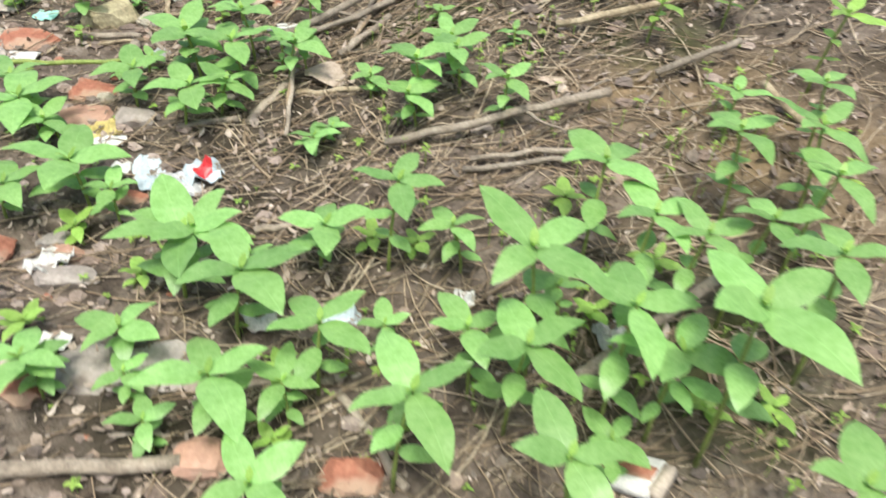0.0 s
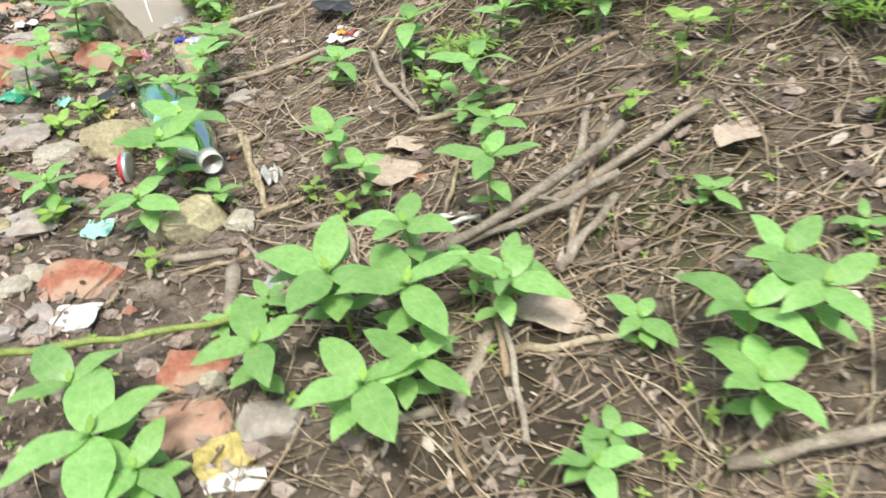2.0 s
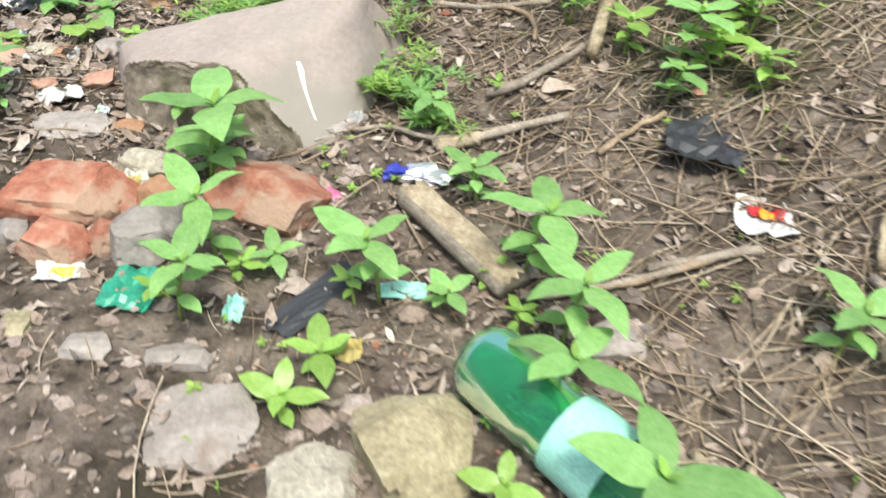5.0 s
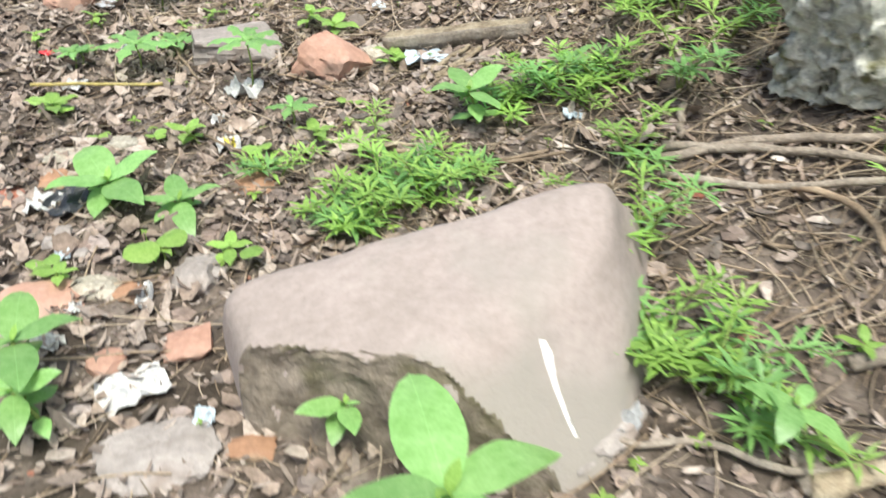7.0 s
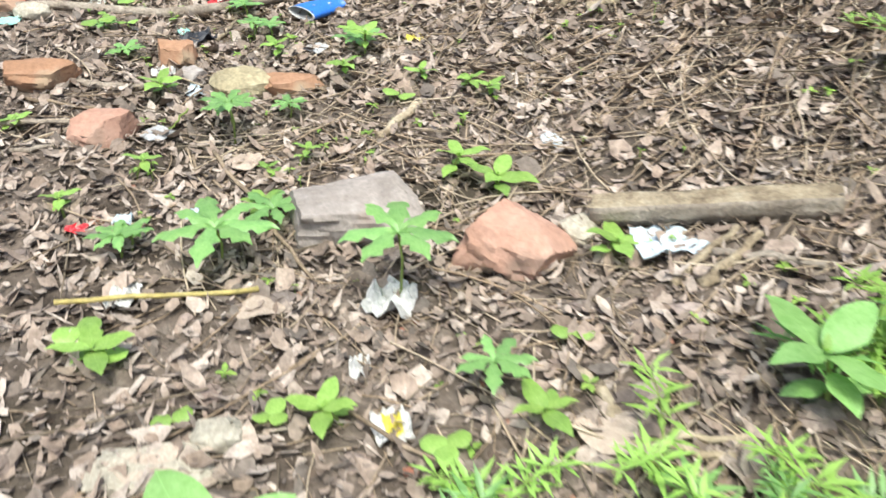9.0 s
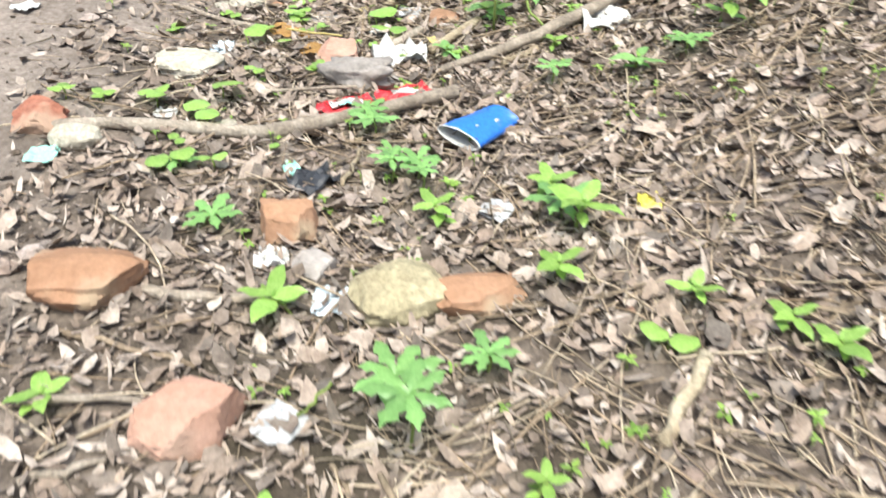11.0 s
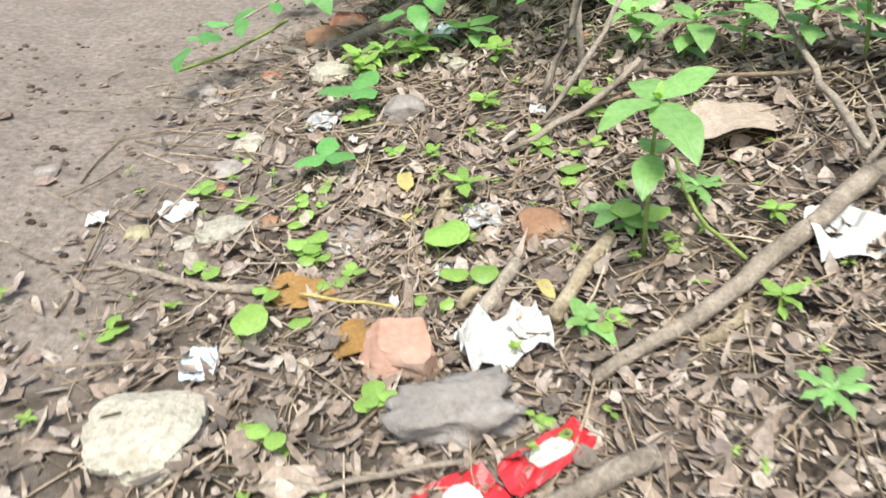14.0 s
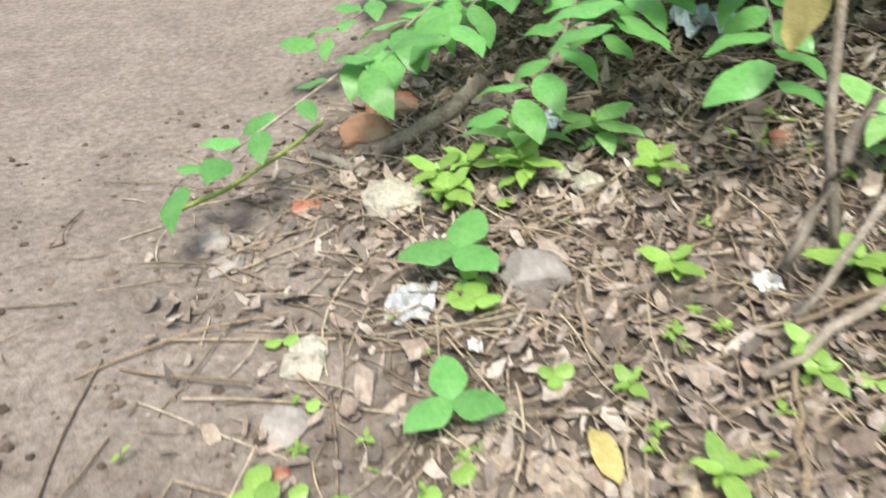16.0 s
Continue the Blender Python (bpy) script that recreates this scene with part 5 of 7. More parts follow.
stone("stone", 1.22, 3.703, 0.075, 0.059, 0.04, 16.729, STONE_GREY, "rounded stone lying on the soil", "stone")
stone("stone", 1.142, 3.599, 0.162, 0.076, 0.04, 16.729, STONE_GREY, "rounded stone lying on the soil", "stone")
stone("stone", 1.265, 3.636, 0.073, 0.056, 0.04, 16.729, STONE_GREY, "rounded stone lying on the soil", "stone")
brick(0.92, 4.332, 0.122, 0.083, 0.03, 16.729, BRICK_PINK)
stone("stone", 1.204, 4.863, 0.115, 0.111, 0.04, 16.729, STONE_GREY, "rounded stone lying on the soil", "stone")
brick(2.062, 4.305, 0.045, 0.034, 0.02, 16.729, BRICK_RED)
stone("stone", 0.17, 4.698, 0.101, 0.072, 0.03, 3.983, STONE_GREY, "flat grey stone sunk in rubble", "stone")
stone("stone", 0.347, 4.716, 0.134, 0.074, 0.03, 8.983, STONE_GREY, "flat grey stone among brick rubble", "stone", boxy=0.6)
stone("stone", -0.169, 5.01, 0.078, 0.078, 0.05, 3.983, STONE_GREY, "rounded stone lying on the soil", "stone")
stone("stone", 0.004, 4.732, 0.068, 0.068, 0.03, 3.983, STONE_KHAKI, "rounded stone lying on the soil", "stone")
# litter and rubbish
scrap("plastic_shard", 2.173, 3.234, 0.087, 0.207, 40.858, PAPER_BLUE, "stiff white plastic shard standing out of rubble", "scrap", 0.03, 0.2)
scrap("plastic_scrap", 2.332, 3.266, 0.126, 0.109, 35.858, PAPER_BLUE, "crushed white and red plastic scrap", "scrap", 0.03, 0.6, extra=RED)
scrap("paper_scrap", 2.761, 2.809, 0.084, 0.096, 44.523, PAPER, "crumpled scrap of dirty white paper", "paper", 0.03, 0.6)
scrap("tile_fragment", 1.312, 3.706, 0.121, 0.104, 15.858, PAPER, "broken white tile fragment on rubble", "tile", 0.02, 0.05)
scrap("paper_scrap", 2.176, 2.797, 0.097, 0.108, -5.477, PAPER, "crumpled scrap of dirty white paper", "paper", 0.03, 0.5)
scrap("plastic_film", 2.299, 3.204, 0.131, 0.094, -15.477, PLASTIC_GREY, "torn film of grey plastic", "plastic", 0.02, 0.5)
scrap("paper_scrap", 2.376, 2.571, 0.073, 0.056, 14.523, PAPER, "crumpled scrap of dirty white paper", "paper", 0.01, 0.3)
scrap("paper_scrap", 1.948, 3.343, 0.126, 0.054, 15.858, PAPER, "crumpled scrap of dirty white paper", "paper", 0.01, 0.3)
scrap("packaging_scrap", 1.9, 3.392, 0.129, 0.103, 35.858, YELLOW_LEAF, "yellow-brown scrap of packaging", "packaging", 0.02, 0.5)
scrap("paper_scrap", 2.086, 3.219, 0.059, 0.06, 15.858, PAPER, "crumpled scrap of dirty white paper", "paper", 0.02, 0.3)
scrap("plastic_scrap", 2.955, 2.85, 0.095, 0.096, 14.523, PAPER_BLUE, "crushed white plastic scrap under weeds", "plastic", 0.03, 0.6)
scrap("paper_scrap", 3.219, 2.966, 0.054, 0.055, 14.523, PAPER, "crumpled scrap of dirty white paper", "paper", 0.02, 0.5)
scrap("plastic_film", 3.572, 2.928, 0.078, 0.089, 34.523, PLASTIC_GREY, "torn film of grey plastic", "plastic", 0.02, 0.5)
scrap("paper_scrap", 1.561, 4.359, 0.067, 0.077, 16.729, PAPER, "torn white paper curl", "paper", 0.04, 0.6)
scrap("plastic_piece", 0.182, 4.873, 0.122, 0.14, 1.729, TEAL, "crushed green plastic piece", "plastic", 0.02, 0.5)
scrap("paper_strip", 2.197, 4.143, 0.112, 0.023, 21.729, PAPER, "thin strip of white paper", "paper", 0.01, 0.2)
scrap("plastic_film", 1.11, 4.087, 0.087, 0.1, 16.729, AQUA, "pale green film scrap", "plastic", 0.01, 0.4)
scrap("plastic_film", 1.781, 3.893, 0.051, 0.066, -13.271, PLASTIC_GREY, "torn film of grey plastic", "plastic", 0.02, 0.5)
scrap("plastic_scrap", 2.241, 4.326, 0.05, 0.058, 16.729, PAPER_BLUE, "small scrap of clear plastic", "plastic", 0.02, 0.5)
scrap("plastic_strip", 0.753, 4.975, 0.114, 0.051, 11.983, AQUA, "pale green strip of plastic", "plastic", 0.015, 0.25)
scrap("wrapper_scrap", 0.01, 4.891, 0.108, 0.055, 15.983, PAPER, "yellowish white wrapper scrap", "wrapper", 0.02, 0.4, extra=YELLOW)
scrap("paper_scrap", 0.011, 5.245, 0.075, 0.086, 23.983, PAPER, "crumpled scrap of dirty white paper", "paper", 0.03, 0.4, extra=YELLOW_LEAF)
scrap("plastic_strip", 0.518, 5.286, 0.036, 0.073, 43.983, PINK, "pink strip of plastic", "plastic", 0.015, 0.3)
scrap("rubber_strip", 0.571, 4.92, 0.08, 0.25, -30, BLACK, "strip of black rubber half buried in soil", "rubber", 0.025, 0.1)
scrap("plastic_sheet", 1.416, 5.428, 0.202, 0.232, -16.017, BLACK, "black plastic sheet under dry stems", "plastic", 0.04, 0.3)
scrap("plastic_film", 0.405, 4.871, 0.043, 0.075, 3.983, AQUA, "scrap of pale green plastic film", "plastic", 0.02, 0.4)
scrap("card_scrap", 0.673, 4.796, 0.056, 0.062, 3.983, YELLOW_LEAF, "yellowed scrap of card", "card", 0.02, 0.4)
scrap("paper_scrap", -0.381, 5.616, 0.13, 0.091, 40.555, PAPER, "torn white paper lying on rubble", "paper", 0.025, 0.6)
scrap("paper_scrap", -1.1, 6.776, 0.068, 0.078, 5.555, PAPER, "crumpled scrap of dirty white paper", "paper", 0.03, 0.5)
scrap("paper_scrap", -0.566, 6.823, 0.102, 0.117, -14.445, PAPER, "crumpled white paper beside a stone", "paper", 0.04, 0.6)
scrap("wrapper_scrap", -0.517, 6.52, 0.066, 0.076, 25.555, PAPER, "torn white and yellow wrapper", "wrapper", 0.02, 0.6, extra=YELLOW)
scrap("paper_scrap", -0.595, 6.645, 0.039, 0.06, 5.555, PAPER, "crumpled scrap of dirty white paper", "paper", 0.02, 0.5)
scrap("paper_scrap", -0.47, 5.867, 0.033, 0.073, 15.555, PAPER, "crumpled scrap of dirty white paper", "paper", 0.02, 0.5)
scrap("plastic_scrap", -0.233, 5.572, 0.037, 0.049, 5.555, PAPER_BLUE, "scrap of pale blue plastic", "plastic", 0.02, 0.4)
scrap("plastic_scrap", -0.021, 6.977, 0.147, 0.118, 10.555, PAPER_BLUE, "scrap of clear bluish plastic by a log", "plastic", 0.03, 0.4)
scrap("plastic_scrap", 0.417, 6.555, 0.049, 0.056, 5.555, PAPER_BLUE, "scrap of pale blue plastic", "plastic", 0.02, 0.4)
scrap("plastic_piece", -0.791, 6.168, 0.092, 0.133, -4.445, BLACK, "bent piece of black plastic on rubble", "plastic", 0.03, 0.3)
scrap("paper_scrap", -0.848, 6.155, 0.078, 0.089, 5.555, PAPER, "crumpled scrap of dirty white paper", "paper", 0.03, 0.4)
scrap("paper_scrap", -0.587, 5.799, 0.028, 0.033, 5.555, PAPER, "crumpled scrap of dirty white paper", "paper", 0.02, 0.3)
scrap("paper_scrap", -0.591, 5.7, 0.074, 0.036, 5.555, PAPER, "crumpled scrap of dirty white paper", "paper", 0.02, 0.4)
scrap("plastic_film", 0.481, 5.63, 0.071, 0.082, 45.555, PLASTIC_GREY, "grey plastic film caught under the boulder", "plastic", 0.04, 0.5)
scrap("plastic_scrap", -0.708, 5.975, 0.032, 0.04, 35.852, PAPER_BLUE, "scrap of pale blue plastic", "plastic", 0.01, 0.4)
scrap("plastic_scrap", -1.063, 7.08, 0.042, 0.054, 7.48, PAPER_BLUE, "pale blue plastic disc on the soil", "plastic", 0.015, 0.2)
scrap("wrapper_scrap", -0.69, 8.1, 0.058, 0.067, 7.48, YELLOW, "crumpled yellow wrapper scrap", "wrapper", 0.02, 0.4)
scrap("paper_scrap", -1.463, 7.856, 0.067, 0.069, 7.48, PAPER, "crumpled scrap of dirty white paper", "paper", 0.02, 0.5)
scrap("plastic_scrap", -1.02, 8.076, 0.07, 0.08, -22.52, PLASTIC_GREY, "pale grey leaf-like plastic scrap", "plastic", 0.02, 0.3)
scrap("paper_scrap", -1.216, 7.033, 0.047, 0.04, 7.48, PAPER_BLUE, "crumpled scrap of dirty white paper", "paper", 0.02, 0.4)
scrap("slate_flake", -1.305, 7.437, 0.075, 0.08, -22.52, PLASTIC_GREY, "bluish grey flake of slate", "flake", 0.02, 0.1)
scrap("bark_flake", -1.029, 7.337, 0.077, 0.1, -32.52, TAN_LEAF, "pale bark flake on the soil", "bark", 0.02, 0.3)
scrap("plastic_scrap", -0.251, 7.4, 0.051, 0.059, 7.48, PAPER_BLUE, "small scrap of clear plastic", "plastic", 0.02, 0.4)
scrap("plastic_scrap", -1.307, 7.752, 0.075, 0.086, 7.48, PAPER_BLUE, "scrap of pale blue plastic", "plastic", 0.015, 0.4)
scrap("plastic_scrap", -1.3, 6.986, 0.052, 0.035, 7.48, RED, "scrap of orange-red plastic", "plastic", 0.015, 0.3)
scrap("tissue", -1.408, 8.899, 0.179, 0.13, 21.676, PAPER, "crumpled white tissue spotted with dirt", "tissue", 0.045, 0.7)
scrap("paper_scrap", -1.968, 8.854, 0.074, 0.081, 9.676, PAPER_BLUE, "folded scrap of white paper on the path edge", "paper", 0.02, 0.3)
scrap("paper_scrap", -0.778, 9.044, 0.151, 0.149, -0.324, PAPER, "folded white paper sheet under a branch", "paper", 0.04, 0.4)
scrap("paper_scrap", -2.343, 9.291, 0.048, 0.055, 9.676, PAPER, "crumpled scrap of dirty white paper", "paper", 0.015, 0.3)
scrap("paper_strip", -2.184, 9.359, 0.095, 0.079, -5.324, PAPER, "curled strip of white paper", "paper", 0.02, 0.5)
scrap("plastic_scrap", -1.453, 9.31, 0.085, 0.097, 9.676, PLASTIC_GREY, "pale grey plastic scrap on dry leaves", "plastic", 0.02, 0.3)
scrap("plastic_scrap", -1.468, 8.168, 0.101, 0.116, -25.643, BLACK, "crumpled dark grey plastic scrap", "plastic", 0.03, 0.5)
scrap("plastic_scrap", -1.534, 8.206, 0.041, 0.06, 39.357, AQUA, "torn pale blue plastic scrap", "plastic", 0.02, 0.4)
scrap("paper_roll", -1.93, 8.375, 0.06, 0.045, -5.324, PAPER, "small roll of white paper", "paper", 0.02, 0.3)
scrap("paper_scrap", -1.629, 9.043, 0.02, 0.035, 9.676, PAPER, "crumpled scrap of dirty white paper", "paper", 0.02, 0.3)
scrap("plastic_scrap", -2.104, 8.089, 0.073, 0.084, 11.552, AQUA, "pale green glass-like shard", "plastic", 0.02, 0.2)
scrap("paper_scrap", -2.622, 8.865, 0.067, 0.088, -8.448, PAPER, "torn white paper on the path", "paper", 0.015, 0.4)
scrap("plastic_film", -1.928, 9.854, 0.093, 0.107, -14.609, PLASTIC_GREY, "grey plastic film among dry stems", "plastic", 0.02, 0.5)
scrap("paper_scrap", -1.813, 9.718, 0.026, 0.03, 5.391, PAPER, "crumpled scrap of dirty white paper", "paper", 0.02, 0.3)
scrap("plastic_scrap", -1.588, 10.412, 0.075, 0.098, -24.609, PAPER_BLUE, "pale blue plastic scrap under the bush", "plastic", 0.03, 0.5)
scrap("paper_scrap", -1.535, 9.129, 0.032, 0.049, -24.609, PAPER, "crumpled scrap of dirty white paper", "paper", 0.015, 0.4)
scrap("paper_scrap", -1.307, 9.757, 0.046, 0.053, 3.552, PAPER, "crumpled scrap of dirty white paper", "paper", 0.015, 0.3)
scrap("dead_leaf", -1.719, 9.447, 0.076, 0.071, -11.448, TAN_LEAF, "curled grey-tan dead leaf", "leaf", 0.03, 0.4)
scrap("dead_leaf", -1.715, 9.398, 0.074, 0.068, 5.391, TAN_LEAF, "curled tan dead leaf", "leaf", 0.03, 0.4)
scrap("plastic_bag", -1.165, 10.609, 0.14, 0.161, 3.517, PAPER_BLUE, "white plastic bag caught in the bush", "plastic", 0.05, 0.6)
flat_leaf(2.506, 3.811, 0.2, -4.142, TAN_LEAF, "large tan dead leaf on bare soil", 1.0, 0.012, 0.0)
flat_leaf(-0.867, 9.426, 0.295, 21.676, TAN_LEAF, "large pale tan dead leaf propped on stems", 0.85, 0.025, 0.0)
flat_leaf(-1.826, 9.073, 0.172, -15.324, BROWN_LEAF, "rust-brown dead leaf on the litter", 0.9, 0.012, 0.0)
flat_leaf(-1.69, 8.932, 0.134, 69.676, BROWN_LEAF, "rust-brown dead leaf curled beside a brick", 0.9, 0.012, 0.0)
flat_leaf(-1.642, 9.464, 0.114, 100.391, YELLOW_LEAF, "yellow-green fallen pod-like leaf", 0.5, 0.02, 0.0)
flat_leaf(-1.328, 9.041, 0.082, 115.391, YELLOW_LEAF, "small yellowed leaf on sticks", 0.5, 0.02, 0.0)
flat_leaf(-0.668, 8.385, 0.113, -20.643, TAN_LEAF, "tan dead leaf on the litter", 1.0, 0.012, 0.0)
flat_leaf(-1.619, 9.309, 0.059, -44.609, YELLOW_LEAF, "small ochre dead leaf", 0.8, 0.012, 0.0)
flat_leaf(2.863, 4.273, 0.177, 55.858, TAN_LEAF, "pale grey dead leaf on dry stems", 0.8, 0.012, 0.0)
flat_leaf(3.257, 3.763, 0.103, 15.858, TAN_LEAF, "pale dead leaf on bare soil", 0.7, 0.012, 0.0)
flat_leaf(-0.855, 6.383, 0.135, 14.909, TAN_LEAF, "curled tan dead leaf on the soil", 0.8, 0.012, 0.0)
flat_leaf(-0.787, 6.468, 0.1, 64.909, TAN_LEAF, "curled tan dead leaf on the soil", 0.8, 0.012, 0.0)
flat_leaf(-0.82, 6.783, 0.115, 24.909, TAN_LEAF, "curled tan dead leaf on the soil", 0.8, 0.012, 0.0)
flat_leaf(1.071, 5.715, 0.133, 33.983, TAN_LEAF, "curled tan dead leaf on the soil", 0.8, 0.012, 0.0)
flat_leaf(1.992, 4.44, 0.147, 21.729, TAN_LEAF, "curled tan dead leaf on the soil", 0.8, 0.012, 0.0)
flat_leaf(1.926, 4.368, 0.158, 16.729, TAN_LEAF, "curled tan dead leaf on the soil", 0.8, 0.012, 0.0)
flat_leaf(1.985, 4.313, 0.223, 15.858, TAN_LEAF, "curled tan dead leaf on the soil", 0.8, 0.012, 0.0)
flat_leaf(-0.137, 6.506, 0.171, -14.445, TAN_LEAF, "curled tan dead leaf on the soil", 0.8, 0.012, 0.0)
flat_leaf(-0.689, 8.063, 0.076, -28.448, TAN_LEAF, "curled tan dead leaf on the soil", 0.8, 0.012, 0.0)
flat_leaf(-1.256, 8.537, 0.078, 29.676, TAN_LEAF, "curled tan dead leaf on the soil", 0.8, 0.012, 0.0)
flat_leaf(-1.601, 8.547, 0.09, 69.676, TAN_LEAF, "curled tan dead leaf on the soil", 0.8, 0.012, 0.0)
flat_leaf(-1.737, 8.601, 0.116, 9.676, TAN_LEAF, "curled tan dead leaf on the soil", 0.8, 0.012, 0.0)
# sticks, stems and logs
stick(-2.14, 8.208, -1.618, 8.349, 0.016, 0.02, -0.01, 0.015, 0.02, BARK, label="thick crooked stick lying across the litter", forks=0)
stick(-1.638, 8.339, -1.181, 8.625, 0.021, 0.018, -0.03, 0.02, 0.03, BARK, label="thick stick with a broken pale end", forks=0)
stick(-1.259, 8.792, -0.721, 9.131, 0.013, 0.02, 0.01, 0.02, 0.05, BARK, label="long grey branch forking into dry twigs", name="branch", category="branch", forks=0)
stick(-0.721, 9.131, -0.454, 9.177, 0.02, 0.013, 0.01, 0.05, 0.09, BARK, label="long grey branch forking into dry twigs", name="branch", category="branch", forks=3)
stick(-0.724, 9.156, -0.607, 9.261, 0.008, 0.005, 0.01, 0.05, 0.12, BARK, label="dry side twig of a fallen branch", name="dry_twig", category="twig", forks=0)
stick(-0.692, 9.835, -0.744, 9.12, 0.007, 0.008, 0.01, 0.05, 0.12, BARK, label="dry side twig of a fallen branch", name="dry_twig", category="twig", forks=0)
stick(-0.713, 9.19, -0.702, 9.242, 0.007, 0.005, 0.01, 0.05, 0.12, BARK, label="dry side twig of a fallen branch", name="dry_twig", category="twig", forks=0)
stick(-0.712, 9.105, -0.621, 8.975, 0.007, 0.004, 0.01, 0.05, 0.12, BARK, label="dry side twig of a fallen branch", name="dry_twig", category="twig", forks=0)
stick(-0.693, 9.064, -0.544, 8.839, 0.005, 0.003, 0.01, 0.05, 0.12, BARK, label="dry side twig of a fallen branch", name="dry_twig", category="twig", forks=0)
stick(-1.467, 8.947, -1.379, 9.125, 0.017, 0.015, 0, 0.015, 0.015, BARK, label="weathered wooden stick on dry leaves", forks=0)
stick(-1.317, 8.949, -1.188, 9.162, 0.015, 0.016, 0, 0.015, 0.02, PALE_WOOD, label="pale peeled stick on dry leaves", forks=0)
stick(-1.494, 9.007, -1.444, 9.097, 0.011, 0.013, 0, 0.01, 0.01, PALE_WOOD, label="short split piece of wood", forks=0)
stick(-1.308, 9.646, -1.067, 9.804, 0.007, 0.008, 0.01, 0.02, 0.25, BARK, label="long dry stalk leaning out of the bush", name="dry_stalk", category="stalk", forks=0)
stick(-1.244, 9.225, -1.208, 9.41, 0.006, 0.005, 0, 0.01, 0.01, TWIGS, forks=0)
stick(-1.034, 9.314, -0.963, 9.008, 0.005, 0.004, 0.03, 0.06, 0.03, STEM, label="thin green runner arching over litter", name="runner", category="stem", forks=0)
stick(-2.258, 9.134, -1.922, 9.075, 0.008, 0.011, 0.01, 0.006, 0.01, BARK, forks=0)
stick(-1.985, 9.286, -1.793, 9.419, 0.005, 0.004, 0.01, 0.01, 0.01, TWIGS, forks=0)
stick(-1.818, 9.041, -1.609, 8.972, 0.004, 0.003, 0, 0.03, 0.05, YELLOW_LEAF, label="yellow leaf stalk lying over a brown leaf", name="leaf_stalk", category="stalk", forks=0)
stick(-2.022, 10.424, -1.727, 10.641, 0.018, 0.023, 0.02, 0.02, 0.03, BARK, label="smooth crooked root by broken bricks", name="root_piece", category="root", forks=0)
stick(-2.19, 10.486, -2.03, 10.34, 0.014, 0.013, 0, 0.01, 0.01, BARK, forks=0)
stick(-1.397, 9.366, -1.311, 9.615, 0.007, 0.005, 0, 0.01, 0.01, TWIGS, forks=0)
stick(-1.794, 9.813, -1.611, 9.727, 0.006, 0.004, -0.02, 0.01, 0.01, TWIGS, forks=0)
stick(-1.612, 9.837, -1.573, 9.553, 0.005, 0.004, 0.03, 0.02, 0.01, TWIGS, forks=0)
stick(-1.309, 9.637, -1.056, 9.681, 0.005, 0.006, 0, 0.03, 0.03, TWIGS, forks=0)
stick(-1.022, 9.78, -0.679, 9.522, 0.007, 0.007, 0.02, 0.02, 0.03, TWIGS, forks=0)
stick(-2.456, 10.161, -2.114, 10.361, 0.006, 0.005, 0.02, 0.06, 0.15, STEM, label="thin bare runner over the path", name="runner", category="stem", forks=0)
stick(-2.988, 9.549, -2.736, 9.509, 0.016, 0.013, 0, 0.006, 0.006, BARK, forks=0)
stick(-1.393, 8.159, -1.383, 8.325, 0.007, 0.005, 0, 0.01, 0.02, PALE_WOOD, forks=0)
stick(-1.806, 8.589, -1.472, 8.625, 0.006, 0.005, 0.01, 0.01, 0.04, BARK, forks=0)
stick(-1.076, 8.836, -0.977, 8.92, 0.011, 0.012, 0, 0.01, 0.01, PALE_WOOD, label="short pale stick on dry leaves", forks=0)
stick(-1.386, 9.561, -1.05, 9.722, 0.009, 0.008, 0.02, 0.02, 0.08, BARK, forks=0)
stick(-1.294, 9.737, -1.177, 9.782, 0.008, 0.011, 0, 0.05, 0.3, BARK, label="long pale upright stalk of the bush", name="stalk", category="stalk", forks=0)
stick(-1.54, 9.426, -1.554, 9.263, 0.017, 0.015, 0, 0.01, 0.01, PALE_WOOD, label="flat strip of pale wood", forks=0)
stick(-1.015, 9.882, -0.918, 10, 0.011, 0.015, 0, 0.01, 0.02, BARK, forks=0)
stick(-0.705, 7.489, -0.62, 7.674, 0.013, 0.014, 0, 0.01, 0.01, PALE_WOOD, label="pale flat strip of bark", forks=0)
stick(-1.203, 7.38, -1.023, 7.182, 0.005, 0.003, 0.01, 0.01, 0.01, TWIGS, forks=0)
stick(-1.752, 7.559, -1.483, 7.528, 0.006, 0.005, 0, 0.01, 0.01, TWIGS, forks=0)
stick(-1.721, 7.398, -1.52, 7.426, 0.008, 0.006, 0, 0.02, 0.02, BARK, forks=0)
stick(-0.145, 8.062, -0.055, 8.059, 0.014, 0.014, 0, 0.02, 0.02, PALE_WOOD, label="pale peeled stick on leaf litter", forks=0)
stick(-0.216, 8.117, -0.168, 8.261, 0.011, 0.011, 0.01, 0.02, 0.02, PALE_WOOD, forks=0)
stick(-1.653, 7.691, -1.42, 7.721, 0.013, 0.01, 0, 0.01, 0.01, BARK, forks=0)
stick(-1.64, 7.263, -1.534, 7.324, 0.008, 0.006, 0, 0.01, 0.01, BARK, forks=0)
stick(-1.278, 7.453, -1.226, 7.483, 0.003, 0.003, 0, 0.02, 0.08, STEM, label="yellowish bent stalk of a seedling", name="stalk", category="stalk", forks=0)
split_log(-0.165, 7.085, 0.30, 7.005, 0.038, "split weathered log with a bleached side")
stick(-0.024, 6.854, 0.11, 6.984, 0.009, 0.007, 0, 0.01, 0.02, PALE_WOOD, forks=0)
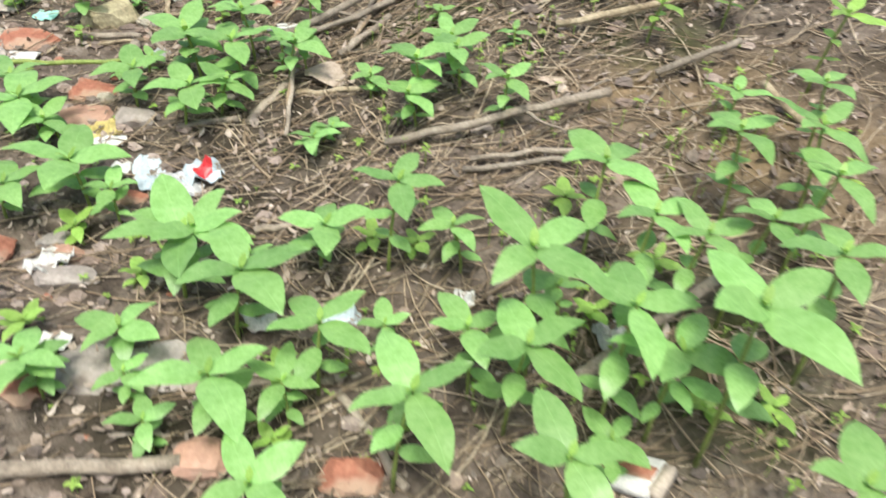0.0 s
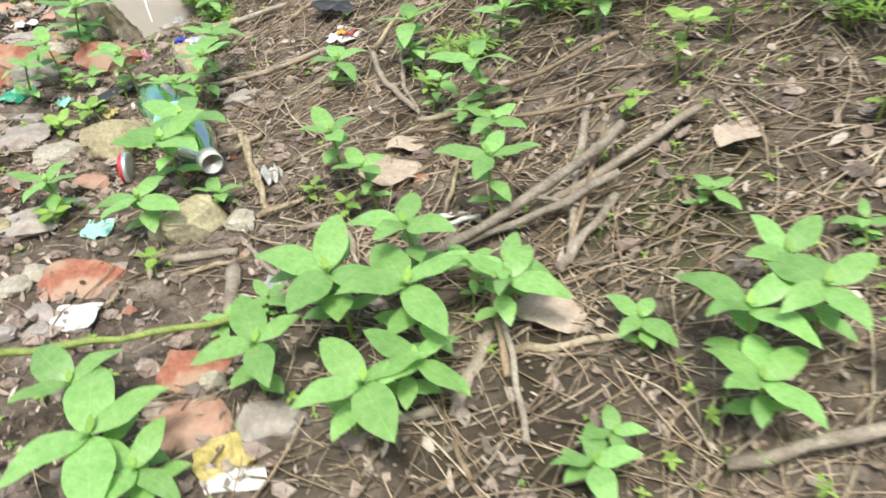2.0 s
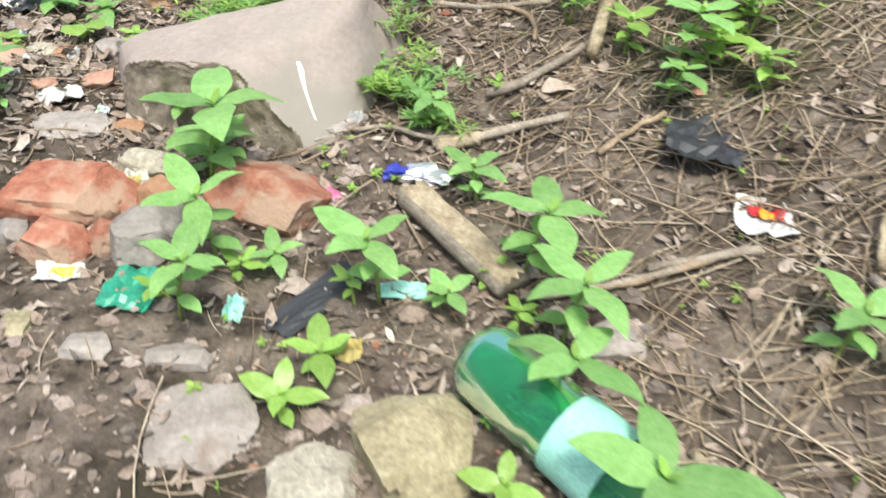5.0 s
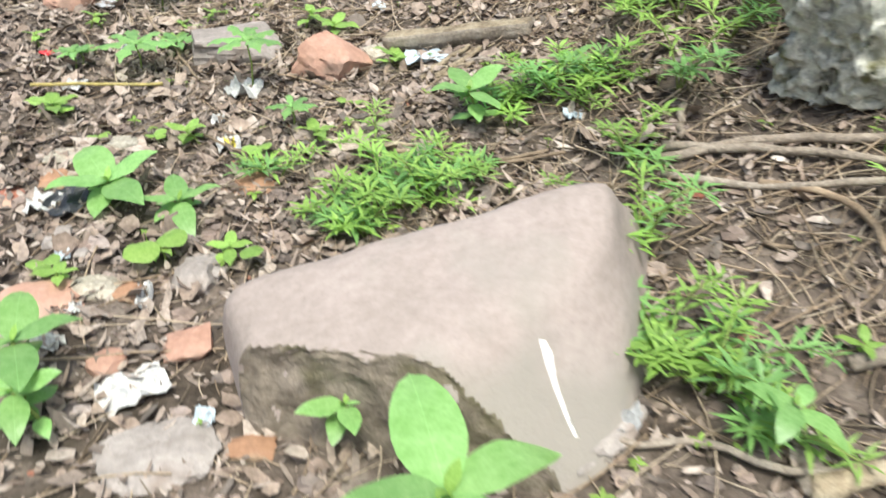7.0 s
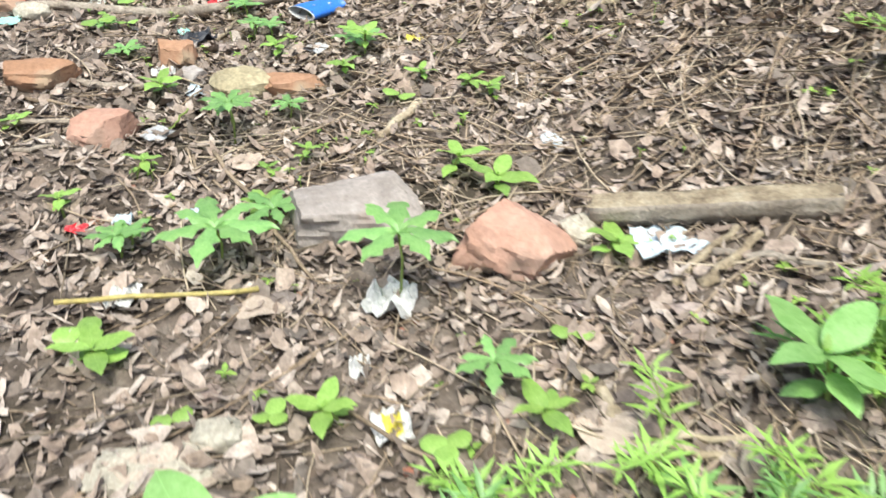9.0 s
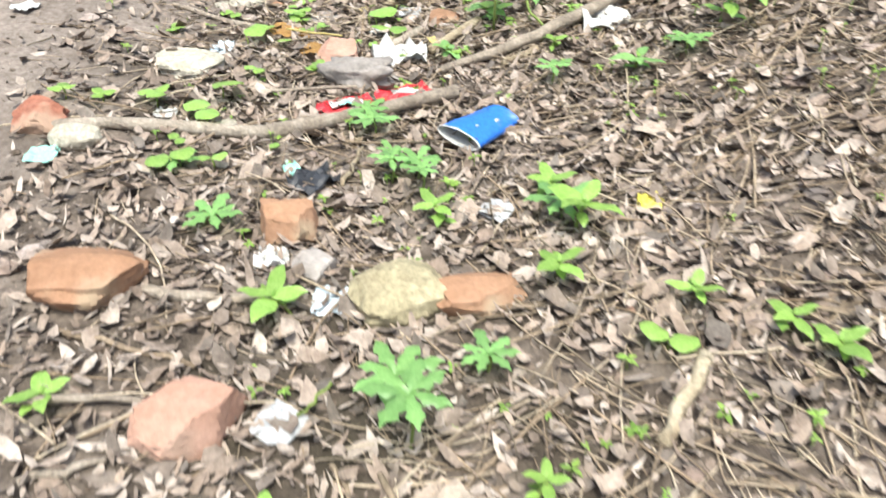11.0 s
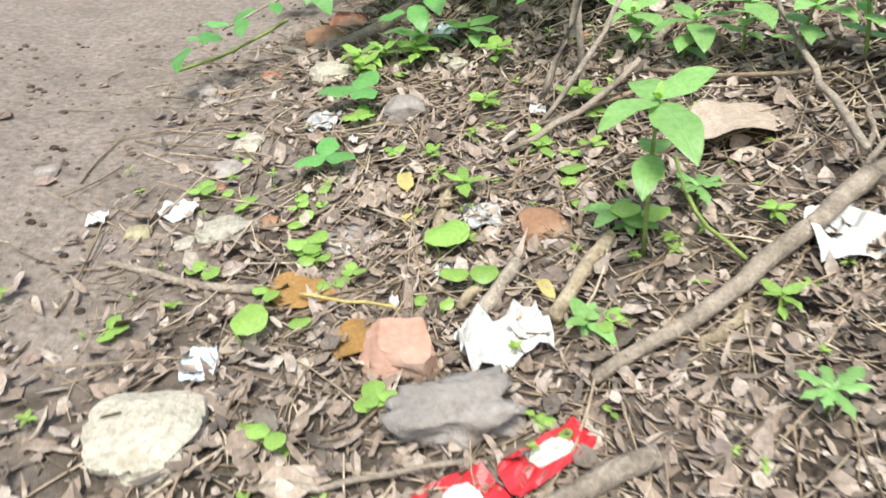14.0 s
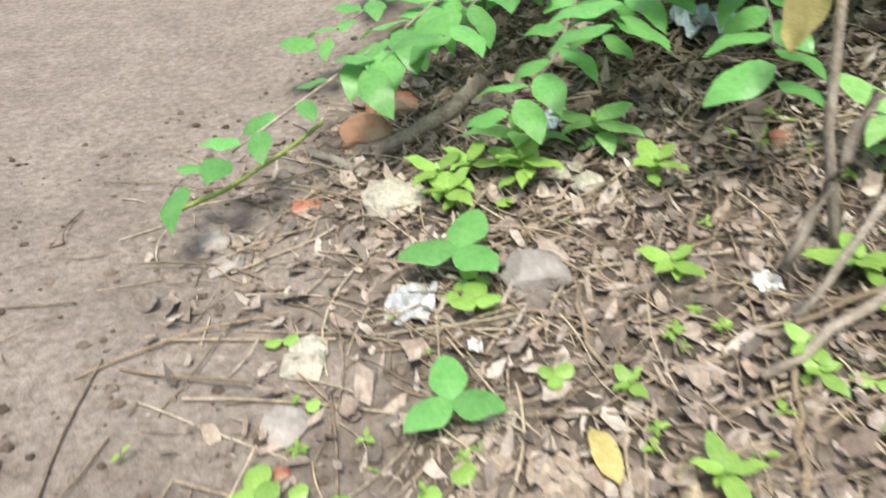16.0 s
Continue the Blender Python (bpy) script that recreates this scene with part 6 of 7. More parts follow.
stick(0.056, 6.931, 0.243, 6.861, 0.01, 0.007, 0, 0.01, 0.01, BARK, forks=0)
stick(-0.212, 6.65, -0.136, 6.517, 0.01, 0.007, -0.01, 0.01, 0.01, PALE_WOOD, forks=0)
stick(-0.137, 6.528, 0.056, 6.513, 0.008, 0.005, 0.01, 0.01, 0.01, PALE_WOOD, forks=0)
stick(0.095, 6.43, 0.36, 6.407, 0.006, 0.005, 0.03, 0.01, 0.02, TWIGS, forks=0)
stick(-1.125, 7.372, -0.736, 6.875, 0.006, 0.004, 0, 0.02, 0.02, TWIGS, forks=0)
stick(-1.201, 6.717, -0.837, 6.832, 0.005, 0.005, 0, 0.03, 0.02, YELLOW_LEAF, label="thin pale straw lying on soil", forks=0)
stick(-0.586, 6.521, -0.264, 6.351, 0.004, 0.003, 0, 0.03, 0.03, TWIGS, forks=0)
split_log(0.72, 5.275, 0.99, 4.98, 0.042, "short weathered log with a bleached split top")
stick(1.144, 5.825, 1.207, 6.163, 0.018, 0.026, 0, 0.03, 0.06, PALE_WOOD, label="pale upright stick in the weeds", forks=0)
stick(0.865, 5.716, 1.123, 5.855, 0.015, 0.009, 0.02, 0.02, 0.04, BARK, forks=0)
stick(0.743, 5.493, 1.093, 5.585, 0.014, 0.011, 0, 0.02, 0.02, BARK, forks=0)
stick(1.007, 4.968, 1.336, 5.04, 0.01, 0.008, 0.01, 0.02, 0.02, BARK, forks=0)
stick(1.271, 5.044, 1.496, 5.073, 0.009, 0.011, 0, 0.02, 0.03, BARK, forks=0)
stick(1.169, 5.428, 1.326, 5.532, 0.009, 0.007, 0, 0.02, 0.03, TWIGS, forks=0)
stick(0.659, 5.317, 0.779, 5.098, 0.005, 0.004, 0, 0.02, 0.02, TWIGS, forks=0)
stick(0.595, 6.323, 1.166, 6.187, 0.011, 0.012, -0.05, 0.02, 0.02, BARK, forks=0)
stick(0.619, 6.357, 1.033, 6.174, 0.013, 0.008, -0.02, 0.02, 0.03, BARK, label="long bare root trailing over soil", name="root_piece", category="root", forks=0)
stick(0.614, 6.276, 1.02, 6.122, 0.01, 0.008, 0.02, 0.01, 0.03, BARK, forks=0)
stick(0.799, 6.186, 0.982, 5.953, 0.009, 0.007, -0.06, 0.02, 0.02, TWIGS, forks=0)
stick(0.681, 6.492, 0.658, 6.378, 0.009, 0.009, 0, 0.02, 0.02, BARK, forks=0)
stick(0.46, 5.58, 0.619, 5.563, 0.007, 0.006, 0, 0.02, 0.02, BARK, forks=0)
stick(0.611, 5.571, 0.863, 5.518, 0.008, 0.008, 0.02, 0.02, 0.03, BARK, forks=0)
stick(0.755, 5.493, 0.868, 5.517, 0.022, 0.02, 0, 0.02, 0.02, PALE_WOOD, label="pale broken piece of wood", forks=0)
stick(0.022, 6.845, 0.147, 6.954, 0.012, 0.009, 0, 0.01, 0.02, PALE_WOOD, forks=0)
stick(-0.175, 6.615, -0.135, 6.494, 0.011, 0.009, 0, 0.01, 0.01, PALE_WOOD, forks=0)
stick(-0.137, 6.505, 0.022, 6.475, 0.009, 0.006, 0, 0.01, 0.01, PALE_WOOD, forks=0)
stick(0.119, 6.409, 0.399, 6.386, 0.007, 0.004, 0.02, 0.01, 0.02, TWIGS, forks=0)
stick(0.786, 6.029, 0.912, 6.005, 0.006, 0.005, 0.02, 0.01, 0.01, TWIGS, forks=0)
stick(2.179, 3.964, 2.596, 4.263, 0.012, 0.014, 0.02, 0.04, 0.1, BARK, label="long grey-brown branch leaning over the bank", name="branch", category="branch", forks=2)
stick(2.255, 4.008, 2.601, 4.152, 0.01, 0.01, 0.01, 0.03, 0.06, BARK, label="long grey-brown stem leaning over the bank", forks=0)
stick(2.5, 4.492, 2.515, 3.936, 0.011, 0.01, 0.01, 0.02, 0.02, BARK, forks=0)
stick(1.325, 4.615, 1.618, 4.199, 0.01, 0.008, 0, 0.015, 0.015, PALE_WOOD, forks=0)
stick(1.346, 4.482, 1.42, 4.59, 0.009, 0.008, 0, 0.02, 0.02, PALE_WOOD, forks=0)
stick(1.601, 4.167, 1.719, 4.25, 0.008, 0.007, 0, 0.01, 0.01, PALE_WOOD, forks=0)
stick(1.594, 4.075, 1.83, 3.882, 0.008, 0.008, 0, 0.01, 0.01, BARK, forks=0)
stick(1.401, 3.956, 1.617, 4.011, 0.014, 0.011, 0, 0.01, 0.01, BARK, forks=0)
stick(1.363, 3.76, 1.362, 3.84, 0.007, 0.006, 0, 0.01, 0.01, PALE_WOOD, forks=0)
stick(1.475, 3.886, 1.653, 3.984, 0.007, 0.006, 0, 0.01, 0.01, PALE_WOOD, forks=0)
stick(1.762, 4.102, 1.961, 4.004, 0.01, 0.008, -0.06, 0.02, 0.01, BARK, label="curved root arching out of the soil", name="root_piece", category="root", forks=0)
stick(1.643, 3.944, 1.708, 3.784, 0.022, 0.017, 0, 0.01, 0.01, BARK, forks=0)
stick(1.987, 4.549, 2.275, 4.525, 0.01, 0.007, 0, 0.02, 0.04, PALE_WOOD, forks=0)
stick(2.011, 4.475, 2.613, 4.407, 0.007, 0.006, 0, 0.03, 0.06, TWIGS, forks=0)
stick(2.149, 4.598, 2.554, 4.628, 0.007, 0.008, 0.02, 0.03, 0.08, TWIGS, forks=0)
stick(1.69, 4.997, 1.966, 4.599, 0.011, 0.009, 0.02, 0.02, 0.02, BARK, forks=0)
stick(1.812, 4.967, 1.983, 4.577, 0.008, 0.006, 0.02, 0.02, 0.02, BARK, forks=0)
stick(1.142, 4.98, 1.455, 5.082, 0.009, 0.007, 0, 0.02, 0.02, TWIGS, forks=0)
stick(2.173, 4.141, 2.162, 4.356, 0.006, 0.006, 0, 0.02, 0.02, PALE_WOOD, forks=0)
stick(1.705, 5.008, 1.748, 5.165, 0.008, 0.008, 0, 0.03, 0.05, PALE_WOOD, forks=0)
stick(2.403, 4.112, 2.776, 4.347, 0.012, 0.011, 0.01, 0.02, 0.04, BARK, forks=0)
stick(2.508, 3.957, 2.549, 4.339, 0.007, 0.007, 0, 0.02, 0.05, TWIGS, forks=0)
stick(3.201, 4.032, 3.623, 4.22, 0.011, 0.012, 0.01, 0.03, 0.05, PALE_WOOD, label="pale long stem leaning over the bank", forks=0)
stick(2.835, 3.459, 3.427, 3.648, 0.012, 0.013, 0.02, 0.04, 0.08, BARK, label="long dry branch lying along the bank", name="branch", category="branch", forks=2)
stick(3.101, 3.416, 3.444, 3.457, 0.008, 0.008, 0, 0.03, 0.04, BARK, forks=0)
stick(2.331, 3.573, 2.375, 3.752, 0.012, 0.011, 0, 0.01, 0.01, BARK, forks=0)
stick(2.376, 3.838, 2.491, 3.497, 0.007, 0.007, 0, 0.08, 0.01, BARK, label="bare dry upright stem in soil", forks=0)
stick(1.317, 3.487, 1.795, 3.692, 0.009, 0.008, 0, 0.09, 0.09, STEM, label="pale green fallen stalk across the rubble", name="stalk", category="stalk", forks=0)
stick(2.134, 3.461, 2.303, 3.561, 0.011, 0.011, 0, 0.01, 0.01, BARK, forks=0)
stick(2.599, 3.084, 2.744, 3.15, 0.011, 0.01, 0, 0.01, 0.01, BARK, forks=0)
stick(2.427, 3.704, 2.641, 3.744, 0.011, 0.008, 0, 0.01, 0.01, PALE_WOOD, forks=0)
stick(2.351, 3.49, 2.538, 3.3, 0.007, 0.005, 0.02, 0.01, 0.01, TWIGS, forks=0)
stick(1.363, 4.581, 1.601, 4.215, 0.01, 0.009, 0, 0.02, 0.02, PALE_WOOD, forks=0)
stick(2.183, 2.99, 2.38, 3.06, 0.009, 0.008, 0, 0.02, 0.02, BARK, forks=0)
stick(2.126, 4.087, 2.273, 4.109, 0.007, 0.006, 0, 0.02, 0.02, PAPER, label="thin white plastic straw", name="drinking_straw", category="straw", forks=0)
stick(2.516, 2.252, 2.807, 2.395, 0.017, 0.015, 0, 0.03, 0.03, BARK, label="smooth grey stick lying on rubble", forks=0)
stick(3.029, 2.66, 3.246, 2.493, 0.011, 0.009, 0, 0.01, 0.01, BARK, forks=0)
stick(2.829, 2.625, 3.004, 2.689, 0.013, 0.009, 0, 0.01, 0.01, BARK, forks=0)
stick(3.486, 2.763, 3.77, 3.067, 0.016, 0.013, 0, 0.04, 0.08, BARK, label="long dry branch under weeds", forks=0)
stick(3.089, 3.389, 3.372, 3.42, 0.009, 0.007, 0, 0.02, 0.03, BARK, forks=0)
stick(2.428, 3.642, 2.331, 3.916, 0.009, 0.008, 0, 0.01, 0.06, TWIGS, forks=0)
stick(2.336, 3.542, 2.367, 3.768, 0.012, 0.012, 0, 0.01, 0.01, BARK, forks=0)
stick(3.536, 3.802, 3.751, 3.949, 0.011, 0.011, 0, 0.04, 0.06, BARK, forks=0)
stick(3.83, 3.817, 3.937, 3.673, 0.012, 0.012, 0, 0.02, 0.02, PALE_WOOD, forks=0)
stick(2.491, 3.915, 2.598, 4.126, 0.012, 0.011, 0, 0.02, 0.02, BARK, forks=0)
# single finds
bottle(1.145, 4.56, -42.0, 0.58, 0.08)
lid(1.04, 4.367, 201.729, 0.052)
paper_cup(-1.094, 8.437, 56.357, 0.181, 0.072, 0.055)
matchbox(3.646, 2.636, -20.477, 0.141, 0.088, 0.03)
sweet_wrapper(0.742, 5.369, -0.017, 0.18, FOIL, BLUE_DARK, "silver and blue twisted foil wrapper")
printed_wrapper(1.521, 5.18, -3.271, 0.139, 0.139, PAPER, RED, ORANGE, "white snack wrapper printed in red and orange")
printed_wrapper(-1.484, 8.55, 27.676, 0.177, 0.148, RED, PAPER, AQUA, "torn red wrapper with white printing")
scrap("wrapper_strip", -1.345, 8.647, 0.172, 0.071, 37.676, RED, "torn red wrapper strip with white printing", "wrapper", 0.03, 0.3, extra=PAPER)


# ---- boulder, rock, bush
from mathutils.bvhtree import BVHTree


def boulder(x, y, rz):
    """A large pinkish sandstone: low at one end, tall at the other, smooth above, its front broken off in a rough undercut face."""
    ob = root("boulder", x, y, "large smooth pinkish-grey boulder with an undercut front face", "boulder", "", rz)
    bm = bmesh.new()
    bmesh.ops.create_cube(bm, size=2)
    bmesh.ops.subdivide_edges(bm, edges=bm.edges[:], cuts=59, use_grid_fill=True)
    core = Vector((0.03, 0.0, 0.11))
    sides = [(Vector(n).normalized(), Vector(p)) for n, p in (
        ((-0.21, -0.14, 1), (0.2, 0.04, 0.272)), ((0.35, -0.75, 0.75), (0.15, -0.165, 0.2)), ((1, -0.15, 0.4), (0.40, 0.05, 0.12)),
        ((-0.4, 1, 0.35), (0.1, 0.19, 0.15)), ((-0.85, -0.5, 0.12), (-0.335, -0.085, 0.05)), ((0, 0, -1), (0, 0, -0.05)))]
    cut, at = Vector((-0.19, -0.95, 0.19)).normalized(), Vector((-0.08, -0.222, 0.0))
    for v in bm.verts:
        n = v.co.normalized()
        total = 0.0
        for way, p in sides:
            total += max(0.0, n.dot(way) / (p - core).dot(way)) ** 8
        q = core + n * total ** (-1 / 8)
        q += n * (0.014 * noise.noise(q * 5) + 0.004 * noise.noise(q * 13) + 0.0012 * noise.noise(q * 45))
        f = cut.dot(q - at) + 0.012 * noise.noise(q * 6)
        if f > 0:
            q -= cut * (f - 0.014 * noise.noise(q * 13) - 0.008 * noise.noise(q * 34))
        v.co = q
    tree = BVHTree.FromBMesh(bm)
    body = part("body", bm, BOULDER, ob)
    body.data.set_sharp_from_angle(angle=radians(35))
    # The cut front face takes a rougher, darker brown than the body.
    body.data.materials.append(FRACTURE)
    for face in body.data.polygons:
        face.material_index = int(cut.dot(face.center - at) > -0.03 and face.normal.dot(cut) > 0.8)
    r = random.Random(2)
    for name, pts, wide in (("dropping", [(0.215 + 0.07 * u ** 1.2, -0.135 - 0.085 * u) for u in np.linspace(0, 1, 14)], 0.017),):
        sm, rows = bmesh.new(), []
        for i, p in enumerate(pts):
            hit, nor, _, _ = tree.ray_cast(Vector((p[0], p[1], 1.0)), Vector((0, 0, -1)))
            if hit is None:
                continue
            w = wide * float(np.interp(i, (0, 2, 5, 13), (0.45, 1.0, 0.5, 0.22))) * r.uniform(0.9, 1.1)
            rows.append([sm.verts.new(hit + nor * k + Vector((s * w, 0, 0))) for s, k in ((-1, 0.002), (-0.4, 0.006), (0.4, 0.006), (1, 0.002))])
        for a, b in zip(rows, rows[1:]):
            for k in range(3):
                sm.faces.new((a[k], a[k + 1], b[k + 1], b[k]))
        part(name, sm, STREAK, ob, "white streak of bird dropping")
    return ob


boulder(0.12, 5.77, 0)
stone("concrete_scrap", 0.46, 5.62, 0.24, 0.12, 0.04, 42, STONE_GREY, "rough grey lump of concrete at the foot of the boulder", "concrete", rough=0.3)


def pitted_rock(x, y, rz):
    ob = root("concrete_lump", x, y, "pale pitted lump of old concrete with mossy hollows", "rock", "", rz, 0.03)
    bm = lump(bmesh.new(), 0.25, 0.18, 0.18, 31, 0.55, 0.3, 30, 5)
    bm.normal_update()
    for v in bm.verts:
        pit = max(0.0, noise.noise(v.co * 26) - 0.1) * 0.085 + max(0.0, noise.noise(v.co * 55 + Vector((3, 1, 2))) - 0.08) * 0.045
        v.co -= v.normal * pit
        v.co.z += 0.13
    part("body", bm, ROCK_PITTED, ob)
    return ob


pitted_rock(1.1, 6.5, 12)


def bush():
    """A leafy shrub at the edge of the path, its branches arching out over the litter."""
    ob = new("shrub")
    base = Vector((-1.2, 11.25, ground(-1.2, 11.25)))
    ob.matrix_basis = Matrix.Translation(base)
    tagged(ob, "leafy green shrub with arching woody branches", "shrub")
    r = random.Random(12)
    for k, (x0, y0, x1, y1, z1, leaves, size) in enumerate((
            (-1.2, 11.25, -2.28, 10.2, 0.33, 15, 0.085), (-1.15, 11.2, -1.62, 10.28, 0.36, 12, 0.1), (-1.0, 11.0, -1.2, 10.1, 0.44, 11, 0.105),
            (-0.9, 10.9, -0.8, 10.2, 0.5, 10, 0.11), (-1.3, 11.4, -2.1, 10.9, 0.3, 12, 0.095), (-1.1, 11.1, -1.42, 10.5, 0.34, 11, 0.1),
            (-0.7, 11.0, -0.95, 10.5, 0.4, 10, 0.11), (-1.4, 11.5, -1.85, 10.75, 0.26, 12, 0.09), (-1.25, 11.3, -1.1, 10.7, 0.3, 10, 0.1), (-0.6, 10.8, -0.55, 10.3, 0.45, 9, 0.11),
            (-1.0, 11.2, -1.75, 11.0, 0.42, 12, 0.1), (-0.8, 11.1, -1.3, 10.85, 0.4, 12, 0.1), (-0.5, 11.0, -0.85, 10.7, 0.5, 12, 0.11), (-1.5, 11.6, -2.0, 11.3, 0.36, 12, 0.1),
            # Taller branches, mostly above the view, added to shade the ground below.
            (-0.7, 10.9, -0.75, 10.35, 0.75, 12, 0.12), (-0.4, 10.8, -0.35, 10.2, 0.7, 12, 0.12), (-0.9, 11.1, -1.0, 10.75, 0.95, 13, 0.12), (-1.1, 11.3, -1.4, 11.0, 0.9, 13, 0.12), (-0.4, 11.1, -0.6, 10.8, 0.95, 13, 0.12), (-1.3, 11.5, -1.7, 11.35, 0.8, 13, 0.11),
            (-1.3, 11.3, -1.95, 10.45, 0.5, 13, 0.11), (-1.2, 11.3, -1.75, 10.4, 0.62, 12, 0.115), (-1.1, 11.2, -1.45, 10.25, 0.62, 12, 0.12), (-1.0, 11.1, -1.25, 10.3, 0.7, 12, 0.12), (-0.9, 11.0, -1.05, 10.25, 0.62, 12, 0.12), (-1.35, 11.4, -1.6, 10.7, 0.45, 12, 0.11))):
        a, b = Vector((x0, y0, ground(x0, y0))) - base, Vector((x1, y1, ground(x1, y1) + z1 * 0.55)) - base
        pts = [a.lerp(b, u) + Vector((0, 0, 0.10 * math.sin(math.pi * u ** 0.8))) + Vector((r.uniform(-1, 1), r.uniform(-1, 1), 0)) * 0.012 for u in (0, 0.15, 0.3, 0.45, 0.6, 0.75, 0.9, 1)]
        branch = part("branch", tube(bmesh.new(), pts, 0.009, 0.0025, 6, 0.1, k), BARK, ob)
        way = math.degrees(math.atan2(b.y - a.y, b.x - a.x))
        for i in range(leaves + 3):
            u = (0.25 + 0.75 * (i + 0.5) / leaves) * 7
            j = min(int(u), 6)
            at = pts[j].lerp(pts[j + 1], u - j)
            side = 1 if i % 2 else -1
            link("leaf", BUSH_LEAF[r.randrange(3)], branch, leaf_turn(at, way + side * r.uniform(35, 80), r.uniform(-22, 18), size * r.uniform(0.85, 1.35), r.uniform(-18, 18)))
    me = leaf_mesh("withered_leaf", lambda u: ovate(u) * 1.1, 9, 0.4, 0.3, 0.05, 5, 4, YELLOW_LEAF)
    tagged(link("withered_leaf", me, ob, leaf_turn(Vector((-1.19, 9.95, 0.60)) - base, 200, -68, 0.19)), "yellowed hanging leaf")
    part("stalk", tube(bmesh.new(), [Vector(p) - base for p in ((-1.18, 9.78, 0.09), (-1.19, 9.88, 0.3), (-1.18, 9.96, 0.6), (-1.1, 10.15, 0.72), (-0.8, 10.7, 0.5), (-0.7, 11.0, 0.2))], 0.010, 0.006, 7, 0.08), BARK, ob)
    return ob


bush()


# ---- uncounted litter
def verge(s, d):
    return 3.5 - 0.535 * s + 0.845 * d, 1.7 + 0.845 * s + 0.535 * d


def field(x, y):
    return 0.5 + 0.5 * noise.noise((x * 1.7, y * 1.7, 20.0))


def scatter_leaves(count):
    """Dead leaves and leaf scraps, curled, lying loose and partly stacked."""
    verts, faces = [], []
    while len(faces) < count * 4:
        s, d = rnd.uniform(-0.3, 10.6), rnd.uniform(-1.4, 2.2)
        x, y = verge(s, d)
        bare = trodden(x, y)
        want = (0.32 + 0.68 * min(1, max(0, (s - 4.6) / 1.8))) * (0.35 + field(x, y))
        if rnd.random() > want * (1 - 0.97 * bare) ** 2:
            continue
        size, a = (0.006 + 0.027 * rnd.random() ** 2.0) * (0.7 if s < 5 else 1.0), rnd.uniform(0, math.tau)
        wide, lift, bow = (rnd.uniform(0.1, 0.36) if rnd.random() < 0.7 else rnd.uniform(0.36, 0.7)), rnd.uniform(0.001, 0.018), rnd.uniform(-0.6, 1.0)
        tx, ty = rnd.uniform(-0.7, 0.7), rnd.uniform(-0.7, 0.7)
        k = [rnd.uniform(0.55, 1.35) for _ in range(6)]
        z, c, n0 = ground(x, y) + lift, (math.cos(a), math.sin(a)), len(verts)
        for u, v in ((-k[0], 0), (-0.35, -wide * k[1]), (-0.35, wide * k[2]), (0.45, -wide * k[3]), (0.45, wide * k[4]), (k[5], 0.1), (0.05, 0)):
            px, py = u * size, v * size
            pz = size * (bow * (u * u * 0.6 + v * v * 1.1)) + px * tx + py * ty
            verts.append((x + px * c[0] - py * c[1], y + px * c[1] + py * c[0], z + pz))
        faces += [(n0, n0 + 1, n0 + 6, n0 + 2), (n0 + 1, n0 + 3, n0 + 6), (n0 + 2, n0 + 6, n0 + 4), (n0 + 3, n0 + 5, n0 + 4, n0 + 6)]
    return tagged(mesh_object("leaf_litter", verts, faces, LITTER), "curled brown dead leaves and leaf scraps on soil", "leaf litter", kind="stuff")


def scatter_twigs(count):
    """Dry stems and straws of all lengths."""
    verts, faces = [], []
    for _ in range(count):
        s, d = rnd.uniform(-0.3, 10.6), rnd.triangular(-1.5, 2.6, 0.5)
        x, y = verge(s, d)
        if rnd.random() < 0.93 * trodden(x, y) or (s < 5 and d < -0.3 and rnd.random() < 0.6):
            continue
        long = rnd.uniform(0.03, 0.14) if rnd.random() < 0.75 else rnd.uniform(0.14, 0.42)
        a = rnd.uniform(0, math.tau) if s > 5.5 or rnd.random() < 0.4 else rnd.gauss(0.45, 0.8)
        bow, rad = rnd.uniform(-0.12, 0.12) * long, rnd.uniform(0.0008, 0.0021) * (1.0 if long < 0.2 else 1.35)
        tip, n0, steps = rnd.uniform(0, 0.025) * (long > 0.1), len(verts), 5
        for i in range(steps + 1):
            u = i / steps
            px = x + math.cos(a) * long * (u - 0.5) - math.sin(a) * bow * math.sin(u * 3.14)
            py = y + math.sin(a) * long * (u - 0.5) + math.cos(a) * bow * math.sin(u * 3.14)
            pz = ground(px, py) + rad + 0.004 + tip * u
            for k in range(4):
                b = k * math.tau / 4 + 0.6
                verts.append((px - math.sin(a) * math.cos(b) * rad, py + math.cos(a) * math.cos(b) * rad, pz + math.sin(b) * rad))
        for i in range(steps):
            for k in range(4):
                faces.append((n0 + i * 4 + k, n0 + i * 4 + (k + 1) % 4, n0 + i * 4 + 4 + (k + 1) % 4, n0 + i * 4 + 4 + k))
    return tagged(mesh_object("dry_stems", verts, faces, TWIGS), "thin dry brown twigs and straws lying on soil", "twigs", kind="stuff")


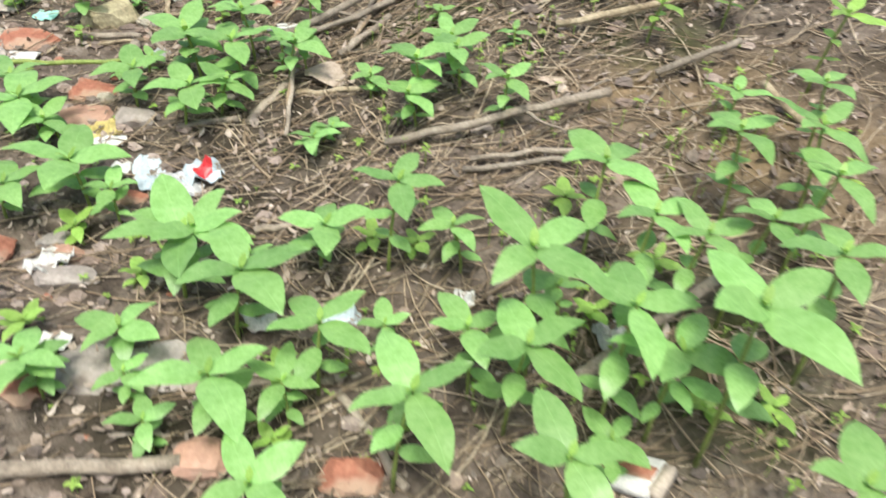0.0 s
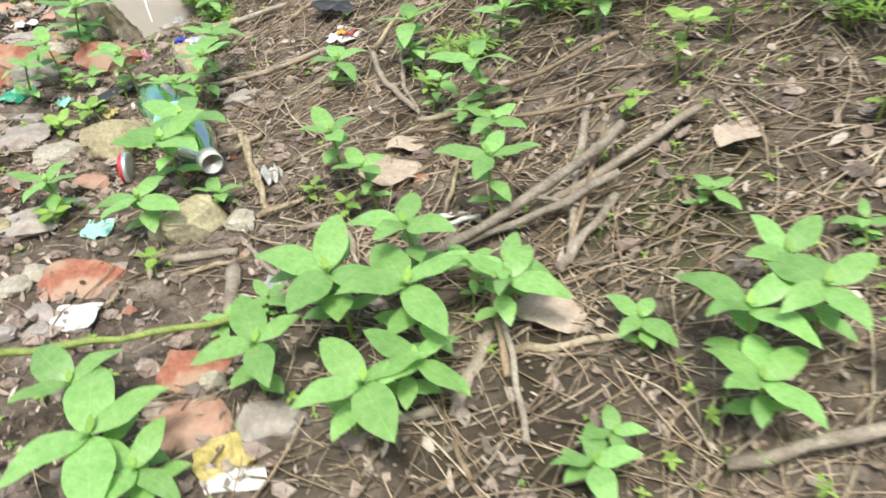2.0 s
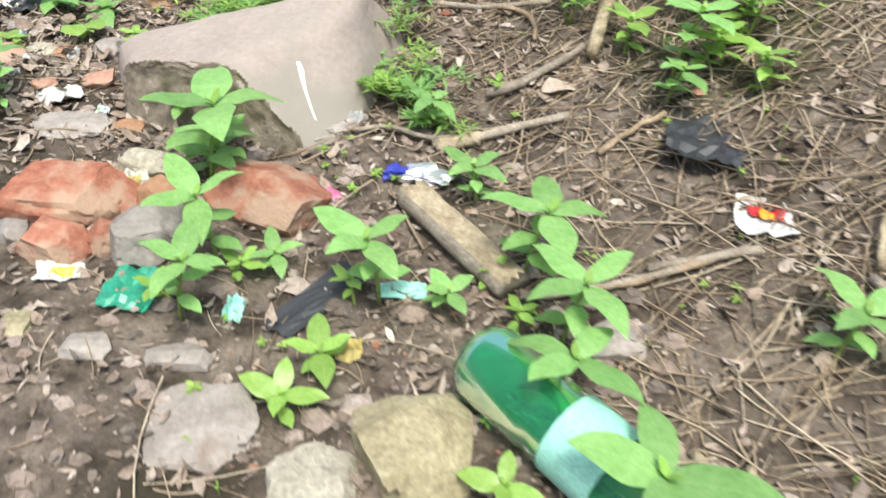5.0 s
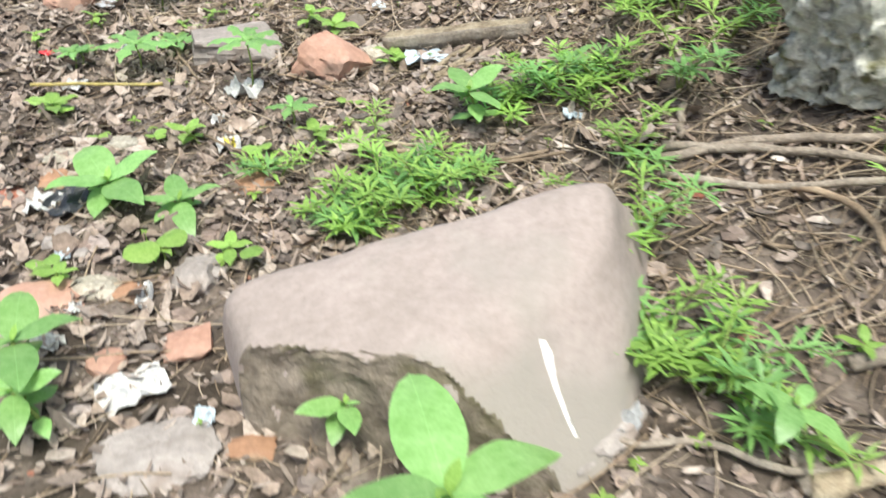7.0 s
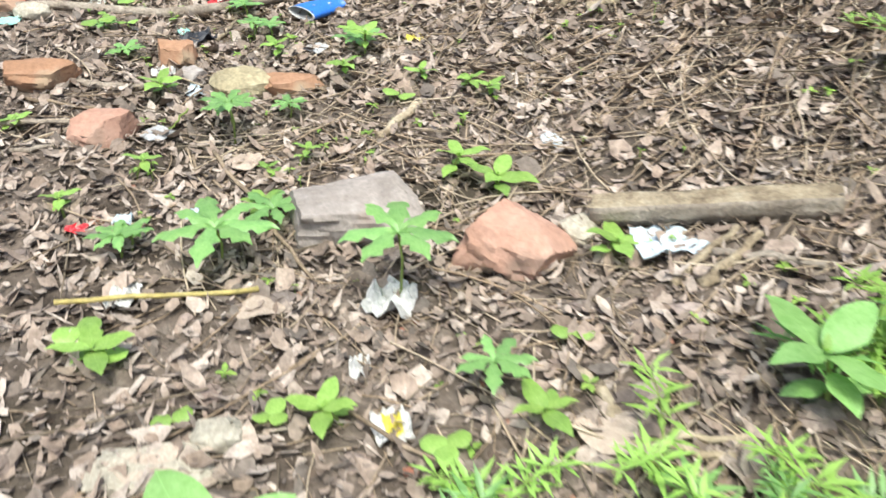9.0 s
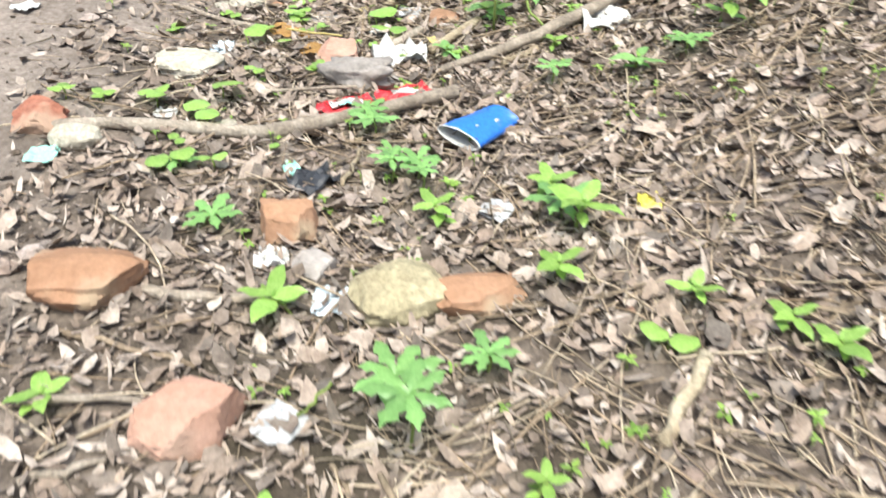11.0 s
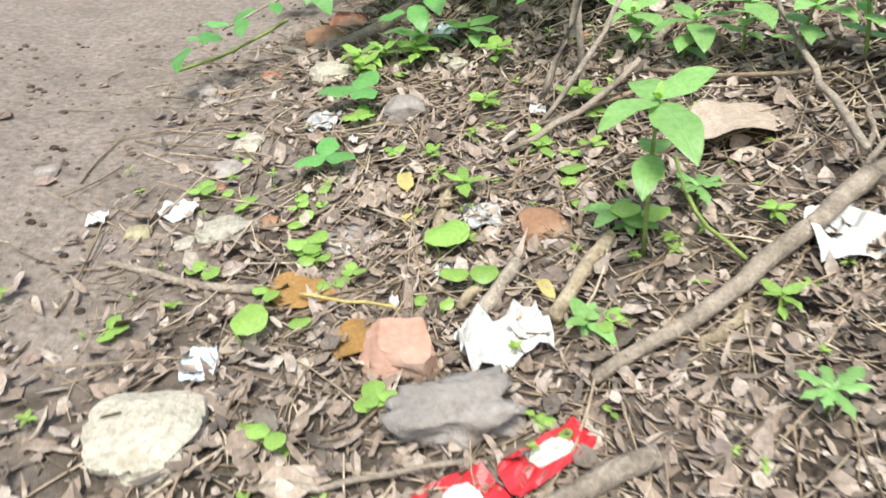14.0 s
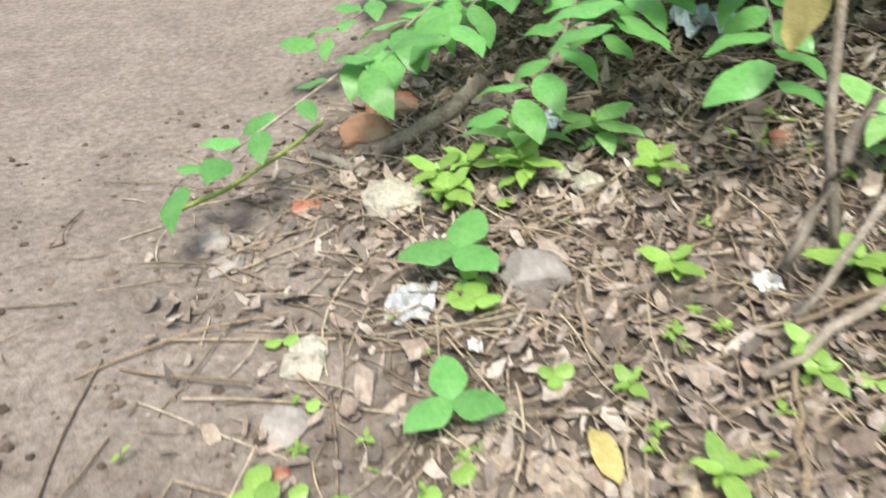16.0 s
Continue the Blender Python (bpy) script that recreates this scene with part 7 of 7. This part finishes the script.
def scatter_pebbles(name, count, material, label, lo, hi, where):
    verts, faces, made = [], [], 0
    while made < count:
        s, d = rnd.uniform(-0.4, 11.0), rnd.uniform(-2.4, 1.8)
        x, y = verge(s, d)
        if rnd.random() > where(s, d, x, y):
            continue
        made += 1
        r = lo + (hi - lo) * rnd.random() ** 3
        a, flat, n0 = rnd.uniform(0, math.tau), rnd.uniform(0.4, 0.8), len(verts)
        z = ground(x, y) + r * flat * 0.35
        for ring, (h, w) in enumerate(((-0.7, 0.7), (0.1, 1.05), (0.75, 0.6))):
            for k in range(5):
                b = a + k * math.tau / 5 + ring * 0.4
                q = r * w * rnd.uniform(0.75, 1.2)
                verts.append((x + math.cos(b) * q * 1.2, y + math.sin(b) * q, z + h * r * flat))
        for ring in (0, 5):
            for k in range(5):
                faces.append((n0 + ring + k, n0 + ring + (k + 1) % 5, n0 + ring + 5 + (k + 1) % 5, n0 + ring + 5 + k))
        faces.append(tuple(n0 + 10 + k for k in range(5)))
    return tagged(mesh_object(name, verts, faces, material, False), label, name.replace("_", " "), kind="stuff")


def scatter_sprouts(count):
    """Tiny green sprouts of two to five leaves, in drifts over the rubble, the bank and the edge of the litter."""
    verts, faces, made = [], [], 0
    while made < count:
        s, d = rnd.uniform(0.2, 9.8), rnd.uniform(-1.1, 1.5)
        x, y = verge(s, d)
        drift = 0.5 + 0.5 * noise.noise((x * 3.1, y * 3.1, 40.0))
        want = 0.9 if d > 0.35 and s < 6.5 else 0.45 if s < 2.6 else 0.16 if s < 7 else 0.4
        if rnd.random() > want * max(0.0, drift - 0.35) * 2 * (1 - trodden(x, y)):
            continue
        made += 1
        h = rnd.uniform(0.006, 0.03) if d < 0.35 else rnd.uniform(0.01, 0.07)
        z, turn, size = ground(x, y), rnd.uniform(0, math.tau), rnd.uniform(0.007, 0.02)
        n0 = len(verts)
        verts += [(x - 0.001, y, z), (x + 0.001, y, z), (x + 0.001, y, z + h), (x - 0.001, y, z + h)]
        faces.append((n0, n0 + 1, n0 + 2, n0 + 3))
        leaves = rnd.randrange(2, 6)
        for k in range(leaves):
            a = turn + k * math.tau / leaves + rnd.uniform(-0.3, 0.3)
            c, b, up, w = math.cos(a), math.sin(a), rnd.uniform(-0.1, 0.6), rnd.uniform(0.22, 0.4)
            n0 = len(verts)
            for u, v in ((0, 0), (0.4, -w), (0.85, -w * 0.6), (1.1, 0), (0.85, w * 0.6), (0.4, w)):
                verts.append((x + (u * c - v * b) * size, y + (u * b + v * c) * size, z + h + (u * up + abs(v) * 0.3 - u * u * 0.2) * size))
            faces += [(n0, n0 + 1, n0 + 2, n0 + 3), (n0, n0 + 3, n0 + 4, n0 + 5)]
    return tagged(mesh_object("sprouts", verts, faces, SPROUT), "tiny bright green sprouts coming up through litter", "sprouts", kind="stuff")


SPROUT = surface("sprout_green", [(0.3, (0.17, 0.31, 0.05)), (0.7, (0.32, 0.47, 0.11))], 20, 0.5, 0.1, 5, 0.3, by="place", spec=0.4, island=True, through_light=0.3, grainy=0.3)
scatter_sprouts(1500)
scatter_leaves(90000)
scatter_twigs(22000)
CRUMB = surface("soil_crumb", SOIL_STOPS, 9, 0.95, 0.4, 9, 0.35, by="place", spec=0.15, island=True)
scatter_pebbles("rubble_chips", 6500, RUBBLE, "small chips of stone, brick and mortar", 0.004, 0.03, lambda s, d, x, y: (1.0 if d < -0.15 and s < 6.2 else 0.16) * (0.4 + field(x, y)) * (1 - 0.85 * trodden(x, y)))
scatter_pebbles("brick_chips", 500, BRICK_RED, "small red chips of broken brick", 0.004, 0.02, lambda s, d, x, y: (1.0 if d < -0.1 and s < 6.5 else 0.12) * (1 - 0.8 * trodden(x, y)))
scatter_pebbles("soil_crumbs", 14000, CRUMB, "loose brown crumbs of dry soil", 0.003, 0.013, lambda s, d, x, y: 1 - 0.3 * trodden(x, y))
